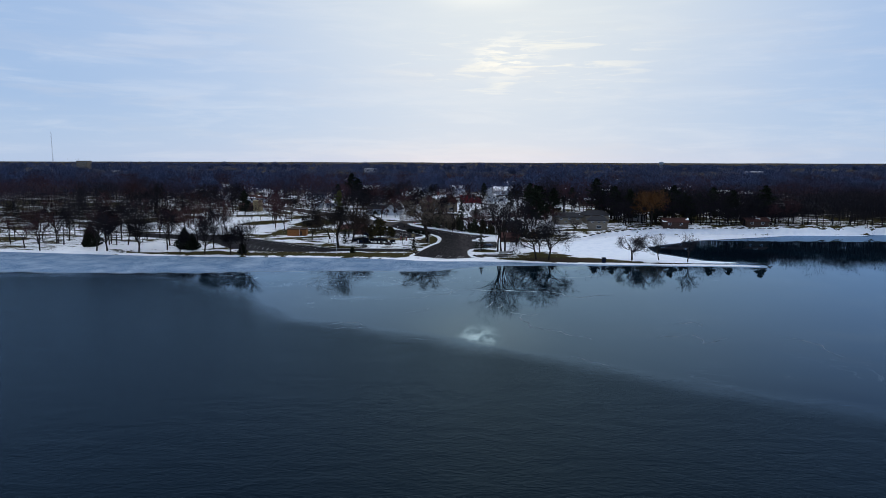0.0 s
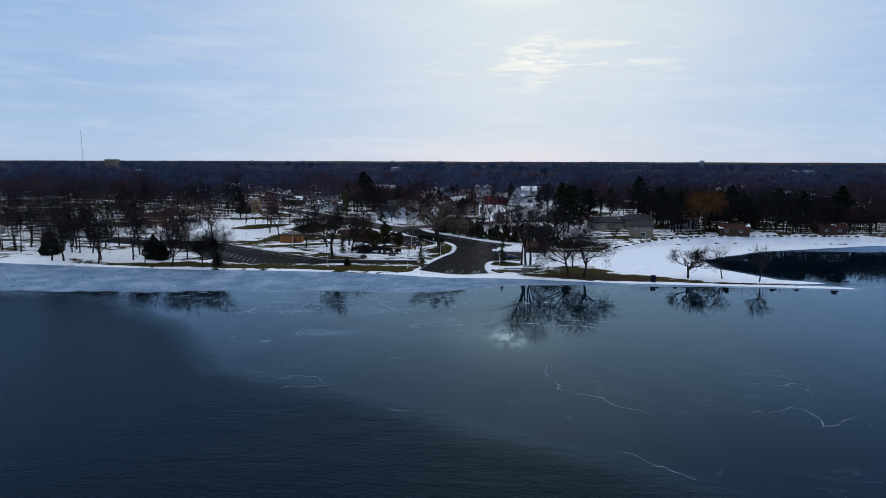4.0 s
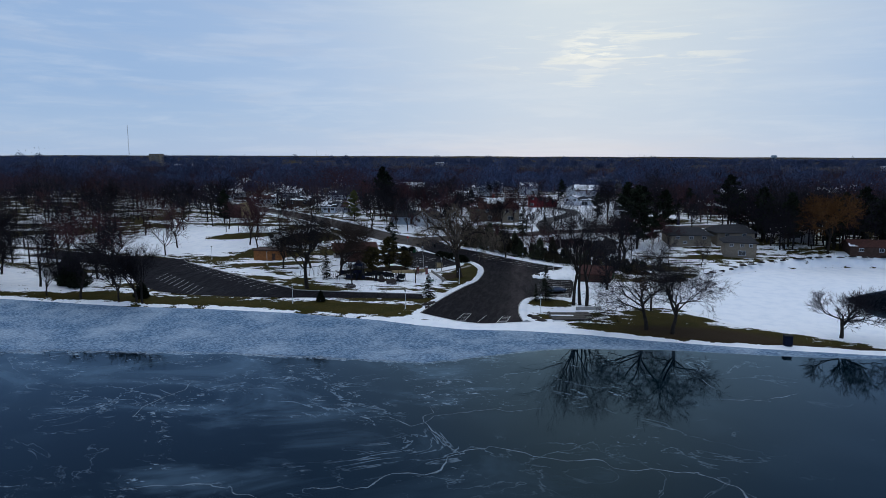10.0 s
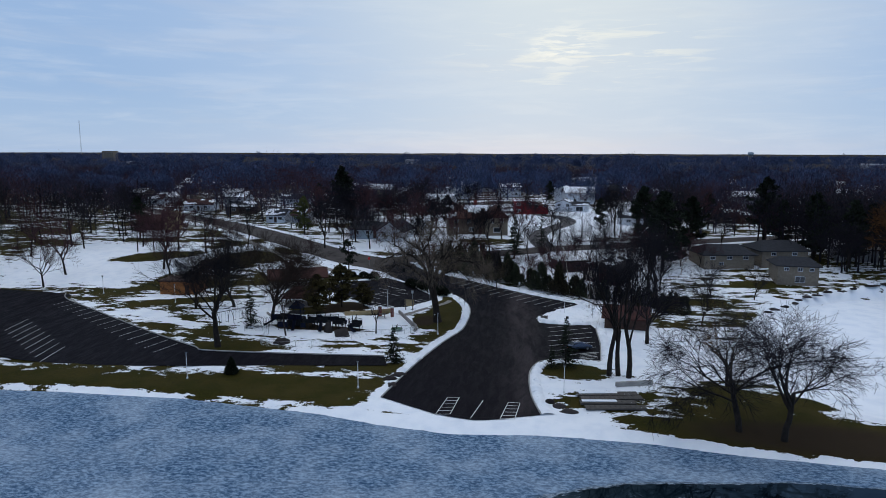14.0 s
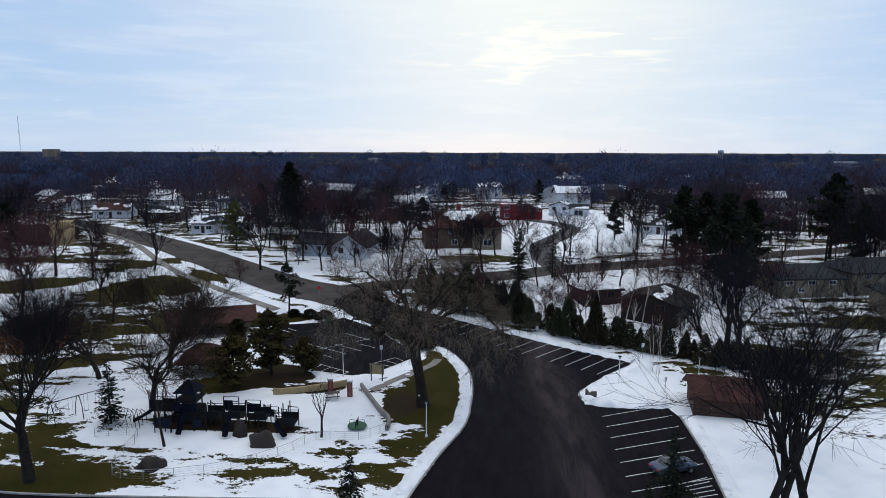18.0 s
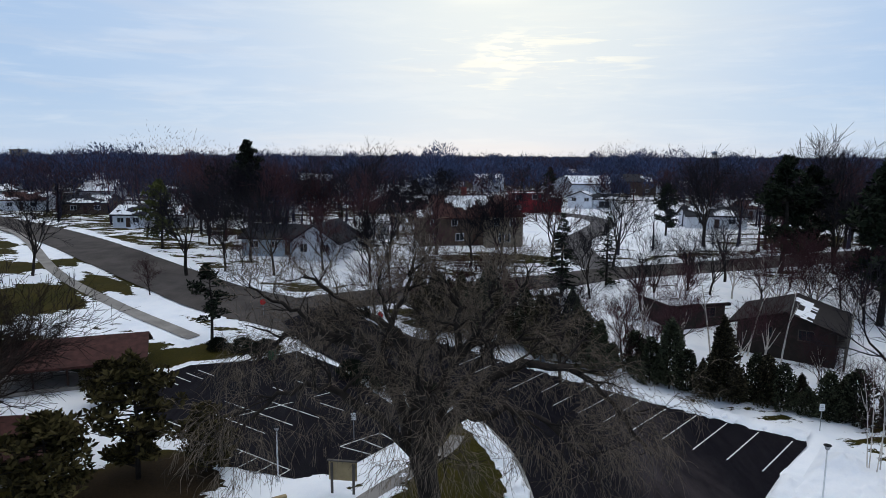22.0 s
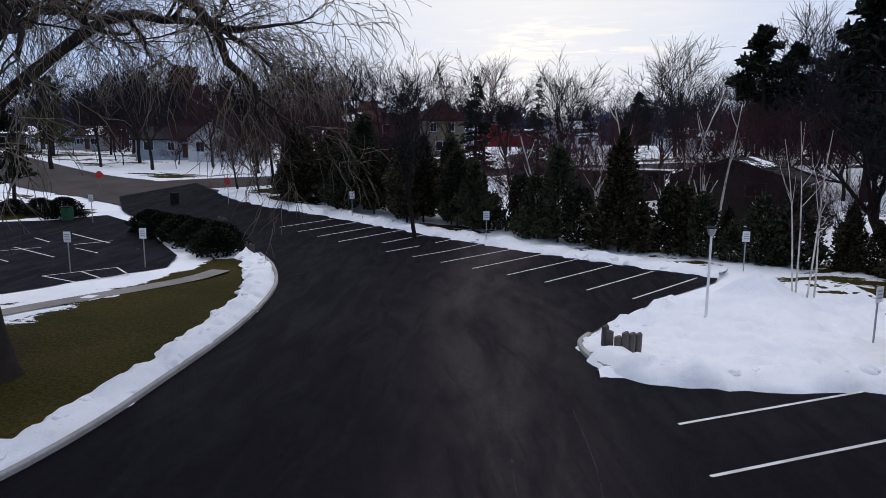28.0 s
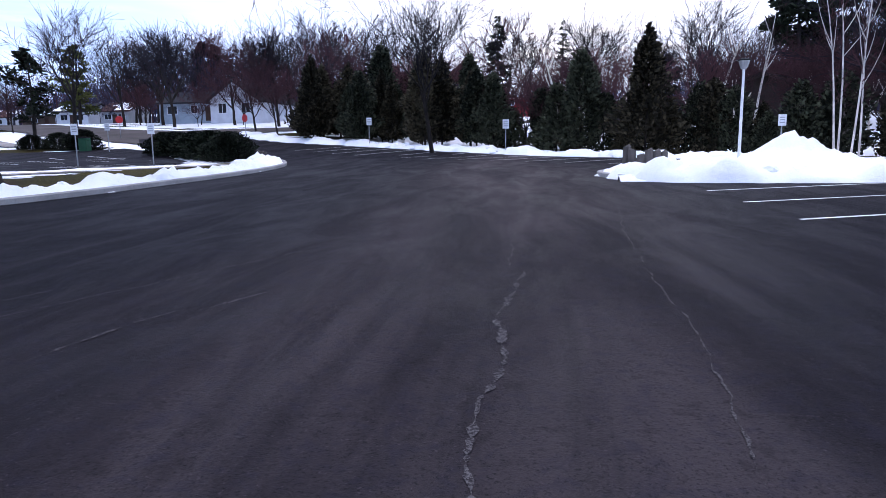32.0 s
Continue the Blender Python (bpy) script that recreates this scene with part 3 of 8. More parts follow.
ROAD_LINE = curved([(-24, 139), (-33, 144), (-44, 150), (-64.5, 167.5), (-101, 199), (-139, 226), (-230, 290), (-420, 420)], 5)
ROAD_EAST = curved([(-33, 144), (-25, 148.5), (-10, 154), (6, 160), (14, 163.8), (40, 172), (75, 184), (120, 200), (220, 230)], 5)
STREET_NORTH = curved([(14, 164), (11.5, 176), (13, 192), (20, 208), (24, 222), (18, 236), (-6, 250), (-40, 262)], 5)
PATH_LINE = curved([(-40.5, 134.8), (-59, 148.2), (-75, 163), (-97, 189), (-112, 203), (-140, 224), (-200, 268)], 4)


def ribbon_poly(line, width):
    """The outline of a road of even width along a line."""
    left, right = [], []
    for k, (x, y) in enumerate(line):
        ax, ay = line[max(k - 1, 0)]
        bx, by = line[min(k + 1, len(line) - 1)]
        d = math.hypot(bx - ax, by - ay)
        nx, ny = -(by - ay) / d * width / 2, (bx - ax) / d * width / 2
        left.append((x + nx, y + ny))
        right.append((x - nx, y - ny))
    return left + right[::-1]


PAVED = [LOT_MAIN, LOT_LEFT, LOT_WEST, ribbon_poly(ROAD_LINE, 10), ribbon_poly(ROAD_EAST, 7), ribbon_poly(STREET_NORTH, 6), ribbon_poly(PATH_LINE, 1.7)]

# where grass shows through the snow (+) or the snow lies deep (-): x, y, half width, half depth, turn, amount
THAWED = [(-72, 119, 16, 2.6, 18, 0.9), (-66, 106, 12, 2.4, 24, 0.9), (-30.5, 88.2, 9.0, 1.7, -5, 1.3), (-36.6, 89.6, 3.0, 2.4, 0, 1.3), (-25.4, 99.6, 4.5, 1.8, 22, 1.2), (84, 43.6, 24, 0.6, -3, 1.1), (-8.5, 102, 3.3, 11.0, 4, 1.6), (-13.2, 95.6, 2.0, 3.6, 15, 1.3), (-30, 59.5, 26, 4.5, 0, 0.55), (-62, 58.5, 26, 3.0, 0, 0.5), (42, 49.5, 19, 5.0, -6, 0.9), (13.0, 70.0, 5.0, 4.0, 0, 0.75), (-41, 78, 14, 3, -28, 0.3),
          (-58, 92, 12, 3, -35, 0.4), (-29, 111, 7, 4, 40, 0.7), (-38, 141, 9, 3.5, 35, 0.5), (-52, 128, 11, 6, 20, 0.55), (-95, 175, 26, 8, 38, 0.5), (-70, 150, 14, 5, 40, 0.4),
          (-70, 125, 20, 5, 15, 0.35), (-26, 128, 6, 3, 40, 0.5), (-31, 132.5, 7, 2.5, 40, 0.4),
          (-68, 148, 17, 7, 38, 0.95), (-78, 166, 14, 4, 40, 0.9), (-84, 106.6, 9, 4, -30, 0.6), (-64, 87.5, 10, 2.5, -32, 0.6), (-97, 146, 15, 5, 25, 0.9), (-73, 128, 15, 5, 18, 0.6), (-39, 129, 5, 2.5, 30, 0.9), (-42, 75.8, 8, 2.6, 0, 0.7), (-25.5, 78.5, 8, 2.2, 10, 0.6), (-31, 104, 8, 4, 30, 1.2), (-38, 100, 4, 3, 0, 0.9), (-50, 82, 6, 3, 0, 0.4), (-42, 57.5, 20, 2.5, 0, 0.6), (-95, 59, 22, 3, 0, 0.8), (30, 79, 5, 4, 0, 0.6), (30, 65, 7, 3, 0, 0.5), (-18.6, 82.4, 3, 1.6, 10, 0.5), (-24, 68, 9, 2.2, 0, 0.5), (15, 58, 5, 3, 0, 0.3), (44, 116, 9, 3, -25, 0.8), (50, 108, 7, 3, 0, 0.6), (62, 133, 8, 2.5, 10, 0.7)]
DEEP = [(-38, 98, 30, 24, 10, 0.16), (-60, 120, 34, 30, 20, 0.12), (28, 80, 11, 14, 0, 0.45), (-28, 92, 12, 9, 0, 0.6), (15, 104, 6, 7, 0, 1.0), (26, 84, 7, 14, 0, 0.6), (-105, 140, 32, 22, 20, 0.45), (24, 145, 30, 13, 15, 0.6), (32, 124, 10, 8, 0, 0.5), (-10.0, 60, 4, 6, 0, 0.5), (12, 52, 5, 3, 0, 0.4),
        (-42, 160, 8, 6, 30, 0.3), (24, 230, 34, 40, 0, 0.5), (0, 210, 40, 30, 0, 0.3), (-32, 165, 12, 8, 0, 0.4), (-16, 112, 2.5, 6, 45, 0.4), (-130, 75, 40, 12, 0, 0.3), (-45, 118, 6, 6, 0, 0.25)]


def blob(x, y, spec):
    cx, cy, w, d, turn, amount = spec
    c, s = math.cos(radians(turn)), math.sin(radians(turn))
    u, v = ((x - cx) * c + (y - cy) * s) / w, (-(x - cx) * s + (y - cy) * c) / d
    return amount * np.exp(-((u * u + v * v) ** 1.5))


def graded(lo, hi, fine_lo, fine_hi, step, growth=1.16):
    """Even steps in the middle, wider and wider ones outside."""
    mid = list(np.arange(fine_lo, fine_hi + step / 2, step))
    left, d = [], step
    while (left[-1] if left else fine_lo) > lo:
        d *= growth
        left.append((left[-1] if left else fine_lo) - d)
    right, d = [], step
    while (right[-1] if right else mid[-1]) < hi:
        d *= growth
        right.append((right[-1] if right else mid[-1]) + d)
    return np.array(left[::-1] + mid + right)


def grid_mesh(name, xs, ys, z, material, fields, smooth=True):
    nx, ny = len(xs), len(ys)
    gx, gy = np.meshgrid(xs, ys)
    verts = np.stack([gx, gy, z], -1).reshape(-1, 3)
    k = np.arange(nx * ny).reshape(ny, nx)
    faces = np.stack([k[:-1, :-1], k[:-1, 1:], k[1:, 1:], k[1:, :-1]], -1).reshape(-1, 4)
    me = bpy.data.meshes.new(name)
    me.vertices.add(len(verts))
    me.vertices.foreach_set("co", verts.ravel())
    me.loops.add(faces.size)
    me.loops.foreach_set("vertex_index", faces.ravel())
    me.polygons.add(len(faces))
    me.polygons.foreach_set("loop_start", np.arange(len(faces)) * 4)
    me.polygons.foreach_set("use_smooth", np.full(len(faces), smooth))
    for key, values in fields.items():
        a = me.attributes.new(key, "FLOAT", "POINT")
        a.data.foreach_set("value", np.asarray(values, float).ravel())
    me.materials.append(material)
    me.update(calc_edges=True)
    return me


def wave(x, y, s, seed=0.0):
    """Cheap smooth bumps over the plan."""
    return (np.sin(x * s + seed) * np.cos(y * s * 1.13 + 1.7 * seed) + 0.5 * np.sin(x * s * 2.3 + y * s * 1.9 + seed) + 0.3 * np.cos(x * s * 4.7 - y * s * 4.1 + 2 * seed)) / 1.8


xs, ys = graded(-3600, 3600, -120, 110, 0.8), graded(-900, 4200, 38, 190, 0.8)
gx, gy = np.meshgrid(xs, ys)
on_land = inside(LAND, gx, gy)
inland = far_from(SHORE, gx, gy, False) * np.where(on_land, 1, -1)
gz = level(gy) + 0.05 * wave(gx, gy, 0.9) + 0.10 * wave(gx, gy, 0.21, 2.0) * ease(inland, 4, 12)
gz = np.where(inland > 0, LAKE_Z - 0.05 + (gz - LAKE_Z + 0.05) * ease(inland, -0.6, 2.6), LAKE_Z - 0.05 - 0.9 * ease(-inland, 0, 4))
gz += 4.0 * wave(gx, gy, 0.004, 1.0) * ease(gy, 450, 1200)
snow = 0.49 - 0.16 * ease(gy, 260, 420) - 0.35 * ease(gy, 340, 500) - 0.12 * ease(np.abs(gx), 90, 160) * ease(gy, 120, 200)
for spec in THAWED:
    snow -= blob(gx, gy, spec) * (1.0 if spec[5] > 0.8 else 0.46)
for spec in DEEP:
    snow += blob(gx, gy, spec)
snow += (0.75 + 0.35 * wave(gx, gy, 0.8, 4.0)) * np.exp(-((inland - 0.9) / 1.2) ** 2) * np.where((gx > 44) & (gy > 62), 0.6, np.where(gx < -19, 0.42, 1.0))
bare = blob(gx, gy, (-30.5, 88.2, 10.0, 2.6, -5, 1.0)) + blob(gx, gy, (-36.6, 89.6, 3.5, 3.0, 0, 1.0)) + blob(gx, gy, (-25.4, 99.6, 5.5, 2.4, 22, 0.9)) + blob(gx, gy, (84, 43.6, 26, 1.2, -3, 0.9)) + blob(gx, gy, (-31, 104, 9, 5, 30, 0.8)) + ease(gy, 180, 260) * 0.6 + blob(gx, gy, (42, 49.5, 20, 6, -6, 0.75)) + blob(gx, gy, (-12.8, 95.6, 2.6, 4.5, 0, 0.9))
for poly in PAVED:
    flat = inside(poly, gx, gy)
    near = far_from(poly, gx, gy)
    gz -= np.where(flat, 0.16 * ease(near, 0.0, 0.8), 0)
    if poly is not LOT_WEST:
        snow += np.where(flat, 0, 0.75 * np.exp(-((near - 0.6) / 1.0) ** 2)) * (gy < 240)
ground = tagged(new("ground", grid_mesh("ground", xs, ys, gz, M_GROUND, {"snow": snow, "bare": bare})), "winter lawn with melting patches of snow", "ground", kind="structure")


# ---- the lake ----
lx, ly = graded(-3600, 3600, -130, 150, 1.6, 1.2), graded(-900, 260, -80, 140, 1.6, 1.2)
ex, ey = np.meshgrid(lx, ly)
to_shore = far_from(SHORE, ex, ey, False)
lagoon = ease(ey, 44, 50) * ease(ex, 30, 40)
WATER_EDGE = [(-4000, 40), (-400, 16), (-180, 9), (-141, 10.7), (-115, 13.9), (-89, 10), (-76, -1.4), (-55, -18.7), (-38, -41.6), (-22, -48.6), (-4, -56.6), (8.6, -65), (24, -71.9), (33, -77.9), (44, -85.6), (55.5, -91), (66.4, -96.4), (90, -106), (4000, -700)]
water_side = inside(WATER_EDGE + [(4000, -4000), (-4000, -4000)], ex, ey)
edge_d = far_from(WATER_EDGE, ex, ey, False) * np.where(water_side, 1, -1)
open_f = 0.5 + np.clip(edge_d / 18, -0.5, 0.5)
band_w = np.interp(ex, [-200, -120, -60, -30, -8, 6, 16, 34, 70], [42, 38, 31, 27, 22, 15, 10, 5.0, 2.0])
white_f = 0.5 + np.clip((band_w - to_shore) / np.maximum(band_w * 0.35, 2.0), -0.5, 0.5)
white_f = np.where(lagoon > 0.5, 0.0, white_f)
DARK_ICE = [(83, 90), (82, 72), (94, 53), (130, 40), (600, 20), (600, 139), (165, 136), (140, 125), (112, 114)]
dark_side = inside(DARK_ICE, ex, ey)
dark_d = far_from(DARK_ICE, ex, ey) * np.where(dark_side, 1, -1)
snowice_f = np.clip(0.5 - dark_d / 8, 0, 1) * lagoon * (ex < 200)
frost_f = np.clip(1.15 - to_shore / 75, 0, 1) * np.interp(ex, [-90, -50, 5, 40], [0.75, 0.85, 0.75, 0.25]) * (1 - lagoon) + blob(ex, ey, (-28, -17, 17, 8, 25, 0.55)) + blob(ex, ey, (-40, 0, 14, 5, 10, 0.4)) + blob(ex, ey, (2, 12, 13, 6, 0, 0.5))
lake = tagged(new("water", grid_mesh("water", lx, ly, np.full(ex.shape, LAKE_Z), M_LAKE, {"white": white_f, "open": open_f, "snowice": snowice_f, "frost": frost_f})),
              "lake of dark water, clear thin ice and whitish shore ice", "lake", kind="structure")


# ---- lots, roads, kerbs ----
def sheet(name, poly, material, label, category, lift=0.05, kind="structure", step=4.0):
    """A paved area that follows the slope."""
    bm = bmesh.new()
    bm.faces.new([bm.verts.new((x, y, 0)) for x, y in poly])
    y0, y1 = min(p[1] for p in poly), max(p[1] for p in poly)
    for y in np.arange(y0 + step, y1, step):
        bmesh.ops.bisect_plane(bm, geom=bm.verts[:] + bm.edges[:] + bm.faces[:], plane_co=(0, y, 0), plane_no=(0, 1, 0))
    bmesh.ops.triangulate(bm, faces=bm.faces[:])
    for v in bm.verts:
        v.co.z = level(v.co.y) + lift
    bmesh.ops.recalc_face_normals(bm, faces=bm.faces[:])
    if sum(f.normal.z for f in bm.faces) < 0:
        bmesh.ops.reverse_faces(bm, faces=bm.faces[:])
    me = bpy.data.meshes.new(name)
    bm.to_mesh(me)
    bm.free()
    me.materials.append(material)
    return tagged(new(name, me), label, category, kind=kind)


sheet("road_street", ribbon_poly(ROAD_LINE, 10), M_ROAD, "worn grey-brown asphalt street with snowy verges", "road", 0.040, step=8)
sheet("road_street_east", ribbon_poly(ROAD_EAST, 7), M_ROAD, "worn asphalt side street past the houses", "road", 0.032, step=8)
sheet("road_street_north", ribbon_poly(STREET_NORTH, 6), M_ROAD_PALE, "curving wet residential street between snowy lawns", "road", 0.024, step=8)
sheet("pavement_path", ribbon_poly(PATH_LINE, 1.7), M_PATH, "pale concrete footpath beside the street", "footpath", 0.05, step=6)
sheet("pavement_island_path", ribbon_poly(curved([(-17.4, 99.4), (-14.8, 103.4), (-12.9, 106.0), (-10.4, 109.5), (-9.6, 112.0)], 4), 1.2), M_PATH, "narrow pale footpath across the grassy island", "footpath", 0.07, step=3)
lot_main = sheet("road_launch_lot", LOT_MAIN, M_ASPHALT, "dark sealed asphalt of the boat launch lot", "parking lot", 0.06)
lot_left = sheet("road_shelter_lot", LOT_LEFT, M_ASPHALT, "dark asphalt parking lot by the picnic shelter", "parking lot", 0.052)
lot_west = sheet("road_beach_lot", LOT_WEST, M_ASPHALT, "dark asphalt lot and drive along the shore", "parking lot", 0.05)


def sweep(line, profile, lift=0.0, wobble=None):
    """Sweeps a cross-section (offset to the left, height) along a line over the ground."""
    bm = bmesh.new()
    rows = []
    for k, (x, y) in enumerate(line):
        ax, ay = line[max(k - 1, 0)]
        bx, by = line[min(k + 1, len(line) - 1)]
        d = math.hypot(bx - ax, by - ay) or 1.0
        nx, ny = -(by - ay) / d, (bx - ax) / d
        row = []
        for o, h in profile:
            f = 1.0
            if wobble and h > 0:
                f = 1.0 + wobble * noise.noise(Vector((x * 0.7, y * 0.7, o * 0.7))) + 0.8 * wobble * noise.noise(Vector((x * 2.3, y * 2.3, o * 2.6))) + 0.4 * wobble * noise.noise(Vector((x * 5.5, y * 5.5, o * 6)))
            px, py = x + nx * o, y + ny * o
            if wobble:
                px += 0.45 * wobble * noise.noise(Vector((x * 1.3, y * 1.3, 9 + o)))
                py += 0.45 * wobble * noise.noise(Vector((x * 1.3, y * 1.3, 19 + o)))
            row.append(bm.verts.new((px, py, level(py) + lift + h * f)))
        rows.append(row)
    for a, b in zip(rows, rows[1:]):
        for s in range(len(a) - 1):
            bm.faces.new((a[s], b[s], b[s + 1], a[s + 1]))
    bmesh.ops.recalc_face_normals(bm, faces=bm.faces[:])
    return bm


def resample(line, step):
    out = [line[0]]
    for (ax, ay), (bx, by) in zip(line, line[1:]):
        n = max(1, int(math.hypot(bx - ax, by - ay) / step))
        out += [(ax + (bx - ax) * k / n, ay + (by - ay) * k / n) for k in range(1, n + 1)]
    return out


KERB = [(0.0, -0.05), (0.0, 0.13), (0.03, 0.16), (0.16, 0.16), (0.18, 0.13), (0.18, -0.05)]


def kerb(line, label):
    ob = part("kerb", sweep(resample(line, 1.0), KERB, 0.05), M_KERB)
    return tagged(ob, label, "kerb", kind="structure")


def snow_lump(seed):
    bm = bmesh.new()
    bmesh.ops.create_icosphere(bm, subdivisions=2, radius=1.0)
    for v in bm.verts:
        v.co *= 1 + 0.45 * noise.noise(v.co * 1.4 + Vector((seed, 0, 0)))
    me = bpy.data.meshes.new("lump")
    bm.to_mesh(me)
    bm.free()
    me.materials.append(M_SNOW)
    return me


SNOW_LUMPS = [snow_lump(3.7 * k) for k in range(3)]


def snow_bank(line, width, height, label, shift=0.0, wobble=0.8):
    half = width / 2
    prof = [(shift + half * u, height * h) for u, h in ((-1.0, -0.04), (-0.85, 0.35), (-0.6, 0.75), (-0.3, 0.98), (0.0, 1.0), (0.3, 0.88), (0.6, 0.55), (0.85, 0.22), (1.0, -0.04))]
    bm = sweep(resample(line, 0.2), prof, 0.05, wobble)
    for f in bm.faces:
        f.smooth = True
    bank = tagged(part("snow_bank", bm, M_SNOW), label, "snow bank", "snow banks")
    rng = random.Random(int(100 * width) + len(line))
    spots_ = resample(line, 0.9)
    for x, y in spots_[2:-2]:   # broken lumps that the plough has left
        lump = new("lump", SNOW_LUMPS[rng.randrange(3)])
        lump.parent = bank
        a, f = rng.uniform(0, 6.283), rng.uniform(0.10, 0.26)
        k = min(range(len(line)), key=lambda i: (line[i][0] - x) ** 2 + (line[i][1] - y) ** 2)
        (ax, ay), (bx, by) = line[max(k - 1, 0)], line[min(k + 1, len(line) - 1)]
        d = math.hypot(bx - ax, by - ay) or 1.0
        o = shift + rng.uniform(-0.9, 0.9) * half
        px, py = x - (by - ay) / d * o, y + (bx - ax) / d * o
        lump.matrix_local = Matrix.Translation((px, py, level(py) + 0.05 + height * max(0.0, 1 - abs(o - shift) / half) * 0.85)) @ Matrix.Rotation(a, 4, "Z") @ Matrix.Diagonal((1.4 * f, f, 0.7 * f, 1))
    return bank


ISLAND_EDGE = curved([(-13.4, 56.4), (-12.4, 62), (-10.6, 71), (-7.9, 81.3), (-5.15, 89.6), (-4.5, 96), (-4.4, 102), (-5.1, 108), (-6.8, 113), (-9.0, 117)], 6)
FAR_EDGE = curved([(-22.3, 142.5), (-18.0, 138.2), (-9.5, 132.6), (-0.8, 126.0), (8.5, 119.2), (18.2, 112.2)], 6)
MOUND_EDGE = curved([(17.8, 111.3), (13.6, 106.6), (9.8, 101.6), (8.9, 99.2), (10.2, 96.4), (14.0, 95.8), (19.0, 96.0)], 6)
LOW_EDGE = [(19.6, 93.5), (19.3, 84.0), (18.3, 75.0)] + curved([(12.0, 75.2), (8.6, 73.6), (6.9, 68.5), (6.9, 60.0), (8.1, 53.0)], 5)
kerb(ISLAND_EDGE, "pale concrete kerb round the grassy island")
kerb(MOUND_EDGE[13:25], "pale concrete kerb at the snow heap")
kerb(LOW_EDGE, "concrete kerb of the lower parking row")
kerb(curved([(-98, 108.5), (-94, 103.5), (-80, 94.0), (-62, 82.0), (-50, 74.8), (-45, 72.8), (-16.5, 73.4)], 5), "concrete kerb of the shore drive")
snow_bank(ISLAND_EDGE[8:], 1.6, 0.30, "low ploughed snow bank along the island kerb", 0.95, 1.0)
snow_bank(FAR_EDGE, 2.4, 0.30, "low ploughed snow bank below the evergreen hedge", 1.0, 1.1)
snow_bank(MOUND_EDGE[6:20], 1.7, 0.34, "ploughed snow bank round the parking corner", 0.95, 0.7)
snow_bank(MOUND_EDGE[20:], 1.9, 0.46, "broken snow bank at the head of the parking row", 0.78, 0.7)
snow_bank(LOW_EDGE, 1.6, 0.28, "low snow bank beside the lower parking row", 1.0)

# ---- trees ----
def grow(rng, height, spread, levels, kids, trunk_r, fork=0.28, droop=0.0, curl=0.25, lean=(0, 0), up=0.25, twig_r=0.02, thick=0.42):
    """The limbs of a bare tree: lists of (points, radii, level)."""
    limbs = []

    def shoot(p, d, length, r, lev):
        n = 1 if lev == levels else 4 if lev <= 1 else 3 if lev <= 3 else 2
        pts, rad = [p], [r]
        for k in range(n):
            bend = Vector((rng.uniform(-1, 1), rng.uniform(-1, 1), rng.uniform(-0.6, 0.6))) * curl
            pull = up if lev < 3 else up - droop * (lev - 1.5)
            d = (d + bend * 0.6 + Vector((0, 0, pull * 0.35))).normalized()
            p = p + d * (length / n)
            pts.append(p)
            rad.append(max(twig_r * 0.6, r * (1 - (thick if lev < levels else 0.85) * (k + 1) / n)))
        limbs.append((pts, rad, lev))
        if lev >= levels:
            return
        for k in range(kids[min(lev, len(kids) - 1)]):
            t = rng.uniform(0.35, 1.0) if lev > 0 else rng.uniform(0.55, 1.0)
            if k == 0:
                t = 1.0
            f = t * n
            i = min(int(f), n - 1)
            q = pts[i].lerp(pts[i + 1], f - i)
            axis = (pts[i + 1] - pts[i]).normalized()
            side = axis.orthogonal().normalized()
            side.rotate(Matrix.Rotation(rng.uniform(0, 6.283), 3, axis))
            open_ = rng.uniform(0.35, 0.9) if lev > 0 else rng.uniform(0.45, 0.95) * spread
            dd = (axis * math.cos(open_) + side * math.sin(open_)).normalized()
            shoot(q, dd, length * rng.uniform(0.55, 0.82) * (1.0 if lev else 1.25), max(twig_r, rad[i + 1] * rng.uniform(0.55, 0.75)), lev + 1)

    shoot(Vector((0, 0, -0.1)), Vector((lean[0], lean[1], 1)).normalized(), height * fork + 0.1, trunk_r, 0)
    top = max(p.z for pts, _, _ in limbs for p in pts)
    s = height / top
    return [([p * s for p in pts], rad, lev) for pts, rad, lev in limbs]


def limb_mesh(name, limbs, material, sides_of):
    verts, faces = [], []
    for pts, rad, lev in limbs:
        sides = sides_of(lev)
        first = len(verts)
        for k, p in enumerate(pts):
            a, b = pts[max(k - 1, 0)], pts[min(k + 1, len(pts) - 1)]
            d = (b - a).normalized()
            ref = Vector((0.31, 0.95, 0.05)) if abs(d.y) < 0.9 else Vector((1, 0, 0))
            u = d.cross(ref).normalized()
            w = d.cross(u)
            for s in range(sides):
                an = 2 * math.pi * s / sides
                verts.append(p + rad[k] * (math.cos(an) * u + math.sin(an) * w))
        for k in range(len(pts) - 1):
            for s in range(sides):
                a, b = first + k * sides + s, first + k * sides + (s + 1) % sides
                faces.append((a, b, b + sides, a + sides))
    return mesh_of(name, verts, faces, material, True)


def bare_tree(name, label, seed, height, spread=1.0, levels=5, kids=(5, 4, 4, 3, 3), trunk_r=0.32, material=None, twig=None, group="", split=2, **more):
    rng = random.Random(seed)
    limbs = grow(rng, height, spread, levels, kids, trunk_r, **more)
    top = thing(name, label, "tree", group)
    part("trunk", limb_mesh("trunk", [l for l in limbs if l[2] < split], material or M_BARK, lambda lev: 8 if lev == 0 else 6), None, top)
    part("crown", limb_mesh("crown", [l for l in limbs if l[2] >= split], twig or M_TWIG, lambda lev: 4 if lev == split else 3), None, top)
    return top


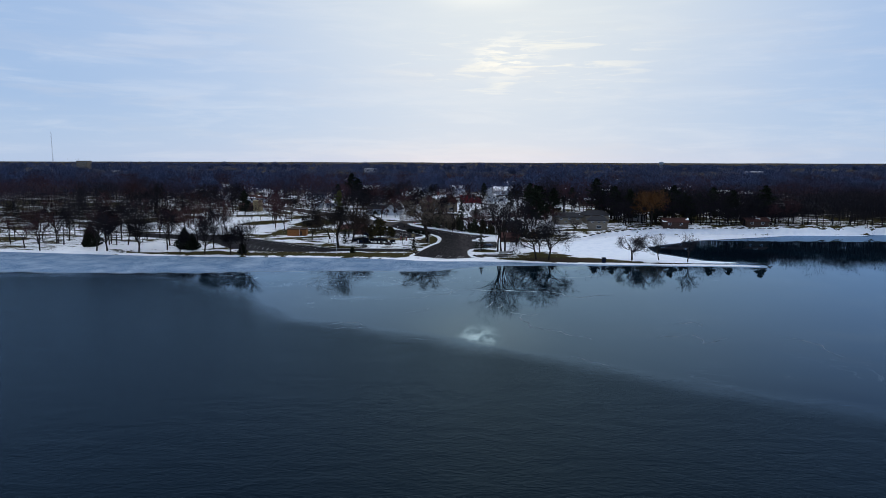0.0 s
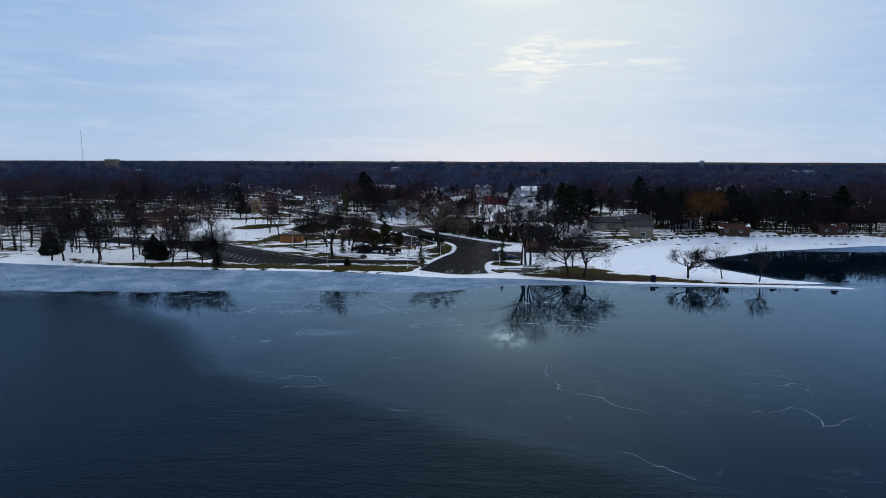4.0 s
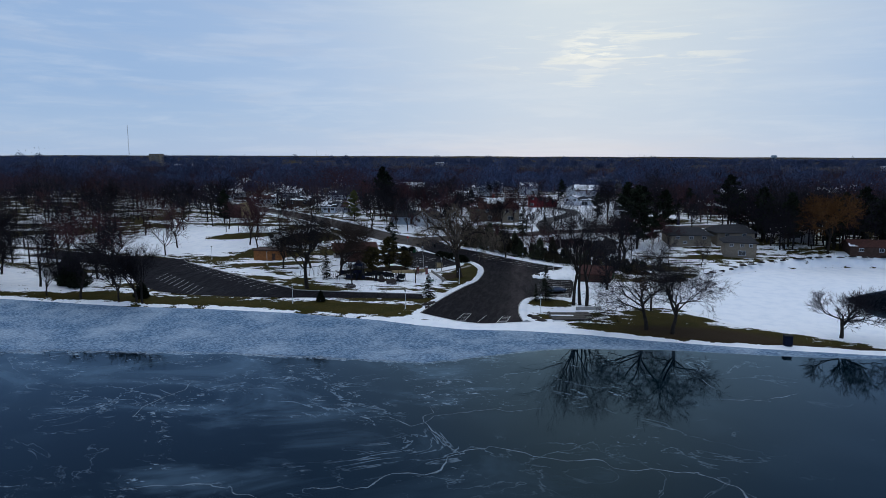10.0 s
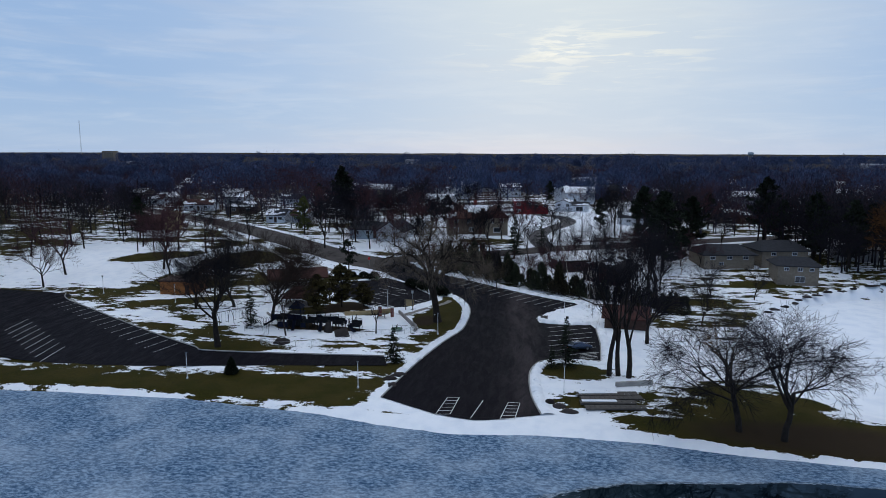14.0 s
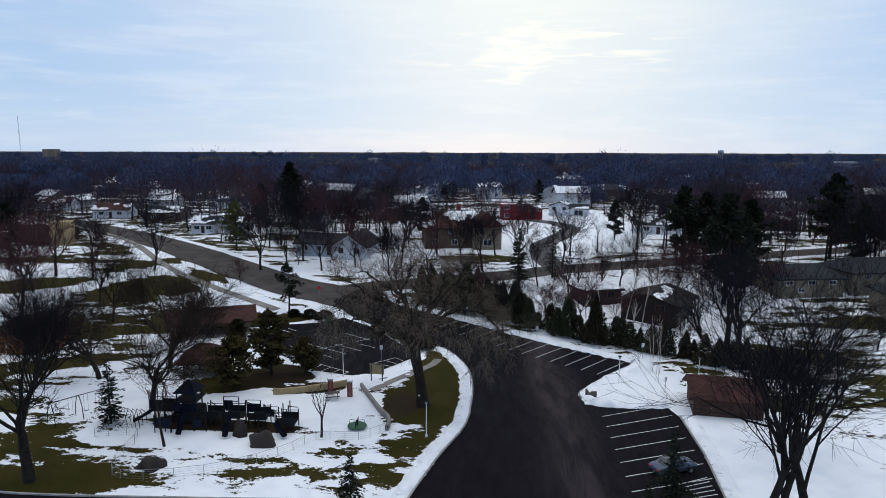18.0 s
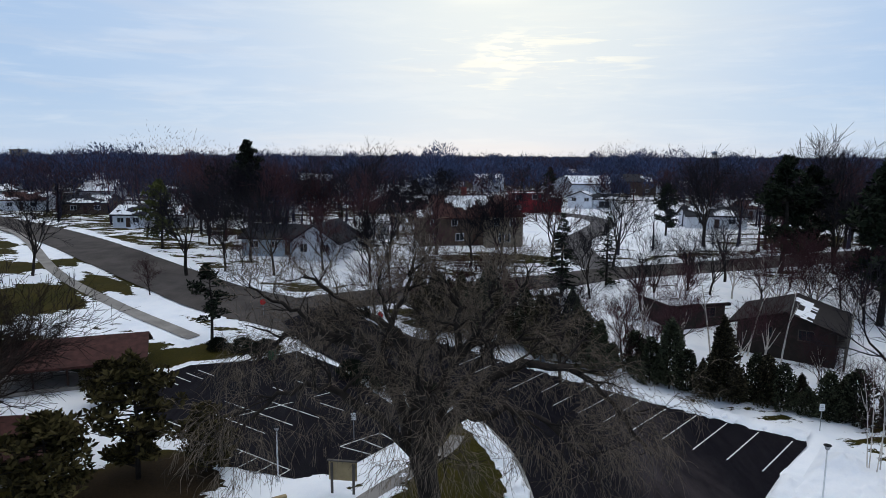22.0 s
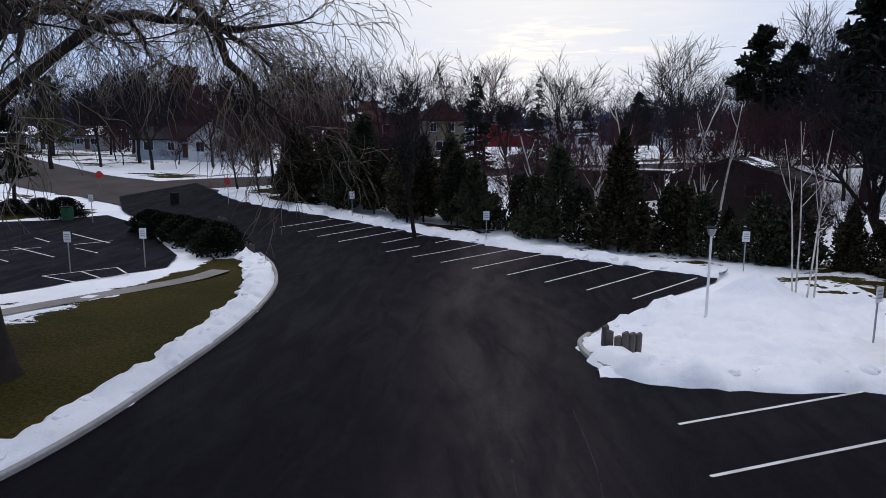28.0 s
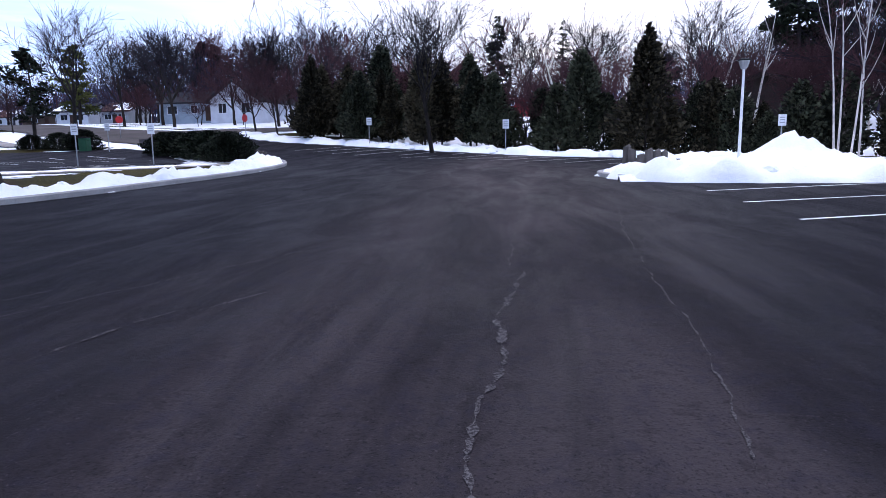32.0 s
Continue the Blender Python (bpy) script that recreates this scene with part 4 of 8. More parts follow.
def conifer(name, label, seed, height, radius, whorls=14, needles=None, group="", bare_to=0.06, ragged=0.25, tufts=9, blade=0.5):
    """A trunk with drooping boughs, each set with blades of needles."""
    rng = random.Random(seed)
    top = thing(name, label, "tree", group)
    part("trunk", limb_mesh("trunk", [([Vector((0, 0, -0.1)), Vector((0, 0, height * 0.5)), Vector((0, 0, height))], [0.02 * height, 0.012 * height, 0.01], 0)], M_BARK, lambda lev: 7), None, top)
    verts, faces = [], []
    for k in range(whorls):
        f = k / (whorls - 1)
        reach = radius * ((1 - f) ** 0.85 * 0.97 + 0.03)
        for j in range(max(5, int(9 - 3 * f))):
            a = rng.uniform(0, 6.283)
            z = height * (bare_to + (1 - bare_to) * min(1, max(0, f + rng.uniform(-0.5, 0.5) / whorls)))
            r = reach * rng.uniform(1 - ragged, 1 + ragged * 0.6)
            out = Vector((math.cos(a), math.sin(a), 0))
            side = Vector((-math.sin(a), math.cos(a), 0))
            for t in range(tufts):
                u = (t + rng.uniform(0.2, 0.8)) / tufts
                base = out * (r * u) + Vector((0, 0, z - 0.28 * r * u + 0.12 * r * u * u + rng.uniform(-0.1, 0.1)))
                for sgn in (-1, 1):
                    l = blade * (0.55 + 0.6 * (1 - u)) * rng.uniform(0.7, 1.3) * (0.45 + 0.55 * min(1, r / 1.5))
                    tip = base + (side * sgn * rng.uniform(0.6, 1.0) + out * rng.uniform(0.3, 0.9) + Vector((0, 0, rng.uniform(-0.45, 0.15)))) * l
                    wide = (out * 0.5 + Vector((0, 0, rng.uniform(-0.6, 0.6)))) * (0.34 * l)
                    n = len(verts)
                    verts += [base, base.lerp(tip, 0.5) + wide, tip, base.lerp(tip, 0.5) - wide]
                    faces.append((n, n + 1, n + 2, n + 3))
    part("crown", mesh_of("crown", verts, faces, needles or M_NEEDLE), None, top)
    return top


def pine(name, label, seed, height, radius, boughs=46, needles=None, bare_to=0.22, tuft=0.55, per=9, group=""):
    """A broad uneven pine: bare lower stem, upturned boughs, needles in tufts at their ends."""
    rng = random.Random(seed)
    top = thing(name, label, "tree", group)
    stem = [(Vector((0, 0, -0.2)), 0.022 * height), (Vector((0.02 * height, 0, height * 0.5)), 0.015 * height), (Vector((-0.01 * height, 0.01 * height, height * 0.97)), 0.03)]
    limbs = [([p for p, _ in stem], [r for _, r in stem], 0)]
    verts, faces = [], []
    for k in range(boughs):
        f = bare_to + (1 - bare_to) * (k + rng.random()) / boughs
        u = (f - bare_to) / (1 - bare_to)
        reach = radius * (0.55 + 0.75 * u) * (1 - u ** 2.6) * rng.uniform(0.45, 1.15) + 0.25
        a = rng.uniform(0, 6.283)
        out, side = Vector((math.cos(a), math.sin(a), 0)), Vector((-math.sin(a), math.cos(a), 0))
        root = Vector((0, 0, height * f))
        pts = [root, root + out * reach * 0.5 + Vector((0, 0, reach * 0.05)), root + out * reach + Vector((0, 0, reach * rng.uniform(0.05, 0.35)))]
        limbs.append((pts, [0.05 + 0.008 * reach, 0.04, 0.015], 1))
        for t in range(per):
            v = rng.uniform(0.3, 1.05)
            c = root.lerp(pts[2], v) + side * rng.uniform(-0.32, 0.32) * reach * v + Vector((0, 0, rng.uniform(-0.15, 0.35)))
            for j in range(6):
                d = Vector((rng.uniform(-1, 1), rng.uniform(-1, 1), rng.uniform(-0.35, 1.0))).normalized()
                e = d.orthogonal().normalized()
                e.rotate(Matrix.Rotation(rng.uniform(0, 6.283), 3, d))
                l = tuft * rng.uniform(0.7, 1.4)
                n = len(verts)
                verts += [c, c + d * l * 0.6 + e * l * 0.2, c + d * l, c + d * l * 0.6 - e * l * 0.2]
                faces.append((n, n + 1, n + 2, n + 3))
    part("trunk", limb_mesh("trunk", limbs, M_BARK, lambda lev: 7 if lev == 0 else 4), None, top)
    part("crown", mesh_of("crown", verts, faces, needles or M_NEEDLE), None, top)
    return top


def shrub(name, label, seed, size, height, count=500, leaf=0.16, material=None, group="", top_shape=1.0, category="shrub", ragged=0.0, clear=0.0):
    """A dense evergreen of many small leaf clumps round hidden stems."""
    rng = random.Random(seed)
    top = thing(name, label, category, group)
    stem = [([Vector((0, 0, -0.1)), Vector((0.04 * size, 0, height * 0.5)), Vector((0, 0.03 * size, height * 0.85))], [0.035 * size + 0.03, 0.03, 0.01], 0)]
    part("stem", limb_mesh("stem", stem, M_BARK, lambda lev: 5), None, top)
    verts, faces = [], []
    for k in range(count):
        a, f = rng.uniform(0, 6.283), rng.uniform(0.0, 1.0)
        wide = size * (1 - f ** 2.2) ** 0.5 if top_shape >= 1 else size * (1 - f) ** top_shape * min(1, 0.55 + f * 3)
        q = Vector((1.3 * math.cos(a), 1.3 * math.sin(a), f * height * 0.55 + 3.7 * seed))
        if ragged and noise.noise(q * 2.1) < -0.22:
            continue
        r = wide * (0.35 + 0.75 * rng.random() ** 0.6) * (1 + 0.26 * math.sin(3 * a + seed) * math.cos(7 * f + seed) + 0.14 * math.sin(5 * a - 9 * f)) * (1 + ragged * noise.noise(q))
        c = Vector((r * math.cos(a), r * math.sin(a), 0.04 + height * (clear * (0.4 + 0.6 * abs(math.sin(2 * a + seed))) + (1 - clear) * f * rng.uniform(0.88, 1.06))))
        d = Vector((math.cos(a) + rng.uniform(-0.7, 0.7), math.sin(a) + rng.uniform(-0.7, 0.7), rng.uniform(-0.1, 1.1))).normalized()
        e = d.orthogonal().normalized()
        e.rotate(Matrix.Rotation(rng.uniform(0, 6.283), 3, d))
        l = leaf * rng.uniform(0.7, 1.5)
        n = len(verts)
        verts += [c - d * l, c + e * l * 0.6, c + d * l, c - e * l * 0.6]
        faces.append((n, n + 1, n + 2, n + 3))
    part("crown", mesh_of("crown", verts, faces, material or M_NEEDLE), None, top)
    return top


def stand(ob, x, y, turn=0.0, scale=1.0, sink=0.0):
    """Sets a thing on the ground."""
    ob.location, ob.rotation_euler, ob.scale = (x, y, level(y) - sink), (0, 0, radians(turn)), (scale,) * 3
    return ob


def more_of(ob, x, y, turn=0.0, scale=1.0):
    c = copy_thing(ob, pose(0, 0, 0))
    return stand(c, x, y, turn, scale)


# the old spreading tree on the island, which the camera passes
def old_tree(seed):
    """A leaning thick trunk, crooked arching limbs, upright top branches and weeping lower twigs."""
    rng = random.Random(seed)
    trunk = [Vector(p) for p in ((0.50, 0, -0.2), (0.47, 0, 0.25), (0.36, 0.02, 1.4), (0.16, 0.05, 3.0), (-0.10, 0, 4.6), (-0.38, 0, 6.0), (-0.58, 0, 7.2), (-0.66, 0, 7.9))]
    limbs = [(trunk, [1.05, 0.84, 0.68, 0.62, 0.60, 0.66, 0.74, 0.46], 0)]
    plan = [   # root radius, then the way of each main limb
        (0.44, (-0.9, 0.0, 6.8), (-1.8, 0.2, 9.8), (-3.4, 0.5, 11.9), (-5.8, 0.8, 13.3), (-8.0, 0.8, 13.0), (-9.8, 0.6, 11.4)),
        (0.40, (-0.9, 0.1, 7.2), (-1.1, 0.3, 10.8), (-2.4, 0.4, 14.0), (-4.6, 0.2, 15.6), (-6.6, 0.0, 17.4)),
        (0.40, (-0.6, 0.0, 7.2), (0.3, -0.2, 10.0), (1.2, -0.1, 12.6), (1.4, 0.1, 15.2), (0.7, 0.3, 17.4)),
        (0.38, (-0.4, -0.2, 6.8), (1.6, -0.8, 9.8), (4.2, -1.4, 12.2), (6.8, -2.0, 12.4), (9.2, -2.6, 10.8), (10.8, -3.0, 8.6)),
        (0.32, (-0.6, 0.3, 7.2), (0.8, 1.2, 10.6), (3.0, 2.0, 13.6), (4.8, 2.4, 16.0), (5.4, 2.5, 17.2)),
        (0.34, (-0.7, -0.4, 6.9), (-0.5, -2.2, 9.8), (-0.2, -4.4, 11.6), (0.4, -6.6, 11.8), (0.8, -8.4, 10.4)),
        (0.32, (-0.8, 0.4, 7.0), (-0.8, 2.4, 10.2), (-0.2, 4.8, 12.2), (0.6, 7.0, 12.6), (1.2, 9.0, 11.2)),
        (0.32, (-0.9, -0.3, 6.9), (-2.6, -1.8, 9.4), (-4.8, -3.4, 11.6), (-6.8, -4.8, 11.8), (-8.4, -5.8, 10.4)),
        (0.30, (-0.8, 0.4, 7.1), (-2.4, 2.0, 10.4), (-4.6, 3.8, 12.6), (-6.6, 5.2, 12.6), (-8.2, 6.2, 11.0)),
        (0.30, (-0.4, 0.4, 7.0), (1.4, 2.2, 9.8), (4.0, 4.0, 11.8), (6.4, 5.4, 11.8), (8.2, 6.4, 10.2)),
        (0.28, (-0.4, -0.4, 6.9), (1.2, -2.2, 9.4), (3.6, -4.2, 11.0), (5.8, -5.6, 10.8), (7.4, -6.6, 9.2)),
        (0.24, (-1.0, 0.2, 9.6), (-1.6, -0.8, 12.6), (-2.2, -1.4, 15.4), (-2.6, -1.6, 18.0)),
        (0.22, (0.6, -0.1, 11.0), (2.0, -0.8, 13.4), (3.0, -1.0, 15.8), (3.4, -0.9, 17.6)),
        (0.22, (-2.6, 0.4, 12.6), (-1.8, 1.2, 15.0), (-1.2, 1.4, 17.2), (-1.0, 1.3, 18.6)),
        (0.20, (-5.0, 0.7, 12.6), (-6.6, 0.4, 14.4), (-8.4, 0.2, 15.8), (-9.6, 0.0, 17.0))]

    def shoot(p, d, length, r, lev):
        high = p.z > 13.2
        weeping = not high and lev >= 4
        n = 1 if lev == 5 and high else {2: 5, 3: 4, 4: 3, 5: 3}[lev]
        length *= 0.62 if high else 1.12 if weeping else 1.0
        pts, rad = [p], [r]
        for k in range(n):
            sag = (0.10 if lev < 4 else 0.05) if high else {2: 0.02, 3: -0.08, 4: -0.22, 5: -0.32}[lev]
            d = (d + Vector((rng.uniform(-1, 1), rng.uniform(-1, 1), rng.uniform(-0.8, 0.8))) * (0.40 if lev < 4 else 0.36) + Vector((0, 0, sag))).normalized()
            p = p + d * (length / n)
            pts.append(p)
            rad.append(max(0.006, r * (1 - 0.72 * (k + 1) / n)))
        limbs.append((pts, rad, lev))
        if lev == 5:
            return
        for k in range({2: 5, 3: 4, 4: 3 if high else 4}[lev]):
            f = n * (1.0 if k == 0 else rng.uniform(0.2, 1.0))
            i = min(int(f), n - 1)
            axis = (pts[i + 1] - pts[i]).normalized()
            side = axis.orthogonal().normalized()
            side.rotate(Matrix.Rotation(rng.uniform(0, 6.283), 3, axis))
            a = rng.uniform(0.45, 0.95)
            shoot(pts[i].lerp(pts[i + 1], f - i), axis * math.cos(a) + side * math.sin(a), {2: 1.5, 3: 0.95, 4: 0.6}[lev] * rng.uniform(0.6, 1.4), max(0.011, rad[i + 1] * rng.uniform(0.45, 0.7)), lev + 1)

    for r0, *ctrl in plan:
        pts, rad = [], []
        line = [(q[0], q[1], q[2] if q[2] < 12.5 else 12.5 + 0.82 * (q[2] - 12.5)) for q in curved(ctrl, 4)]
        for k, q in enumerate(line):
            f = k / (len(line) - 1)
            pts.append(Vector(q) + Vector((rng.uniform(-1, 1), rng.uniform(-1, 1), rng.uniform(-1, 1))) * 0.20 * min(1, 3 * f))
            rad.append(0.9 * r0 * (1 - 0.82 * f) * (1 + 0.14 * rng.uniform(-1, 1)))
        limbs.append((pts, rad, 1))
        for k in range(19 if max(q[2] for q in ctrl) < 13.5 else 14):
            f = (len(pts) - 1) * (0.999 if k == 0 else rng.uniform(0.3, 1.0))
            i = int(f)
            axis = (pts[i + 1] - pts[i]).normalized()
            side = axis.orthogonal().normalized()
            side.rotate(Matrix.Rotation(rng.uniform(0, 6.283), 3, axis))
            if side.z < -0.2 and rng.random() < 0.7:
                side = -side
            a = rng.uniform(0.5, 1.1)
            shoot(pts[i].lerp(pts[i + 1], f - i), axis * math.cos(a) + side * math.sin(a), rng.uniform(1.4, 2.7), min(0.12, rad[i + 1] * rng.uniform(0.4, 0.65)), 2)
    top = thing("old_island_tree", "large old bare tree with drooping twigs on the grass island", "tree")
    part("trunk", limb_mesh("trunk", limbs[:1], M_BARK_OLD, lambda lev: 14), None, top)
    for limb in [l for l in limbs if l[2] == 1]:
        part("limb", limb_mesh("limb", [limb], M_BARK_OLD, lambda lev: 9), None, top)
    part("branchwork", limb_mesh("branchwork", [l for l in limbs if l[2] in (2, 3)], M_BARK_OLD, lambda lev: 5 if lev == 2 else 4), None, top)
    part("crown", limb_mesh("crown", [l for l in limbs if l[2] > 3], M_TWIG_PALE, lambda lev: 3), None, top)
    return top


stand(old_tree(6), -10.9, 95.2)
stand(bare_tree("park_tree", "tall bare park tree beside the shore drive", 21, 21.5, 0.9, 5, (6, 5, 4, 4, 4), 0.56, twig_r=0.020, split=3), -45.8, 75.2)
t1 = stand(bare_tree("park_tree", "tall bare tree behind the playground", 22, 17, 1.0, 5, (7, 5, 5, 5, 4), 0.38, fork=0.16, twig=M_TWIG_BROWN, twig_r=0.020), -43, 93.2)
more_of(t1, -46.8, 105.6, 120, 1.0)
more_of(t1, -54.5, 101.5, 250, 0.92)
stand(bare_tree("shore_tree", "broad bare tree leaning on the grassy point", 23, 17.5, 1.2, 5, (7, 5, 5, 4, 5), 0.40, fork=0.2, twig_r=0.018, lean=(-0.25, 0), up=0.12, droop=0.16, curl=0.32), 32.0, 51.0)
stand(bare_tree("shore_tree", "rounded bare tree at the edge of the ice", 24, 17.5, 1.25, 5, (7, 5, 5, 4, 5), 0.40, fork=0.24, twig_r=0.018, up=0.12, droop=0.16, curl=0.32), 36.4, 48.8)
t3 = stand(bare_tree("tall_tree", "very tall bare tree in the clump by the launch", 25, 27.5, 0.55, 5, (5, 4, 4, 4, 3), 0.42, fork=0.42, twig_r=0.013, lean=(0.10, 0)), 21.6, 68.0)
stand(bare_tree("tall_tree", "very tall bare tree in the clump by the launch", 26, 27, 0.5, 5, (5, 4, 4, 4, 3), 0.40, fork=0.42, twig_r=0.013, lean=(-0.06, 0)), 18.8, 68.7)
more_of(t3, 20.2, 68.9, 150, 0.92)
t4 = stand(bare_tree("forked_tree", "tall dark bare tree beside the hedge", 27, 20, 0.8, 5, (5, 4, 4, 4, 3), 0.50, fork=0.40, lean=(0.12, 0), curl=0.34), 33.4, 117.6)
more_of(t4, 35.0, 116.4, 140, 0.95)
stand(bare_tree("forked_tree", "leaning dark bare tree beside the hedge", 28, 15, 0.6, 5, (4, 4, 4, 3, 3), 0.42, fork=0.62, lean=(-0.62, 0), curl=0.34), 31.8, 119.6)
stand(bare_tree("point_tree", "low spreading bare tree on the snowy point", 29, 10.5, 1.7, 5, (7, 5, 5, 4, 4), 0.36, fork=0.14, curl=0.35, twig_r=0.024), 67.3, 52)
stand(bare_tree("point_tree", "small bare tree near the tip of the point", 30, 10, 0.9, 5, (5, 4, 3, 3, 3), 0.2, lean=(-0.3, 0)), 77.0, 51.5)
stand(bare_tree("point_tree", "upright bare tree near the tip of the point", 37, 11, 0.7, 5, (5, 4, 4, 3, 3), 0.22, twig_r=0.024), 86.0, 47.3)
stand(bare_tree("slim_tree", "slim tall bare tree before the hedge", 31, 14.5, 0.8, 5, (6, 4, 4, 3, 3), 0.17, fork=0.50, twig_r=0.012), 0.3, 123.4)

# woods of bare trees, in a few kinds
wood_a = bare_tree("wood_tree", "bare tree of the park wood", 41, 15, 0.8, 4, (6, 5, 5, 5), 0.26, twig_r=0.024)
wood_b = bare_tree("wood_tree", "bare reddish tree of the park wood", 42, 14, 0.9, 4, (6, 5, 5, 5), 0.24, twig=M_TWIG_RED, twig_r=0.024)
wood_c = bare_tree("wood_tree", "slender bare tree of the park wood", 43, 16, 0.55, 4, (6, 5, 5, 5), 0.22, twig_r=0.024)
for ob, x, y in ((wood_a, -77.3, 55.5), (wood_b, -108, 114.5), (wood_c, -124, 153)):
    stand(ob, x, y)
wood_thin = stand(bare_tree("garden_tree", "slender grey bare tree in the gardens", 44, 12.5, 0.8, 4, (6, 5, 5, 5), 0.2, twig_r=0.012), 13.5, 145)
rng = random.Random(5)
kinds = (wood_a, wood_b, wood_c)
blocked = [LOT_MAIN, LOT_LEFT, LOT_WEST, ribbon_poly(ROAD_LINE, 14), ribbon_poly(ROAD_EAST, 10), ribbon_poly(STREET_NORTH, 9), ribbon_poly(PATH_LINE, 4)]


def free(x, y, polys, margin=0.0):
    px, py = np.array([x]), np.array([y])
    return not any(inside(p, px, py)[0] for p in polys)


spots = []
def scatter(count, x0, x1, y0, y1, gap, size=(0.78, 1.08)):
    tries = 0
    made = 0
    while made < count and tries < count * 30:
        tries += 1
        x, y = rng.uniform(x0, x1), rng.uniform(y0, y1)
        if free(x, y, blocked) and inside(LAND, np.array([x]), np.array([y]))[0] and all((x - a) ** 2 + (y - b) ** 2 > gap * gap for a, b in spots):
            more_of(rng.choice(kinds), x, y, rng.uniform(0, 360), rng.uniform(*size))
            spots.append((x, y))
            made += 1


scatter(26, -210, -70, 122, 190, 6.5, (1.0, 1.35))
scatter(36, -260, -95, 62, 108, 6.5, (1.0, 1.4))
scatter(26, -60, 100, 192, 290, 10, (0.65, 0.9))
scatter(26, 85, 180, 142, 200, 7)
scatter(12, 40, 85, 166, 200, 6)
scatter(8, -62, -20, 182, 200, 6)

# bare trees and dark evergreens along the west shore
shore_kind = stand(bare_tree("shore_tree", "bare tree on the mown bank of the shore", 34, 15, 0.95, 5, (7, 5, 5, 4, 4), 0.32, twig_r=0.022), -93.7, 56.8)
for x, y, turn, size in ((-83.2, 55.6, 80, 0.8), (-79.0, 56.0, 150, 0.9), (-121, 60.5, 30, 1.0), (-135, 63, 220, 1.1), (-104, 58.5, 300, 0.7), (-62, 99.5, 40, 0.9)):
    more_of(shore_kind, x, y, turn, size)
stand(bare_tree("willow", "large orange-brown bare willow above the inlet", 35, 20, 1.2, 5, (6, 5, 5, 4, 4), 0.42, fork=0.2, twig=M_TWIG_ORANGE, twig_r=0.04, droop=0.1), 99, 141)
stand(bare_tree("brown_tree", "bushy tree with rusty twigs behind the point", 36, 12, 1.0, 5, (5, 4, 4, 3, 3), 0.26, fork=0.2, twig=M_TWIG_ORANGE, twig_r=0.014), 35.1, 66.2)
dark_bush = stand(shrub("evergreen_bush", "large dark evergreen bush on the bank", 83, 3.6, 8.0, 5000, 0.28, M_NEEDLE, "", 0.8), -107, 70)
for x, y, size in ((-103, 68, 0.8), (-80, 59.5, 0.5), (-37.9, 63.0, 0.32), (-148, 75, 1.1)):
    more_of(dark_bush, x, y, 40 * x, size)

# conifers
stand(conifer("spruce", "small dense spruce beside the launch lot", 51, 5.6, 2.0, 14, tufts=7), -14.5, 71.2)
stand(conifer("spruce", "young spruce with open boughs near the playground", 52, 7.5, 2.3, 13, ragged=0.4), -45.2, 88.0)
stand(pine("pine", "bushy olive-brown pine beside the shelter lot", 53, 8.5, 4.0, 52, needles=M_NEEDLE_BROWN, bare_to=0.08, tuft=0.5, per=16), -32.0, 104.4)
bp = stand(pine("pine", "bushy brownish pine beside the gazebo", 63, 6.2, 3.6, 56, needles=M_NEEDLE_BROWN, bare_to=0.05, tuft=0.5, per=16), -35.5, 99.8)
more_of(bp, -27.6, 105.6, 100, 0.75)
more_of(bp, -41.5, 117.4, 10, 0.6)
stand(pine("pine", "dark pine on the verge of the street", 54, 8.5, 2.8, 26, bare_to=0.25, tuft=0.45, per=10), -38.1, 134.0)
stand(pine("pine", "yellowish pine beside the pale house", 55, 12, 4.0, 40, needles=M_NEEDLE_LIGHT, bare_to=0.12, tuft=0.6, per=12), -64.5, 179)
stand(conifer("spruce", "tall spruce with layered boughs across the street", 56, 11.5, 3.0, 13, ragged=0.4, bare_to=0.15, blade=0.8), 4.2, 150.8)
stand(conifer("spruce", "tall dark spruce across the street", 57, 11.5, 3.0, 15, ragged=0.3), 11.6, 156.8)
c1 = stand(conifer("spruce", "bushy dark spruce at the kerb of the lower row", 58, 8.0, 2.9, 16, tufts=8), 12.6, 72.0)
more_of(c1, 10.4, 71.2, 70, 0.5)
p1 = stand(pine("white_pine", "very large dark pine behind the brown house", 59, 17.5, 5.2, 60, tuft=0.85, per=12, bare_to=0.16), 41, 166)
more_of(p1, 47, 170, 40, 0.9)
more_of(p1, 47.5, 147, 150, 0.58)
more_of(p1, 53, 160, 240, 0.9)
more_of(p1, -60, 215, 80, 0.95)
more_of(p1, 118, 150, 10, 0.85)
more_of(p1, 128, 158, 200, 0.8)
for k, (x, y, size) in enumerate(((41.6, 141.5, 1.12), (78.4, 177, 1.1), (90, 149, 0.95), (103, 147, 0.9), (113, 151, 1.05), (119, 146, 0.8), (133, 152, 1.0), (141, 147, 0.95), (160, 153, 1.05), (84, 156, 1.0), (-114.5, 167, 0.75), (-67, 236, 1.05), (92, 150, 0.8), (98, 156, 0.85), (104, 149, 0.75), (86, 160, 0.8), (110, 158, 0.9), (80, 168, 0.8), (140, 152, 0.75), (-20, 205, 0.6), (70, 205, 0.7), (33, 200, 0.6), (-75, 230, 0.7), (20, 290, 0.6))):
    more_of(p1, x, y, 70 * k, size)

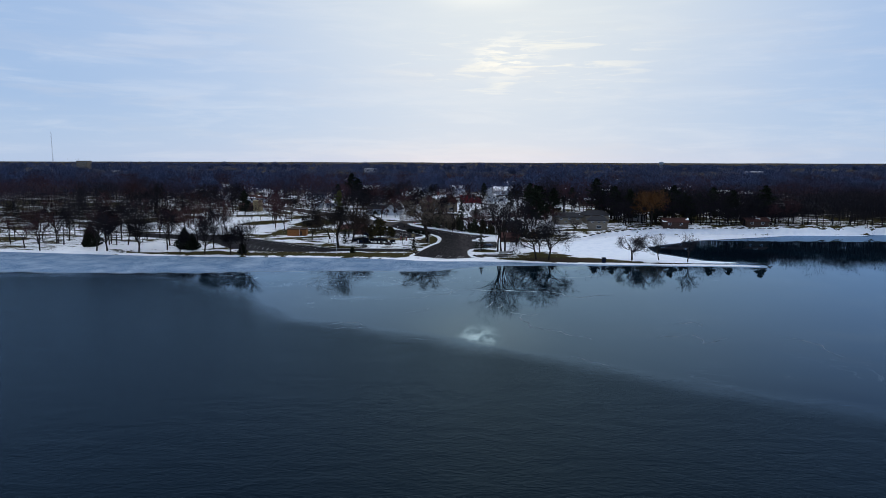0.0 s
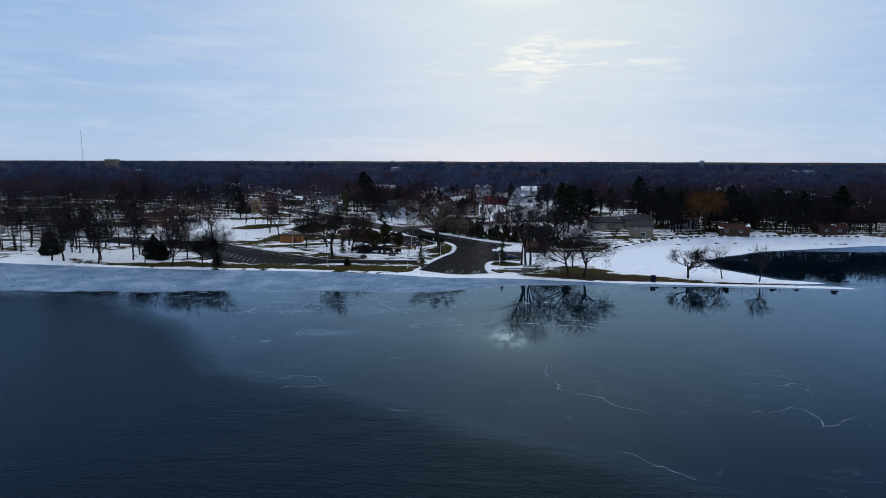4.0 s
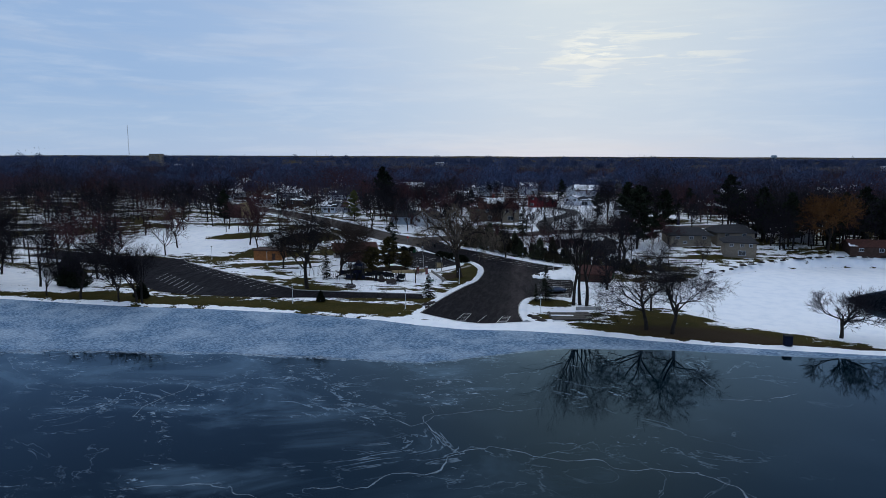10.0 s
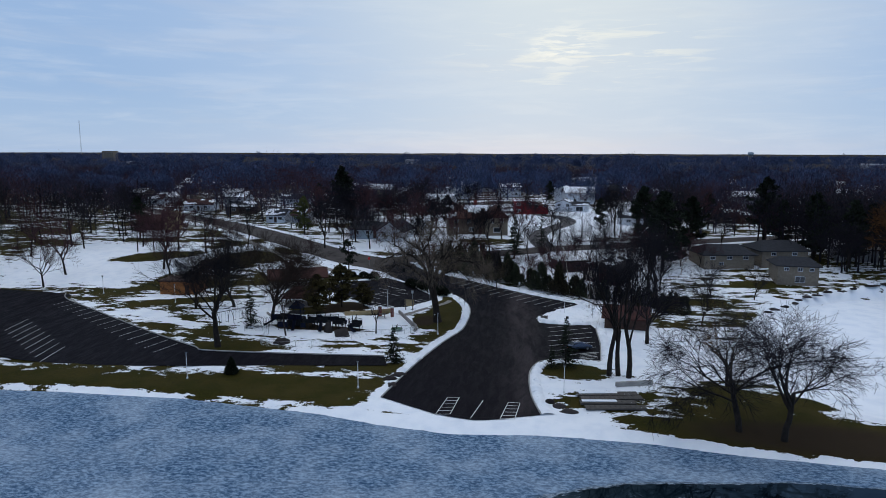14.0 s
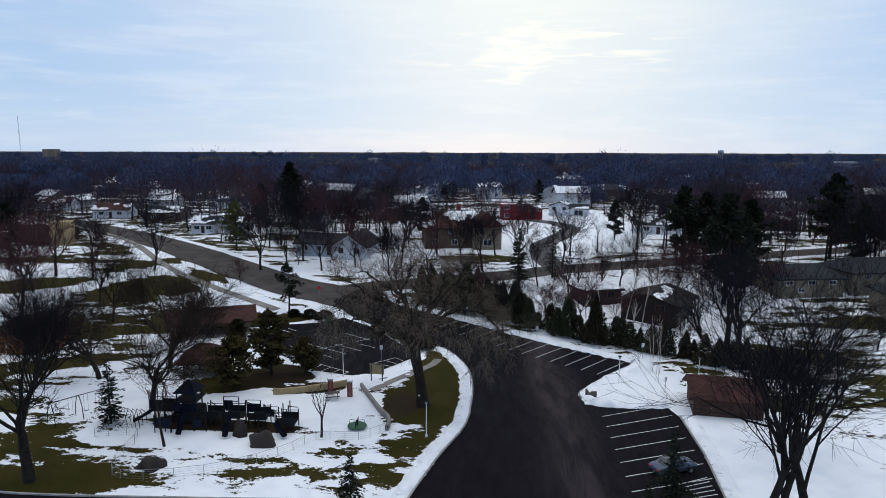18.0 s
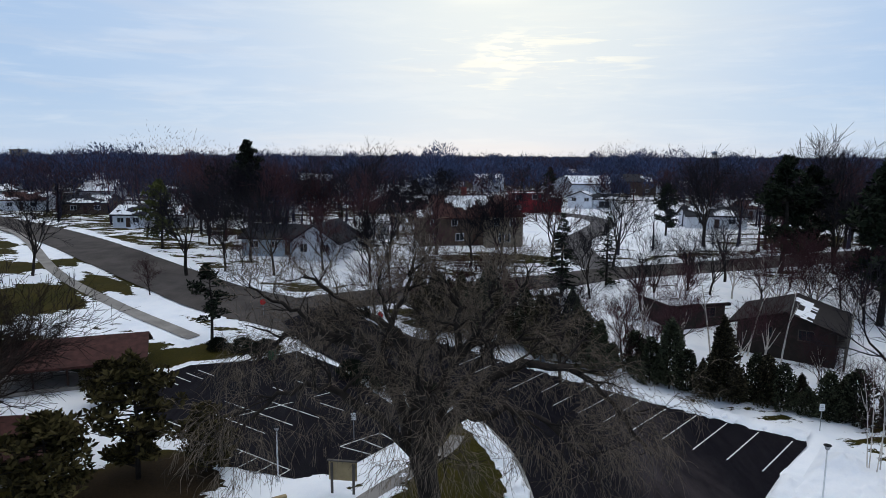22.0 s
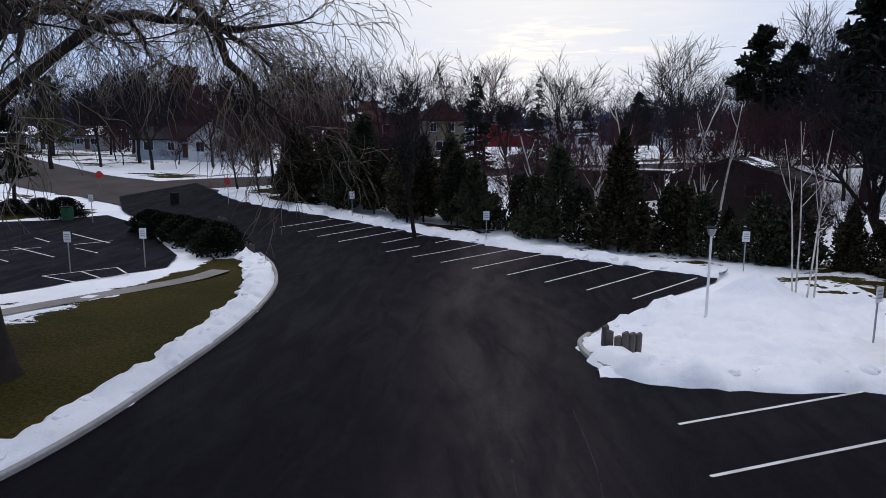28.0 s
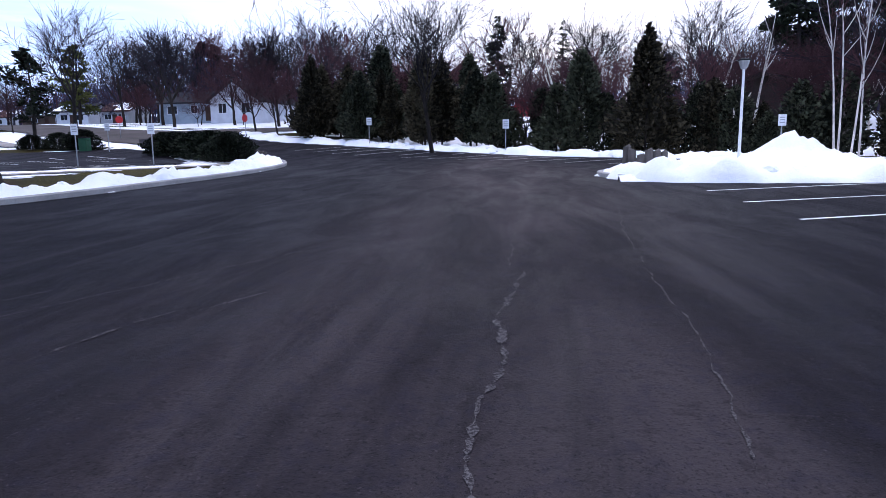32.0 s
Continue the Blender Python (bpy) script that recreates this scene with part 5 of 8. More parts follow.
# single bare trees between street, houses and hedge
for k, (x, y, size) in enumerate(((-45, 169.5, 0.95), (15.5, 146.2, 0.85), (20, 147.5, 0.9), (24.5, 151, 0.85), (9, 134.5, 0.5), (15, 168, 1.0), (53, 173, 1.55), (-52.7, 149.5, 0.4),
                                  (40, 142, 0.85), (48, 121, 0.75), (44, 109, 0.85), (38, 126, 0.8), (-67, 127, 0.9), (57, 120, 0.7), (40, 98, 0.75), (-8, 168, 0.9), (0, 178, 0.95), (30, 160, 1.0), 
                                  (36, 186, 1.3), (62, 186, 1.3), (-30, 205, 1.3), (-50, 184, 1.1), (-28, 183, 1.1), (-47, 163, 0.9))):
    near = 5 < x < 62 and y < 166
    more_of(wood_thin if near else kinds[k % 3], x, y, 37 * k, size * (1.1 if near else 1.0))
for k, (x, y, size) in enumerate(((-38.5, 160.5, 0.9), (-31.5, 163.5, 0.85), (-19.5, 152, 0.88), (-23, 157, 0.8), (-15, 160, 0.9), (8, 150, 0.8))):
    more_of(kinds[k % 3], x, y, 50 * x, size)
stand(bare_tree("spreading_tree", "large spreading bare tree behind the shed", 33, 14, 1.2, 5, (6, 5, 5, 4, 4), 0.36, fork=0.3, curl=0.35, twig_r=0.016), 27.5, 85.5)

# three slim birches in the snow, and leaning ones behind the hedge
def birch(seed, height, r, lean):
    """A straight pale stem with short dark twigs up its length."""
    rng = random.Random(seed)
    top = thing("birch", "slim pale birch with a white stem", "tree", "birches")
    stem = [Vector((lean[0] * height * f * (0.6 + 0.4 * f) + 0.06 * math.sin(5 * f + seed), lean[1] * height * f, height * f - 0.1 * (f == 0))) for f in (0, 0.2, 0.4, 0.6, 0.8, 1.0)]
    part("trunk", limb_mesh("trunk", [(stem, [r, r * 0.9, r * 0.75, r * 0.6, r * 0.4, 0.012], 0)], M_BIRCH, lambda lev: 8), None, top)
    forks = []
    for k in range(3):
        f = rng.uniform(2.4, 4.2)
        i = int(f)
        p, a, l = stem[i].lerp(stem[i + 1], f - i), rng.uniform(0, 6.283), rng.uniform(0.20, 0.34) * height * (1.15 - 0.16 * f)
        d = Vector((math.cos(a), math.sin(a), rng.uniform(1.2, 2.2))).normalized()
        forks.append(([p, p + d * l * 0.5, p + d * l * 0.85 + Vector((0, 0, 0.1 * l)), p + d * l + Vector((0, 0, 0.25 * l))], [r * 0.42, r * 0.32, r * 0.2, 0.006], 1))
    part("branchwork", limb_mesh("branchwork", forks, M_BIRCH, lambda lev: 5), None, top)
    limbs = []
    for k in range(26):
        f = rng.uniform(1.6, 4.9)
        i = int(f)
        p, a, l = stem[i].lerp(stem[i + 1], f - i), rng.uniform(0, 6.283), rng.uniform(0.5, 1.3)
        d = Vector((math.cos(a), math.sin(a), rng.uniform(0.8, 1.8))).normalized()
        limbs.append(([p, p + d * l * 0.5, p + d * l + Vector((0, 0, -0.08 * l))], [0.014, 0.010, 0.006], 1))
        for j in range(4):
            q = p.lerp(p + d * l, rng.uniform(0.4, 1.0))
            e = (d + Vector((rng.uniform(-1, 1), rng.uniform(-1, 1), rng.uniform(-0.6, 0.4))) * 0.8).normalized()
            limbs.append(([q, q + e * rng.uniform(0.25, 0.6)], [0.007, 0.004], 2))
    part("crown", limb_mesh("crown", limbs, M_TWIG_RED, lambda lev: 3), None, top)
    return top


for k, (x, y, h, lean) in enumerate(((19.8, 106.8, 7.6, (-0.13, 0)), (19.95, 106.9, 8.4, (-0.05, 0)), (20.3, 106.7, 8.0, (0.07, 0)), (20.9, 107.3, 7.0, (0.02, 0.02)), (21.5, 131.5, 10.5, (0.28, 0.0)), (17.5, 131, 10.0, (-0.2, 0.0)), (23.5, 128, 9.5, (0.12, 0.0)), (9.5, 124.8, 7.5, (-0.22, 0)))):
    stand(birch(61 + k, h, 0.046 if k < 4 else 0.10, lean), x, y)

# evergreen hedge along the far side of the launch lot
tall = [shrub("arborvitae", "tall dense dark evergreen of the hedge", 70 + k, 1.75, 7.0, 9000, 0.125, (M_CEDAR, M_CEDAR_BROWN)[k % 2], "hedge evergreens", (0.42, 0.60, 0.50, 0.75)[k], ragged=0.7, clear=0.12) for k in range(4)]
short = [shrub("arborvitae", "conical dark evergreen of the hedge", 75 + k, 1.3, 3.6, 4000, 0.10, (M_CEDAR, M_CEDAR_BROWN)[k % 2], "hedge evergreens", (0.34, 0.7, 0.42, 0.55)[k], ragged=0.7) for k in range(4)]
rng = random.Random(8)
HEDGE = resample(curved([(-15, 139.5), (-8, 135.4), (0.5, 129.2), (9.5, 122.8), (16, 118.8), (22, 115.2), (29, 110.6), (38, 104.5)], 5), 0.5)
used, walked, last_p = set(), 0.0, HEDGE[0]
gap = 0.0
for p in HEDGE:
    walked += math.hypot(p[0] - last_p[0], p[1] - last_p[1])
    last_p = p
    if walked < gap:
        continue
    walked, gap = 0.0, rng.uniform(0.9, 1.5)
    big = p[0] < 4 or rng.random() < 0.06
    kind = rng.choice(tall if big else short)
    size = rng.uniform(0.55, 1.0) if big else rng.uniform(0.55, 1.25)
    px, py = p[0] + rng.uniform(0.0, 1.4), p[1] + rng.uniform(0.3, 2.2)
    if kind in used:
        more_of(kind, px, py, rng.uniform(0, 360), size)
    else:
        used.add(kind)
        stand(kind, px, py, 0, size)
for kind in tall + short:
    if kind not in used:
        stand(kind, 40, 103)
for k_, (x, y, size) in enumerate(((-13, 142, 0.9), (-9.5, 139, 1.0), (-6, 137.5, 1.05), (-2, 134, 1.0), (2.5, 131, 0.95), (-4, 141, 1.1), (10.6, 122.9, 0.98), (14.4, 120.3, 1.0), (-7, 132.9, 0.95), (-1, 129.3, 1.0), (4.5, 126.0, 0.95), (-12.5, 137, 1.1))):
    more_of(tall[k_ % 4], x, y, 80 * x, size * (0.82 + 0.3 * ((k_ * 7) % 5) / 4))

for k_, (x, y, size) in enumerate(((-15, 143.5, 0.8), (-11, 141, 0.75), (-7.5, 140, 0.8), (-4.5, 136, 0.7), (0, 133, 0.75), (4, 130.5, 0.7), (-1.5, 131.5, 0.6), (24, 117.5, 0.5), (27, 115.8, 0.55), (31, 113.4, 0.5), (34, 111.4, 0.6), (36.5, 109, 0.55), (21, 119, 0.45), (8.5, 125.5, 0.5), (13.5, 122.4, 0.45), (18.6, 119.4, 0.42))):
    more_of(tall[(k_ * 3 + 1) % 4], x, y, 97 * k_, size)

# tall bare trees behind the hedge and across the street
for k, (x, y, size) in enumerate(((-52, 160, 1.1), (-46, 186, 1.2), (-38, 190, 1.15), (-56, 188, 1.2), (-64, 196, 1.2), (-22, 172, 1.15), (-14, 176, 1.1), (5, 168, 1.1), (-3, 160, 1.05))):
    more_of(kinds[k % 3], x, y, 53 * k, size)

# bare brush and small trees in and behind the hedge
brush = stand(bare_tree("brush_tree", "small reddish bare tree growing through the hedge", 91, 7.5, 0.9, 4, (7, 5, 5, 5), 0.11, fork=0.12, twig=M_TWIG_RED, twig_r=0.012), -17.5, 141.5)
pale_brush = stand(bare_tree("brush_tree", "small pale-stemmed bare tree behind the hedge", 92, 8.5, 0.9, 4, (6, 5, 4, 4), 0.13, fork=0.15, material=M_BIRCH, twig=M_TWIG_RED, twig_r=0.014), 18.9, 127)
for k, (x, y, size) in enumerate(((-20.5, 143.5, 1.2), (-14, 145, 1.3), (-9, 143.5, 1.2), (-3, 139, 1.15), (3, 135, 1.0), (8, 131, 1.1), (10.5, 128.5, 0.9), (13.5, 130.5, 1.1), (24, 121.5, 0.8), (34, 142, 1.2), (39, 145, 1.3), (45, 151, 1.3), (30, 148, 1.1), (37, 155, 1.3), (52, 146, 1.2), (-6.5, 146, 1.3), (28, 118, 0.8), (7.0, 126.6, 0.75), (-45, 165, 0.8), (-38, 167, 0.9), (-30.5, 164, 0.8), (-26, 169, 1.1), (-50, 172, 1.0), (-36, 162, 0.5))):
    more_of(brush, x, y, 67 * k, size)
for k, (x, y, size) in enumerate(((30, 143, 1.1), (35, 147, 1.2), (39, 151, 1.2), (27.5, 151, 1.1), (33, 155, 1.15), (43, 147, 1.2), (46, 140, 1.1), (37, 139, 1.0), (41, 158, 1.2), (50, 152, 1.2), (22.3, 129, 1.1), (15, 133, 1.0), (25.5, 124.5, 0.8), (12, 138, 1.1), (17, 141, 1.15), (21, 150, 1.1))):
    more_of(pale_brush, x, y, 103 * k, size)

# clipped round bushes at the end of the island
b1 = stand(shrub("round_bush", "dark clipped round evergreen bush", 81, 1.55, 1.75, 4500, 0.085, M_NEEDLE, "clipped bushes"), -12.6, 119.0)
for x, y, size in ((-11.9, 116.9, 0.95), (-14.4, 120.0, 1.05), (-16.4, 121.6, 1.0), (-18.6, 123.2, 0.95), (-20.4, 124.8, 0.9), (-30.6, 129.8, 0.95), (-33.5, 131.0, 0.8), (-36.5, 131.5, 0.7)):
    more_of(b1, x, y, 60 * x, size)

# ---- houses ----
def slab(bm, pts, thick, normal_up=True):
    """A flat plate on four or three corner points, with thickness downwards."""
    top = [bm.verts.new(p) for p in pts]
    low = [bm.verts.new((p[0], p[1], p[2] - thick)) for p in pts]
    bm.faces.new(top)
    bm.faces.new(low[::-1])
    for k in range(len(pts)):
        bm.faces.new((top[k], low[k], low[(k + 1) % len(pts)], top[(k + 1) % len(pts)]))
    return bm


def gable_roof(w, d, h, rise, over, along="x", hip=0.0, thick=0.22):
    """A pitched roof; the ridge runs along x or y; hip draws its ends in."""
    W, D = w / 2 + over, d / 2 + over
    drop = rise * over / ((d if along == "x" else w) / 2)
    bm = bmesh.new()
    if along == "x":
        e = h - drop
        a, b = (-W + hip * W, 0, h + rise), (W - hip * W, 0, h + rise)
        slab(bm, [(-W, -D, e), (W, -D, e), b, a], thick)
        slab(bm, [a, b, (W, D, e), (-W, D, e)], thick)
        if hip:
            slab(bm, [(-W, D, e), (-W, -D, e), a], thick)
            slab(bm, [(W, -D, e), (W, D, e), b], thick)
    else:
        e = h - drop
        a, b = (0, -D + hip * D, h + rise), (0, D - hip * D, h + rise)
        slab(bm, [(-W, -D, e), a, b, (-W, D, e)], thick)
        slab(bm, [a, (W, -D, e), (W, D, e), b], thick)
        if hip:
            slab(bm, [(-W, -D, e), (W, -D, e), a], thick)
            slab(bm, [(W, D, e), (-W, D, e), b], thick)
    bmesh.ops.recalc_face_normals(bm, faces=bm.faces[:])
    return bm


def wall_shell(w, d, h, rise, along, hip):
    """Outer walls with their gable ends."""
    bm = bmesh.new()
    W, D = w / 2, d / 2
    base = [bm.verts.new(p) for p in ((-W, -D, -0.8), (W, -D, -0.8), (W, D, -0.8), (-W, D, -0.8))]
    top = [bm.verts.new(p) for p in ((-W, -D, h - 0.12), (W, -D, h - 0.12), (W, D, h - 0.12), (-W, D, h - 0.12))]
    for k in range(4):
        bm.faces.new((base[k], base[(k + 1) % 4], top[(k + 1) % 4], top[k]))
    if rise and not hip:
        r = h + rise - 0.26
        if along == "x":
            a, b = bm.verts.new((-W, 0, r)), bm.verts.new((W, 0, r))
            bm.faces.new((top[3], top[0], a))
            bm.faces.new((top[1], top[2], b))
        else:
            a, b = bm.verts.new((0, -D, r)), bm.verts.new((0, D, r))
            bm.faces.new((top[0], top[1], a))
            bm.faces.new((top[2], top[3], b))
    else:
        bm.faces.new(top)
    bmesh.ops.recalc_face_normals(bm, faces=bm.faces[:])
    return bm


def add_window(house, x, y, z, w, h, face="front", trim=None):
    """A window: a frame that stands proud, a recessed dark pane, a sill."""
    turn = {"front": 0, "right": 90, "back": 180, "left": -90}[face]
    m = Matrix.Translation((x, y, z)) @ Matrix.Rotation(radians(turn), 4, "Z")
    t = 0.09
    win = part("window", boxes(((-w / 2, -0.05, -h / 2), (-w / 2 + t, 0.06, h / 2)), ((w / 2 - t, -0.05, -h / 2), (w / 2, 0.06, h / 2)), ((-w / 2 + t, -0.05, h / 2 - t), (w / 2 - t, 0.06, h / 2)),
                                 ((-w / 2 + t, -0.05, -h / 2), (w / 2 - t, 0.06, -h / 2 + t)), ((-0.03, -0.04, -h / 2 + t), (0.03, 0.04, h / 2 - t))), trim or M_WALL_WHITE, house)
    win.matrix_local = m
    part("pane", boxes(((-w / 2 + t, -0.015, -h / 2 + t), (w / 2 - t, 0.012, h / 2 - t))), M_GLASS, win)
    return win


def house(label, x, y, turn, w, d, h, rise=2.2, along="x", hip=0.0, wall=None, roof=None, over=0.5, windows=(), snow_on=0.0, chimney=None, door=None, base=None, name="house", group="houses", snow_side=-1):
    """Walls, roof, windows, door, chimney and the snow that has stayed on the roof. Windows: face, place along it, height, width, height."""
    top = thing(name, label, "house", group, (x, y, level(y) if base is None else base), turn)
    part("wall", wall_shell(w, d, h, rise, along, hip), wall or M_WALL_WHITE, top)
    if rise:
        part("roof", gable_roof(w, d, h, rise, over, along, hip), roof or M_ROOF_DARK, top)
    else:
        part("roof", boxes(((-w / 2 - over, -d / 2 - over, h - 0.12), (w / 2 + over, d / 2 + over, h + 0.22)), bevel=0.04), roof or M_ROOF_DARK, top)
    for face, u, z, ww, wh in windows:
        px, py = {"front": (u, -d / 2), "back": (u, d / 2), "right": (w / 2, u), "left": (-w / 2, u)}[face]
        add_window(top, px, py, z, ww, wh, face, M_WOOD_GREY if wall is M_WOOD_UMBER else None)
    if door is not None:
        u = door
        dd = part("door", boxes(((u - 0.5, -d / 2 - 0.06, 0.0), (u + 0.5, -d / 2 + 0.02, 2.1)), bevel=0.02), M_WOOD_DARK, top)
        part("handle", boxes(((u + 0.34, -d / 2 - 0.12, 0.98), (u + 0.40, -d / 2 - 0.06, 1.06))), M_GREY_METAL, dd)
    if chimney:
        cx, cy, ch = chimney
        part("chimney", boxes(((cx - 0.5, cy - 0.4, h - 0.3), (cx + 0.5, cy + 0.4, ch)), ((cx - 0.58, cy - 0.48, ch), (cx + 0.58, cy + 0.48, ch + 0.15)), bevel=0.02), M_BRICK_RED, top)
    if snow_on:
        roof_snow(top, w, d, h, rise, over, along, snow_on, snow_side, hash((round(x), round(y))) % 97)
    return top


def roof_snow(top, w, d, h, rise, over, along, amount, side, seed):
    """Sheets of old snow with ragged edges lying on one or both slopes."""
    W, D = w / 2 + over, d / 2 + over
    half = D if along == "x" else W
    full = W if along == "x" else D
    drop = rise * over / (half - over)
    n, k = 22, 9
    for s in (-1, 1) if side == 0 else (side,):
        cells = {}
        for i in range(n + 1):
            for j in range(k + 1):
                u, v = -full + 2 * full * i / n, half * (0.02 + 0.96 * j / k)
                z = (h + rise) - (rise + drop) * v / half if rise else h + 0.22
                q = noise.noise(Vector((u * 0.22 + seed, v * 0.35 + seed * 2, s * 3.0))) * 0.75 + 0.3 * noise.noise(Vector((u * 0.9 + seed, v * 0.9, 4.0)))
                p = (u, s * v, z) if along == "x" else (s * v, u, z)
                cells[i, j] = (p, q)
        on = {(i, j) for i in range(n) for j in range(k) if sum(cells[c][1] for c in ((i, j), (i + 1, j), (i + 1, j + 1), (i, j + 1))) / 4 > 0.5 - amount}
        while on:   # one piece of snow at a time
            piece, todo = set(), [on.pop()]
            while todo:
                c = todo.pop()
                piece.add(c)
                for q in ((c[0] + 1, c[1]), (c[0] - 1, c[1]), (c[0], c[1] + 1), (c[0], c[1] - 1)):
                    if q in on:
                        on.discard(q)
                        todo.append(q)
            if len(piece) < 6:
                continue
            bm = bmesh.new()
            made = {}
            for i, j in piece:
                vs = []
                for c in ((i, j), (i + 1, j), (i + 1, j + 1), (i, j + 1)):
                    if c not in made:
                        p, q = cells[c]
                        made[c] = bm.verts.new((p[0], p[1], p[2] + 0.03 + 0.09 * min(1, max(0, q - 0.5 + amount + 0.15))))
                    vs.append(made[c])
                bm.faces.new(vs)
            bmesh.ops.recalc_face_normals(bm, faces=bm.faces[:])
            if sum(f.normal.z for f in bm.faces) < 0:
                bmesh.ops.reverse_faces(bm, faces=bm.faces[:])
            part("roof_snow", bm, M_SNOW, top, "old snow left on the roof")


# the white house across the street: two wings
house("pale-sided house with a dark low-pitched roof", -42, 178.5, -8, 11, 10, 3.0, 1.8, "x", 0, M_WALL_PALE, M_ROOF_DARK, 0.6, [("front", -3.2, 1.7, 1.8, 1.3), ("front", 0.6, 1.7, 1.2, 1.3)], 0.1, door=3.0)
house("pale-sided gabled wing with shuttered windows", -33.5, 176.0, -8, 7.8, 12, 3.2, 2.6, "y", 0, M_WALL_WHITE, M_ROOF_DARK, 0.7, [("front", -1.9, 1.8, 1.4, 1.5), ("front", 1.9, 1.8, 1.4, 1.5)], 0.12)
house("large brown two-storey house with snow on its hipped roof", -12, 190, 10, 13, 11, 5.6, 3.4, "x", 0.45, M_WALL_BROWN, M_ROOF_BROWN, 0.6, [("front", -4, 4.3, 1.2, 1.4), ("front", 0, 4.3, 1.2, 1.4), ("front", -4, 1.5, 1.6, 1.5), ("front", 1, 1.5, 1.6, 1.5)], 0.42, (3, 2, 10.4), door=4.0)
house("stone-fronted two-storey wing of the brown house", -2.5, 188, 10, 7, 9, 6.2, 3.0, "y", 0.5, M_WALL_TAN, M_ROOF_BROWN, 0.5, [("front", -1.5, 4.6, 1.1, 1.5), ("front", 1.5, 4.6, 1.1, 1.5), ("front", 0, 1.6, 2.2, 1.6)], 0.25)
house("bright red two-storey house with a snowy flat roof", 7.2, 244, 4, 7.6, 9, 5.0, 0, "x", 0, M_WALL_RED, M_WALL_RED, 0.4, [("front", -2.3, 4.2, 1.6, 1.4), ("front", 2.2, 4.2, 1.6, 1.4), ("front", -2.3, 1.4, 1.6, 1.3)], 0.9)
house("low red wing with a row of windows", 14.0, 246, 4, 6.0, 8, 3.6, 0.7, "x", 0, M_WALL_RED, M_ROOF_BROWN, 0.4, [("front", -1.7, 3.2, 1.2, 1.2), ("front", 1.7, 3.2, 1.2, 1.2)], 0.2)
house("white split-level house with a snowy roof", 25, 256, -14, 7.0, 8, 3.6, 1.4, "y", 0, M_WALL_WHITE, M_ROOF_DARK, 0.5, [("front", -1.8, 2.6, 1.4, 1.2), ("front", 1.8, 2.6, 1.4, 1.2)], 0.4, snow_side=0)
house("pale garage wing of the split-level house", 31.5, 254, -14, 6, 8, 2.9, 1.2, "x", 0, M_WALL_WHITE, M_ROOF_DARK, 0.4, [("front", 0, 1.3, 3.0, 2.0)], 0.5)
house("dark brown timber house with a low snow-edged gabled roof", 27.8, 135.2, 58, 10, 9.5, 4.5, 1.5, "x", 0, M_WOOD_UMBER, M_ROOF_UMBER, 0.9, [("front", -3.6, 3.6, 1.6, 1.2), ("front", 0.0, 3.6, 1.6, 1.2), ("front", 3.6, 3.6, 1.6, 1.2), ("front", -3.2, 1.2, 1.5, 1.9), ("front", 0.4, 1.2, 1.5, 1.9), ("front", 3.8, 1.2, 1.5, 1.9), ("left", -2.0, 3.5, 1.6, 1.2), ("left", 2.0, 3.5, 1.6, 1.2)], 0.28, base=1.3)
house("low flat-roofed wing under snow beside the timber house", 18.2, 142.8, 18, 7.5, 6, 2.4, 0, "x", 0, M_WOOD_UMBER, M_ROOF_UMBER, 0.5, [("front", -1.8, 1.5, 1.6, 1.3), ("front", 1.6, 1.5, 1.6, 1.3)], 1.2, snow_side=0)
deck = thing("timber_deck", "brown timber balcony on posts before the dark house", "deck", "", (31.9, 132.7, level(132.7) - 0.3), 58)
part("platform", boxes(((-5.6, -0.9, 2.3), (5.6, -0.02, 2.46))), M_WOOD_GREY, deck)
for k in range(6):
    part("post", boxes(((-5.5 + 2.16 * k, -0.9, -0.3), (-5.3 + 2.16 * k, -0.7, 3.35))), M_WOOD_GREY, deck)
for z in (2.8, 3.3):
    part("rail", boxes(((-5.6, -0.88, z), (5.6, -0.80, z + 0.07))), M_WOOD_GREY, deck)
house("long tan two-storey house with a dark hipped roof", 58.5, 150.5, 8, 13.0, 10, 3.5, 1.8, "x", 0.4, M_WALL_TAN, M_ROOF_DARK, 0.7, [("front", -4.4, 2.4, 1.4, 0.9), ("front", 0.0, 2.4, 1.4, 0.9), ("front", 4.2, 2.4, 1.4, 0.9), ("front", -2, 0.9, 1.2, 0.8)], 0.12)
house("tan wing with a dark hipped roof", 73, 153, 8, 12, 10, 4.2, 1.9, "x", 0.4, M_WALL_TAN, M_ROOF_DARK, 0.7, [("front", -3, 3.1, 1.3, 0.9), ("front", 2.5, 3.1, 1.3, 0.9), ("front", 0, 1.1, 1.4, 1.0)], 0.12)
house("small two-storey tan house above the frozen inlet", 71.5, 137, -6, 9, 8, 4.6, 1.4, "x", 0.35, M_WALL_TAN, M_ROOF_DARK, 0.6, [("front", -2.6, 3.5, 1.1, 0.9), ("front", 0.4, 3.5, 1.1, 0.9), ("front", 2.9, 3.5, 1.0, 0.9), ("front", 0.5, 1.1, 2.2, 1.5)], 0.1)
house("small house with a snowy roof behind the pines", 96, 160, -10, 10, 8, 3.2, 1.6, "x", 0, M_WALL_GREY, M_ROOF_DARK, 0.5, [("front", 0, 1.6, 1.6, 1.2)], 0.8)
house("orange-stained flat-roofed park building", -72.0, 113.5, 4, 8.6, 5.5, 3.0, 0, "x", 0, M_WOOD_ORANGE, M_WOOD_DARK, 0.25, [], 0, door=2.0, name="park_building", group="park buildings")
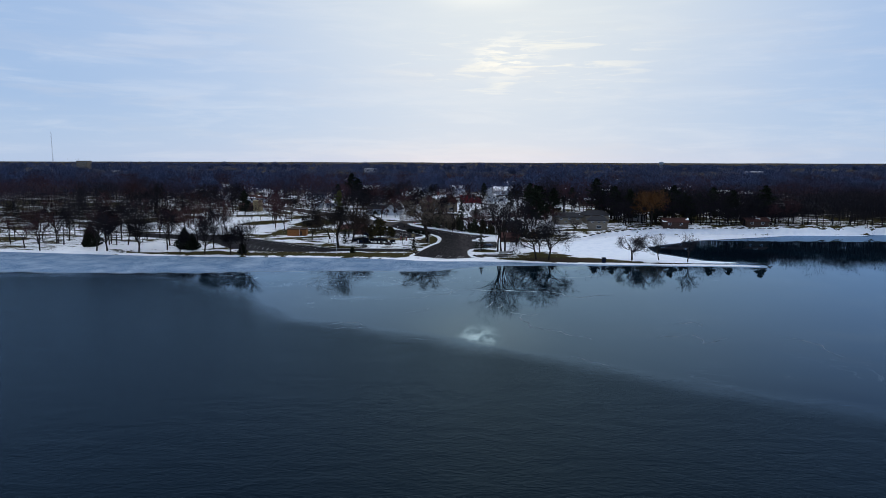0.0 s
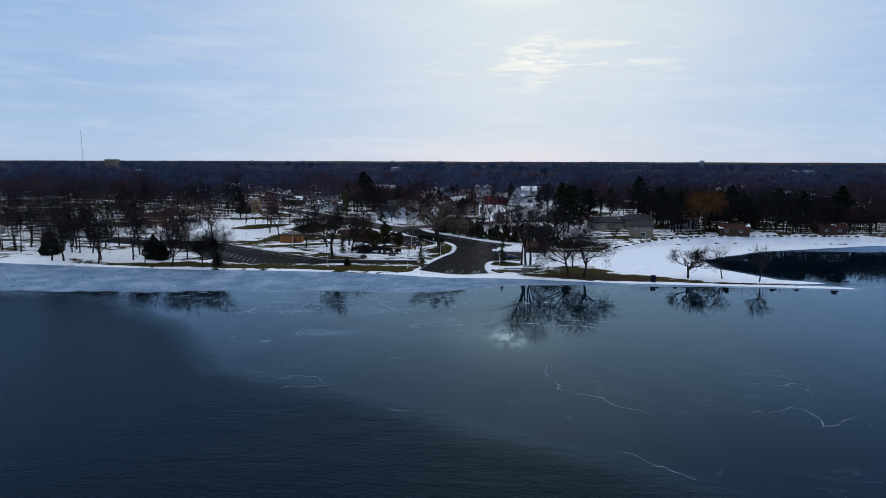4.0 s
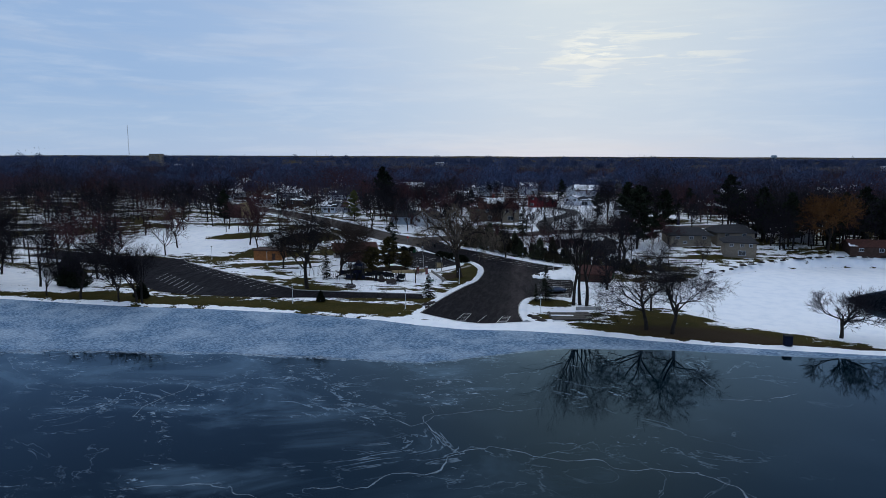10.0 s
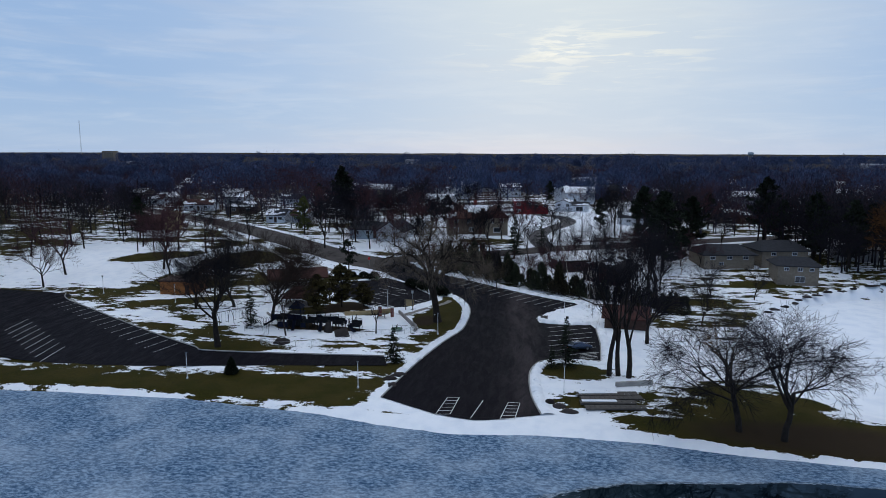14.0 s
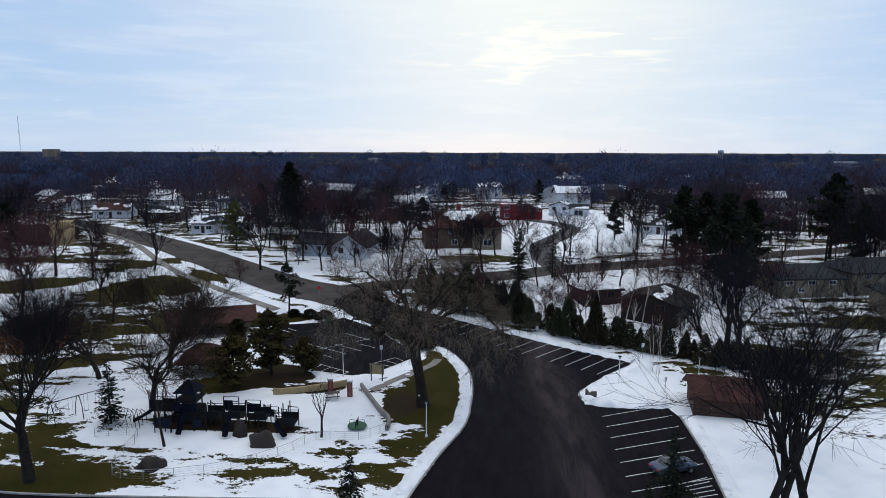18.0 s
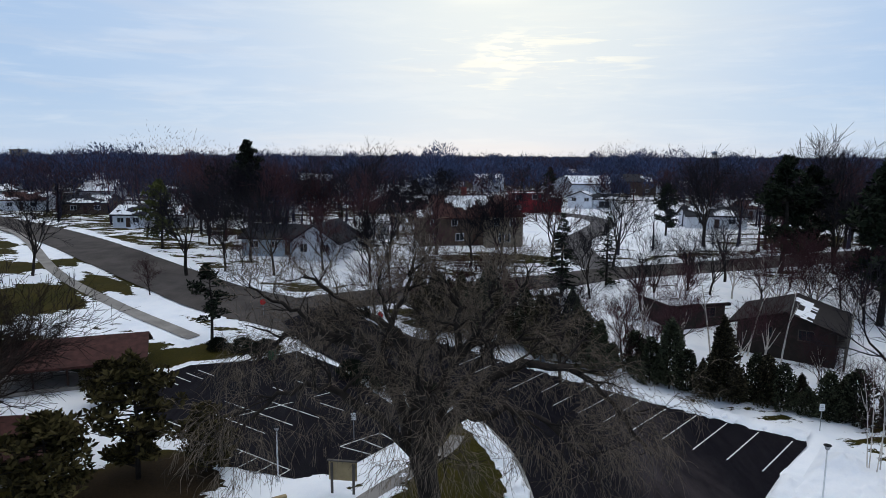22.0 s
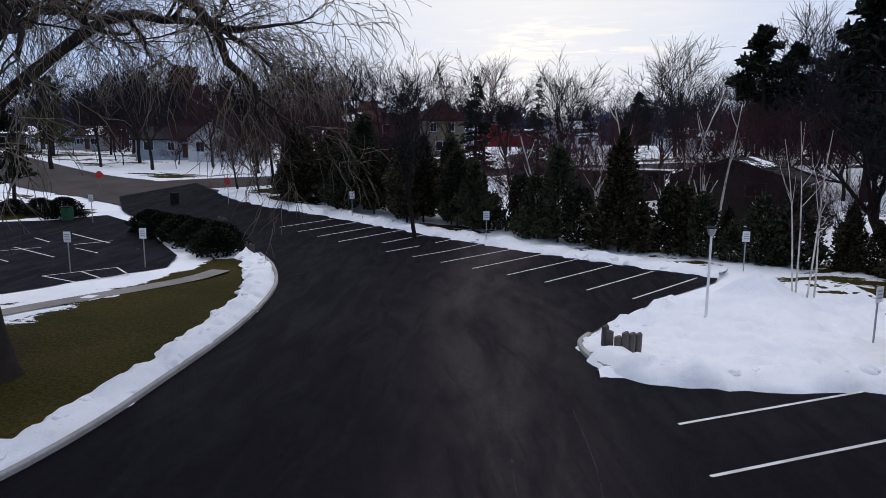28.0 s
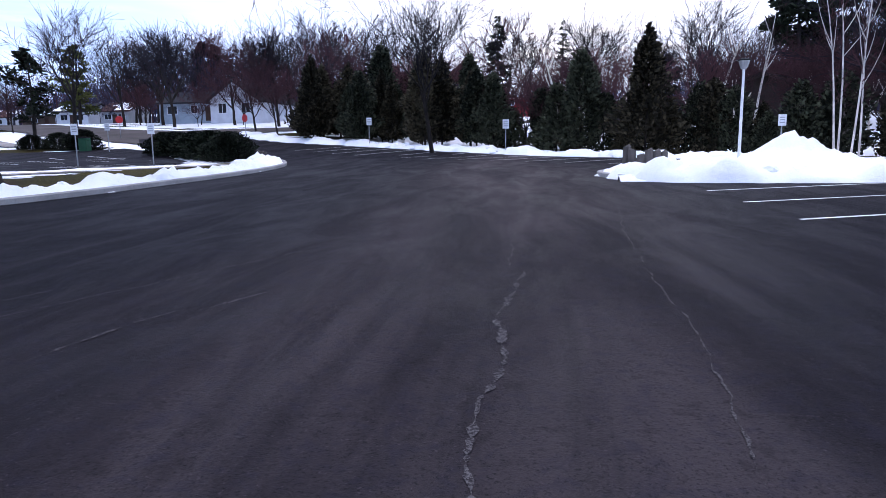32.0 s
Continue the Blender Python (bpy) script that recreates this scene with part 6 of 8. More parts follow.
house("low brown park building with a shallow roof", -118, 187, 6, 11, 8, 3.4, 1.4, "x", 0, M_WOOD_DARK, M_ROOF_BROWN, 0.5, [], 0.1, name="park_building", group="park buildings")
house("blank tan masonry end block", -112.6, 184, 6, 4.6, 4.0, 6.0, 0, "x", 0, M_TAN_BOARD, M_TAN_BOARD, 0.1, [], 0, name="park_building", group="park buildings")
house("dark red-brown shed with a pitched shingle roof", 25.6, 96.4, -10, 7.6, 5.6, 2.5, 1.5, "x", 0, M_WOOD_DARK, M_ROOF_BROWN, 0.6, [("left", -1.0, 1.5, 0.8, 0.7)], 0, door=-2.2, name="shed", group="park buildings")
for k, (x, y, w, t) in enumerate(((-84, 209, 7, 0), (-75, 209.5, 6, 0), (-108, 233, 12, 5), (-130, 240, 12, 8), (-60, 232, 12, -4), (-28, 240, 13, 3), (48, 215, 13, -6), (62, 232, 12, 4), (85, 225, 13, 0), (-165, 262, 12, 10))):
    house(("low white house with a snowy roof", "low grey house with a snowy roof", "low brown house with a snow-patched roof")[k % 3], x, y, t, w, 8.5, 3.0, 1.7, "x", 0, (M_WALL_WHITE, M_WALL_GREY, M_WALL_BROWN)[k % 3], (M_ROOF_DARK, M_ROOF_BROWN)[k % 2], 0.5,
          [("front", -w * 0.25, 1.6, 1.6, 1.2), ("front", w * 0.25, 1.6, 1.6, 1.2)], 0.45, door=0.0, snow_side=0)

house("low red-brown cabin beside the frozen inlet", 111, 142.5, -4, 12, 7, 2.8, 1.6, "x", 0, M_WOOD_DARK, M_ROOF_BROWN, 0.6, [("front", -3, 1.5, 1.4, 1.1), ("front", 2.5, 1.5, 1.4, 1.1)], 0.3, name="cabin", group="cabins")
house("low red-brown cabin beside the frozen inlet", 152, 145.5, 3, 11, 7, 2.8, 1.6, "x", 0, M_WOOD_DARK, M_ROOF_BROWN, 0.6, [("front", -3, 1.5, 1.4, 1.1), ("front", 2.5, 1.5, 1.4, 1.1)], 0.2, name="cabin", group="cabins")

# ---- the town in the distance: houses under a sea of bare trees ----
rng = random.Random(77)
n_far = 0
while n_far < 145:
    y = rng.uniform(265, 620)
    x = rng.uniform(-0.62 * (y + 40), 0.62 * (y + 40)) if n_far < 95 else rng.uniform(-60, 110)
    if any((x - a) ** 2 + (y - b) ** 2 < 260 for a, b in spots) or not free(x, y, blocked):
        continue
    spots.append((x, y))
    n_far += 1
    wall = rng.choice((M_WALL_WHITE, M_WALL_WHITE, M_WALL_GREY, M_WALL_TAN, M_WALL_BROWN))
    two = rng.random() < 0.35
    house(("far house with a snow-covered roof", "far two-storey house with a snowy roof")[two], x, y, rng.uniform(-25, 25) + 90 * (rng.random() < 0.3), rng.uniform(9, 14), 8.5, 5.4 if two else 2.9, rng.uniform(1.6, 2.6), "x", 0, wall,
          M_ROOF_DARK, 0.5, [("front", -2.5, 1.6, 1.5, 1.2), ("front", 2.5, 1.6, 1.5, 1.2)], rng.choice((0.3, 0.8, 0.95)), snow_side=0)


def wood_stuff(name, label, material, spots_, seed, blades=46, height=(14, 20), spread=0.42, thick=0.07):
    """Many far bare trees in one mesh: each a stem and a cloud of thin twig blades."""
    r = np.random.RandomState(seed)
    x, y = np.array(spots_).T
    n = len(x)
    h = r.uniform(height[0], height[1], n) * (1 + 1.1 * np.clip(wave(x, y, 0.031, 5.0) - 0.45, 0, 1) + 0.34 * wave(x, y, 0.021, 3.0) + 0.30 * wave(x, y, 0.09, 1.0))
    z0 = level(y) - 0.3 + 4.0 * wave(x, y, 0.004, 1.0) * ease(y, 450, 1200)
    far = 1.0 + np.maximum(0, (y - 300) / 500)
    foot = np.stack([x, y, z0], -1)
    stem_top = foot + np.stack([r.uniform(-1, 1, n), r.uniform(-1, 1, n), h * 0.75], -1)
    a = r.uniform(0, 6.283, (n, blades))
    f = r.rand(n, blades) ** 0.55
    lift = h[:, None] * (0.26 + 0.66 * r.rand(n, blades) ** 0.8 * (1 - 0.5 * f * f))
    rad = (h * spread)[:, None] * f
    base = foot[:, None] + np.stack([rad * np.cos(a), rad * np.sin(a), lift], -1)
    d = np.stack([np.cos(a) * r.uniform(0.2, 1, a.shape), np.sin(a) * r.uniform(0.2, 1, a.shape), r.uniform(0.3, 1.4, a.shape)], -1)
    d /= np.linalg.norm(d, axis=-1, keepdims=True)
    tip = base + d * (r.uniform(0.7, 1.8, a.shape) * (far**0.4)[:, None])[..., None]
    wide = (thick * far)[:, None, None] * np.ones(a.shape + (1,))
    base, tip, d, wide = base.reshape(-1, 3), tip.reshape(-1, 3), d.reshape(-1, 3), wide.reshape(-1, 1)
    base, tip = np.concatenate([base, foot]), np.concatenate([tip, stem_top])
    d = tip - base
    d /= np.linalg.norm(d, axis=-1, keepdims=True)
    wide = np.concatenate([wide, np.full((n, 1), 0.28)])
    u = np.cross(d, r.uniform(-1, 1, d.shape) * (1, 1, 0.3))
    u *= wide / np.maximum(np.linalg.norm(u, axis=-1, keepdims=True), 1e-6)
    verts = np.stack([base - u, base + u, tip], 1).reshape(-1, 3)
    k = len(verts) // 3
    me = bpy.data.meshes.new(name)
    me.vertices.add(3 * k)
    me.vertices.foreach_set("co", verts.ravel())
    me.loops.add(3 * k)
    me.loops.foreach_set("vertex_index", np.arange(3 * k))
    me.polygons.add(k)
    me.polygons.foreach_set("loop_start", np.arange(k) * 3)
    me.materials.append(material)
    me.update(calc_edges=True)
    return tagged(new(name, me), label, "woods", kind="stuff")


def wood_spots(count, y0, y1, seed, xs_=None):
    rng = random.Random(seed)
    out = []
    while len(out) < count:
        y = y0 + (y1 - y0) * rng.random() ** 1.4
        x = rng.uniform(-0.95 * (y + 110), 0.80 * (y + 150)) if xs_ is None else rng.uniform(*xs_)
        if inside(LAND, np.array([x]), np.array([y]))[0] and free(x, y, blocked[3:]):
            out.append((x, y))
    return out


TOWN = [curved([(-26, 168), (30, 172), (48, 230), (60, 330), (-20, 330), (-30, 230)], 3, True)]


def thin_out(spots_, polys, keep, seed):
    """Fewer trees over the open lawns of the town."""
    rng = random.Random(seed)
    return [p for p in spots_ if free(p[0], p[1], polys) or rng.random() < keep]


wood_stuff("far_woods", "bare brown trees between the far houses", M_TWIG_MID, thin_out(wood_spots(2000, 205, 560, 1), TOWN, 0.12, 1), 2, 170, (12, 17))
wood_stuff("far_woods_red", "bare reddish trees between the far houses", M_TWIG_RED, thin_out(wood_spots(1000, 205, 560, 3), TOWN, 0.25, 2), 4, 170, (12, 17))
wood_stuff("side_woods", "bare brown trees along the shore to the west", M_TWIG, wood_spots(260, 78, 210, 7, (-420, -125)), 8, 150)
wood_stuff("inlet_woods", "bare brown trees above the frozen inlet", M_TWIG, wood_spots(430, 147, 215, 9, (80, 420)), 10, 190, (13, 20))
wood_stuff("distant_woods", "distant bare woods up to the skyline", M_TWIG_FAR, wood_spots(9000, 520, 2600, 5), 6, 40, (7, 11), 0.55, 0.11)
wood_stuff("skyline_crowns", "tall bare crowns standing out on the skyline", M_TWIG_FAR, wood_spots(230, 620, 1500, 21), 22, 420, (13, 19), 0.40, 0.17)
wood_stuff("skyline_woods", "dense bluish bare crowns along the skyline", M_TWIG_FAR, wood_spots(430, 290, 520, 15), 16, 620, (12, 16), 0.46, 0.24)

wood_stuff("park_woods", "bare brown trees of the wooded park slope", M_TWIG, wood_spots(60, 150, 215, 11, (-250, -100)), 12, 260, (13, 18), 0.36, 0.05)
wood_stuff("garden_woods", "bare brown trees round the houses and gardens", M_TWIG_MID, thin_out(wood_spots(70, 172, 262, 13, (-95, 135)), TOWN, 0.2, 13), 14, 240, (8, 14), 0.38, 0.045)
wood_stuff("garden_woods_red", "bare reddish trees round the houses and gardens", M_TWIG_RED, thin_out(wood_spots(50, 172, 262, 17, (-95, 135)), TOWN, 0.2, 17), 18, 240, (9, 15), 0.40, 0.045)
wood_stuff("inlet_thicket", "dark bare thicket above the frozen inlet", M_TWIG, wood_spots(240, 144, 190, 19, (74, 240)), 20, 420, (10, 18), 0.40, 0.06)

# ---- painted lines ----
def stripe(a, b, width=0.11, lift=0.072, parent=None, name="line"):
    """One painted line on the asphalt."""
    (ax, ay), (bx, by) = a, b
    d = math.hypot(bx - ax, by - ay)
    nx, ny = -(by - ay) / d * width / 2, (bx - ax) / d * width / 2
    n = max(1, int(d / 3))
    verts, faces = [], []
    for k in range(n + 1):
        x, y = ax + (bx - ax) * k / n, ay + (by - ay) * k / n
        verts += [(x + nx, y + ny, level(y + ny) + lift), (x - nx, y - ny, level(y - ny) + lift)]
    for k in range(n):
        faces.append((2 * k, 2 * k + 1, 2 * k + 3, 2 * k + 2))
    return part(name, mesh_of(name, verts, faces, M_PAINT), None, parent)


for k in range(8):   # lower row
    x, y = 10.72 - 0.06 * k, 93.12 - 2.76 * k
    if k < 7:
        stripe((x, y), (x + 8.2, y + 3.6 - 0.12 * k), parent=lot_main)
for k in range(5):
    stripe((15.0 + 0.15 * k, 75.6 + 0.7 * k), (18.1, 76.6 + 0.75 * k), parent=lot_main)
for k in range(13):   # row below the hedge
    x, y = 12.5 - 1.94 * k, 107.05 + 1.62 * k
    stripe((x, y), (x + 4.55, y + 5.0), parent=lot_main)
for x in (-4.9, 3.4):   # two hatched boxes and a line at the launch
    a, b, c, d = (x - 0.45, 51.7 if x < 0 else 51.2), (x + 0.5, 57.4 if x < 0 else 56.6), (x + 2.1, 57.6 if x < 0 else 56.6), (x + 1.4, 51.9 if x < 0 else 51.4)
    stripe(a, b, parent=lot_main)
    stripe(d, c, parent=lot_main)
    for k in range(6):
        f = k / 5
        stripe((a[0] + (b[0] - a[0]) * f, a[1] + (b[1] - a[1]) * f), (d[0] + (c[0] - d[0]) * f, d[1] + (c[1] - d[1]) * f), parent=lot_main)
stripe((-0.8, 50.9), (0.5, 56.9), parent=lot_main)
# shelter lot: a double row with its spine, the edge row with short bays, a hatched corner
stripe((-34.9, 114.2), (-21.7, 105.9), lift=0.064, parent=lot_left)
stripe((-30.8, 113.2), (-21.2, 120.9), lift=0.064, parent=lot_left)
for k in range(5):
    x, y = -33.0 + 1.85 * k, 116.7 + 1.6 * k
    stripe((x, y), (x + 7.8, y - 5.0), lift=0.064, parent=lot_left)
for k in range(9):
    x, y = -33.2 + 1.45 * k, 113.1 - 0.90 * k
    stripe((x, y), (x - 1.3, y - 2.2), lift=0.064, parent=lot_left)
for a, b in (((-18.7, 109.7), (-15.9, 112.2)), ((-18.7, 109.7), (-16.0, 108.4)), ((-16.0, 108.4), (-14.2, 110.4)), ((-15.9, 112.2), (-14.2, 110.4)), ((-17.2, 110.9), (-15.2, 109.4))):
    stripe(a, b, lift=0.064, parent=lot_left)
for k in range(5):
    stripe((-39.8 + 0.9 * k, 122.3 + 0.75 * k), (-37.6 + 0.9 * k, 120.9 + 0.75 * k), lift=0.064, parent=lot_left)
# shore lot
for k in range(9):
    x, y = -70.5 - 2.35 * k, 64.6 + 1.9 * k
    stripe((x, y), (x - 1.3, y + 7.6), lift=0.062, parent=lot_west)
for k in range(15):
    x, y = -53.5 - 2.75 * k, 75.9 + 1.95 * k
    stripe((x, y), (x - 1.6, y - 4.8), lift=0.062, parent=lot_west)


# ---- lamps, signs, posts ----
def lamp_post(x, y, h=4.1):
    top = thing("lamp_post", "pale metal lamp post with a flared lantern", "street lamp", "lamp posts", (x, y, level(y)))
    part("base", bar([(0, 0, -0.1), (0, 0, 0.18), (0, 0, 0.35)], [0.16, 0.15, 0.07], 10), M_SIGN_WHITE, top)
    part("pole", bar([(0, 0, 0.3), (0, 0, h - 0.35)], [0.06, 0.045], 10), M_SIGN_WHITE, top)
    part("lantern", bar([(0, 0, h - 0.35), (0, 0, h - 0.3), (0, 0, h - 0.04)], [0.06, 0.12, 0.20], 10), M_GREY_METAL, top)
    part("cap", bar([(0, 0, h - 0.04), (0, 0, h), (0, 0, h + 0.06)], [0.25, 0.25, 0.08], 10), M_DARK_METAL, top)
    return top


lp = lamp_post(14.55, 102.9)
for x, y in ((-9.3, 86.8), (-17.5, 59.6), (-43.6, 60.4), (11.6, 61.0), (-68.7, 103.5), (-89.5, 109.8), (-22.0, 104.2), (24.8, 103.2)):
    copy_thing(lp, pose(x, y, level(y)))


def sign_post(x, y, h=2.3, turn=0.0, size=(0.42, 0.6), material=None, label="small white sign on a metal post", shape="plate"):
    top = thing("sign_post", label, "sign", "sign posts", (x, y, level(y)), turn)
    part("post", bar([(0, 0, -0.2), (0, 0, h)], 0.035, 6), M_GREY_METAL, top)
    w, t = size
    if shape == "plate":
        plate = part("plate", boxes(((-w / 2, -0.06, h - t), (w / 2, -0.035, h)), bevel=0.008), material or M_SIGN_WHITE, top)
        for k in range(3):
            part("bar", boxes(((-w * 0.32, -0.066, h - t * (0.3 + 0.22 * k)), (w * 0.32, -0.060, h - t * (0.22 + 0.22 * k)))), M_GREY_METAL, plate)
    else:
        bm = bmesh.new()
        ring = [(0.38 * math.cos(math.pi / 8 + k * math.pi / 4), 0.38 * math.sin(math.pi / 8 + k * math.pi / 4)) for k in range(8)]
        slab(bm, [(a, b, 0.0) for a, b in ring], 0.025)
        for v in bm.verts:
            v.co = Vector((v.co.x, -0.04 + v.co.z, h - 0.38 + v.co.y))
        bmesh.ops.recalc_face_normals(bm, faces=bm.faces[:])
        part("plate", bm, material or M_SIGN_RED, top)
    return top


for x, y, turn in ((5.5, 121.6, 0), (20.3, 114.2, 0), (19.8, 100.4, 30), (-14.3, 112.4, 0), (-26.6, 127.4, 0), (-17.8, 110.8, 0), (-5.8, 130.6, 20)):
    sign_post(x, y, 2.35, turn)
sign_post(-19.0, 137.0, 2.6, -25, shape="octagon", label="red octagonal stop sign seen at the street corner")
sign_post(-34.5, 141.8, 2.3, 20, shape="octagon", label="red octagonal stop sign across the street")


def post_cluster(label, spots_, h=0.75, r=0.13):
    top = thing("timber_posts", label, "bollards", "timber posts", (spots_[0][0], spots_[0][1], level(spots_[0][1])))
    rng = random.Random(len(spots_))
    for x, y in spots_:
        hh = h * rng.uniform(0.8, 1.15)
        part("post", bar([(x - spots_[0][0], y - spots_[0][1], -0.1), (x - spots_[0][0] + rng.uniform(-0.03, 0.03), y - spots_[0][1], hh - 0.03), (x - spots_[0][0], y - spots_[0][1], hh)], [r, r, r * 0.8], 9), M_WOOD_GREY, top)
    return top


post_cluster("short grey timber posts at the kerb corner in snow", [(9.75, 99.0), (9.9, 98.75), (10.14, 98.62), (10.38, 98.57), (10.62, 98.6), (10.86, 98.7)], 0.98)
post_cluster("short grey timber posts at the tip of the island", [(-9.7, 117.5), (-10.0, 117.8), (-10.35, 118.1)], 0.65)
post_cluster("short timber posts beside the entrance", [(-15.5, 127.5), (-15.9, 127.9), (-16.3, 128.2)], 0.6)

# the ploughed snow heap behind the kerb corner
bm = bmesh.new()
n = 84
heap = {}
for i in range(n + 1):
    for j in range(n + 1):
        x, y = 9.2 + 15.5 * i / n, 96.2 + 15.5 * j / n
        q = 1.45 * math.exp(-(((x - 18.1) / 1.9) ** 2 + ((y - 107.4) / 1.9) ** 2) ** 0.7) + 0.40 * math.exp(-((x - 15.0) / 5.2) ** 2 - ((y - 102.0) / 4.6) ** 2)
        q += 0.20 * noise.noise(Vector((x * 0.8, y * 0.8, 0))) + 0.20 * noise.noise(Vector((x * 1.9, y * 1.9, 3))) + 0.11 * noise.noise(Vector((x * 4.4, y * 4.4, 7)))
        side = (x - 9.4) * 0.77 - (y - 99.6) * 0.64
        q = min(q, 0.8 * side + 0.05, 0.6 * (y - 96.4))
        heap[i, j] = (bm.verts.new((x, y, level(y) + max(q, -0.05))), q)
for i in range(n):
    for j in range(n):
        ring = [heap[i, j], heap[i + 1, j], heap[i + 1, j + 1], heap[i, j + 1]]
        if max(q for _, q in ring) > -0.03:
            f = bm.faces.new([v for v, _ in ring])
            f.smooth = True
tagged(part("snow_mound", bm, M_SNOW), "lumpy mound of ploughed snow behind the kerb", "snow mound")


# ---- shelters ----
def posts_of(top, spots_, h, r=0.09, material=None):
    for x, y in spots_:
        part("post", bar([(x, y, -0.3), (x, y, h)], r, 8), material or M_WOOD_DARK, top)


pav = thing("picnic_shelter", "long low picnic shelter with a brown shingle roof", "shelter", "park buildings", (-48.0, 123.4, level(123.4)), 22)
part("roof", gable_roof(12.4, 6.6, 2.6, 1.4, 0.9, "x"), M_ROOF_BROWN, pav)
part("store_room", boxes(((3.2, -3.0, -0.4), (6.0, 3.0, 2.7))), M_WALL_TAN, pav)
part("beam", boxes(((-6.1, -3.1, 2.3), (3.2, -2.9, 2.6)), ((-6.1, 2.9, 2.3), (3.2, 3.1, 2.6))), M_WOOD_DARK, pav)
posts_of(pav, [(x, y) for x in (-5.8, -2.9, 0.0) for y in (-3.0, 3.0)], 2.4)
part("floor_slab", boxes(((-6.6, -3.6, -0.3), (6.4, 3.6, 0.08))), M_PATH, pav)
gaz = thing("gazebo", "small open gazebo with a hipped brown roof", "gazebo", "park buildings", (-41.6, 105.4, level(105)), 10)
part("roof", gable_roof(5.2, 5.0, 2.5, 1.5, 0.7, "x", 0.75), M_ROOF_BROWN, gaz)
posts_of(gaz, [(-2.3, -2.2), (2.3, -2.2), (-2.3, 2.2), (2.3, 2.2)], 2.4)
part("floor_slab", boxes(((-2.9, -2.8, -0.3), (2.9, 2.8, 0.06))), M_PATH, gaz)


def picnic_table(x, y, turn=0):
    top = thing("picnic_table", "weathered wooden picnic table", "table", "picnic tables", (x, y, level(y) + 0.06), turn)
    for k in range(5):
        part("board", boxes(((-0.9, -0.37 + 0.15 * k, 0.70), (0.9, -0.24 + 0.15 * k, 0.74))), M_WOOD_GREY, top)
    for s in (-1, 1):
        part("bench", boxes(((-0.9, s * 0.72 - 0.13, 0.41), (0.9, s * 0.72 + 0.13, 0.45))), M_WOOD_GREY, top)
        part("leg", boxes(((s * 0.65 - 0.04, -0.7, 0.33), (s * 0.65 + 0.04, 0.7, 0.41)), ((s * 0.65 - 0.04, -0.3, -0.05), (s * 0.65 + 0.04, -0.2, 0.7)), ((s * 0.65 - 0.04, 0.2, -0.05), (s * 0.65 + 0.04, 0.3, 0.7))), M_WOOD_GREY, top)
    return top


pt_ = picnic_table(-49.2, 123.0, 22)
for x, y, t in ((-52.0, 121.8, 22), (-46.6, 124.0, 22), (-41.6, 105.2, 10), (-21.8, 96.6, 15)):
    copy_thing(pt_, pose(x, y, level(y) + 0.06, 0, 0, t))


# ---- playground ----
play = thing("play_structure", "dark metal climbing structure with a blue roofed tower", "playground", "", (-36.6, 89.4, level(89.4)))
for x, y in ((-1.0, -1.0), (1.0, -1.0), (-1.0, 1.0), (1.0, 1.0)):
    part("tower_post", bar([(x, y, -0.3), (x, y, 4.0)], 0.08, 8), M_BLUE_PLASTIC, play)
part("tower_roof", gable_roof(2.1, 2.1, 3.9, 1.0, 0.2, "x", 0.9, 0.12), M_BLUE_PLASTIC, play, "dark blue hipped tower roof")
for z in (1.5, 2.6):
    part("deck", boxes(((-1.35, -1.35, z), (1.35, 1.35, z + 0.1)), bevel=0.02), M_DARK_METAL, play)
part("panel", boxes(((-1.35, -1.36, 1.6), (1.35, -1.30, 2.5))), M_BLUE_PLASTIC, play)
for ox, oy, h in ((3.0, -0.8, 1.0), (5.6, -1.2, 1.25), (8.4, -0.9, 1.0), (11.8, -1.6, 0.8), (-2.8, 0.4, 1.2)):
    part("deck", boxes(((ox - 1.0, oy - 1.0, h), (ox + 1.0, oy + 1.0, h + 0.1)), bevel=0.02), M_DARK_METAL, play)
    for sx in (-0.95, 0.95):
        for sy in (-0.95, 0.95):
            part("post", bar([(ox + sx, oy + sy, -0.3), (ox + sx, oy + sy, h + 1.15)], 0.06, 7), M_DARK_METAL, play)
    for sy in (-0.95, 0.95):
        part("rail", bar([(ox - 0.95, oy + sy, h + 1.0), (ox + 0.95, oy + sy, h + 1.0)], 0.035, 6), M_DARK_METAL, play)
        part("panel", boxes(((ox - 0.9, oy + sy - 0.03, h + 0.12), (ox + 0.9, oy + sy + 0.03, h + 0.8))), M_DARK_METAL, play)
for a, b, h in (((1.35, -0.9), (2.0, -0.8), 1.3), ((4.0, -1.0), (4.4, -1.1), 1.1), ((6.4, -1.1), (6.8, -1.0), 1.1), ((8.8, -1.1), (9.2, -1.4), 0.9)):
    part("bridge", boxes(((a[0], a[1] - 0.5, h), (b[0], b[1] + 0.5, h + 0.08))), M_DARK_METAL, play)


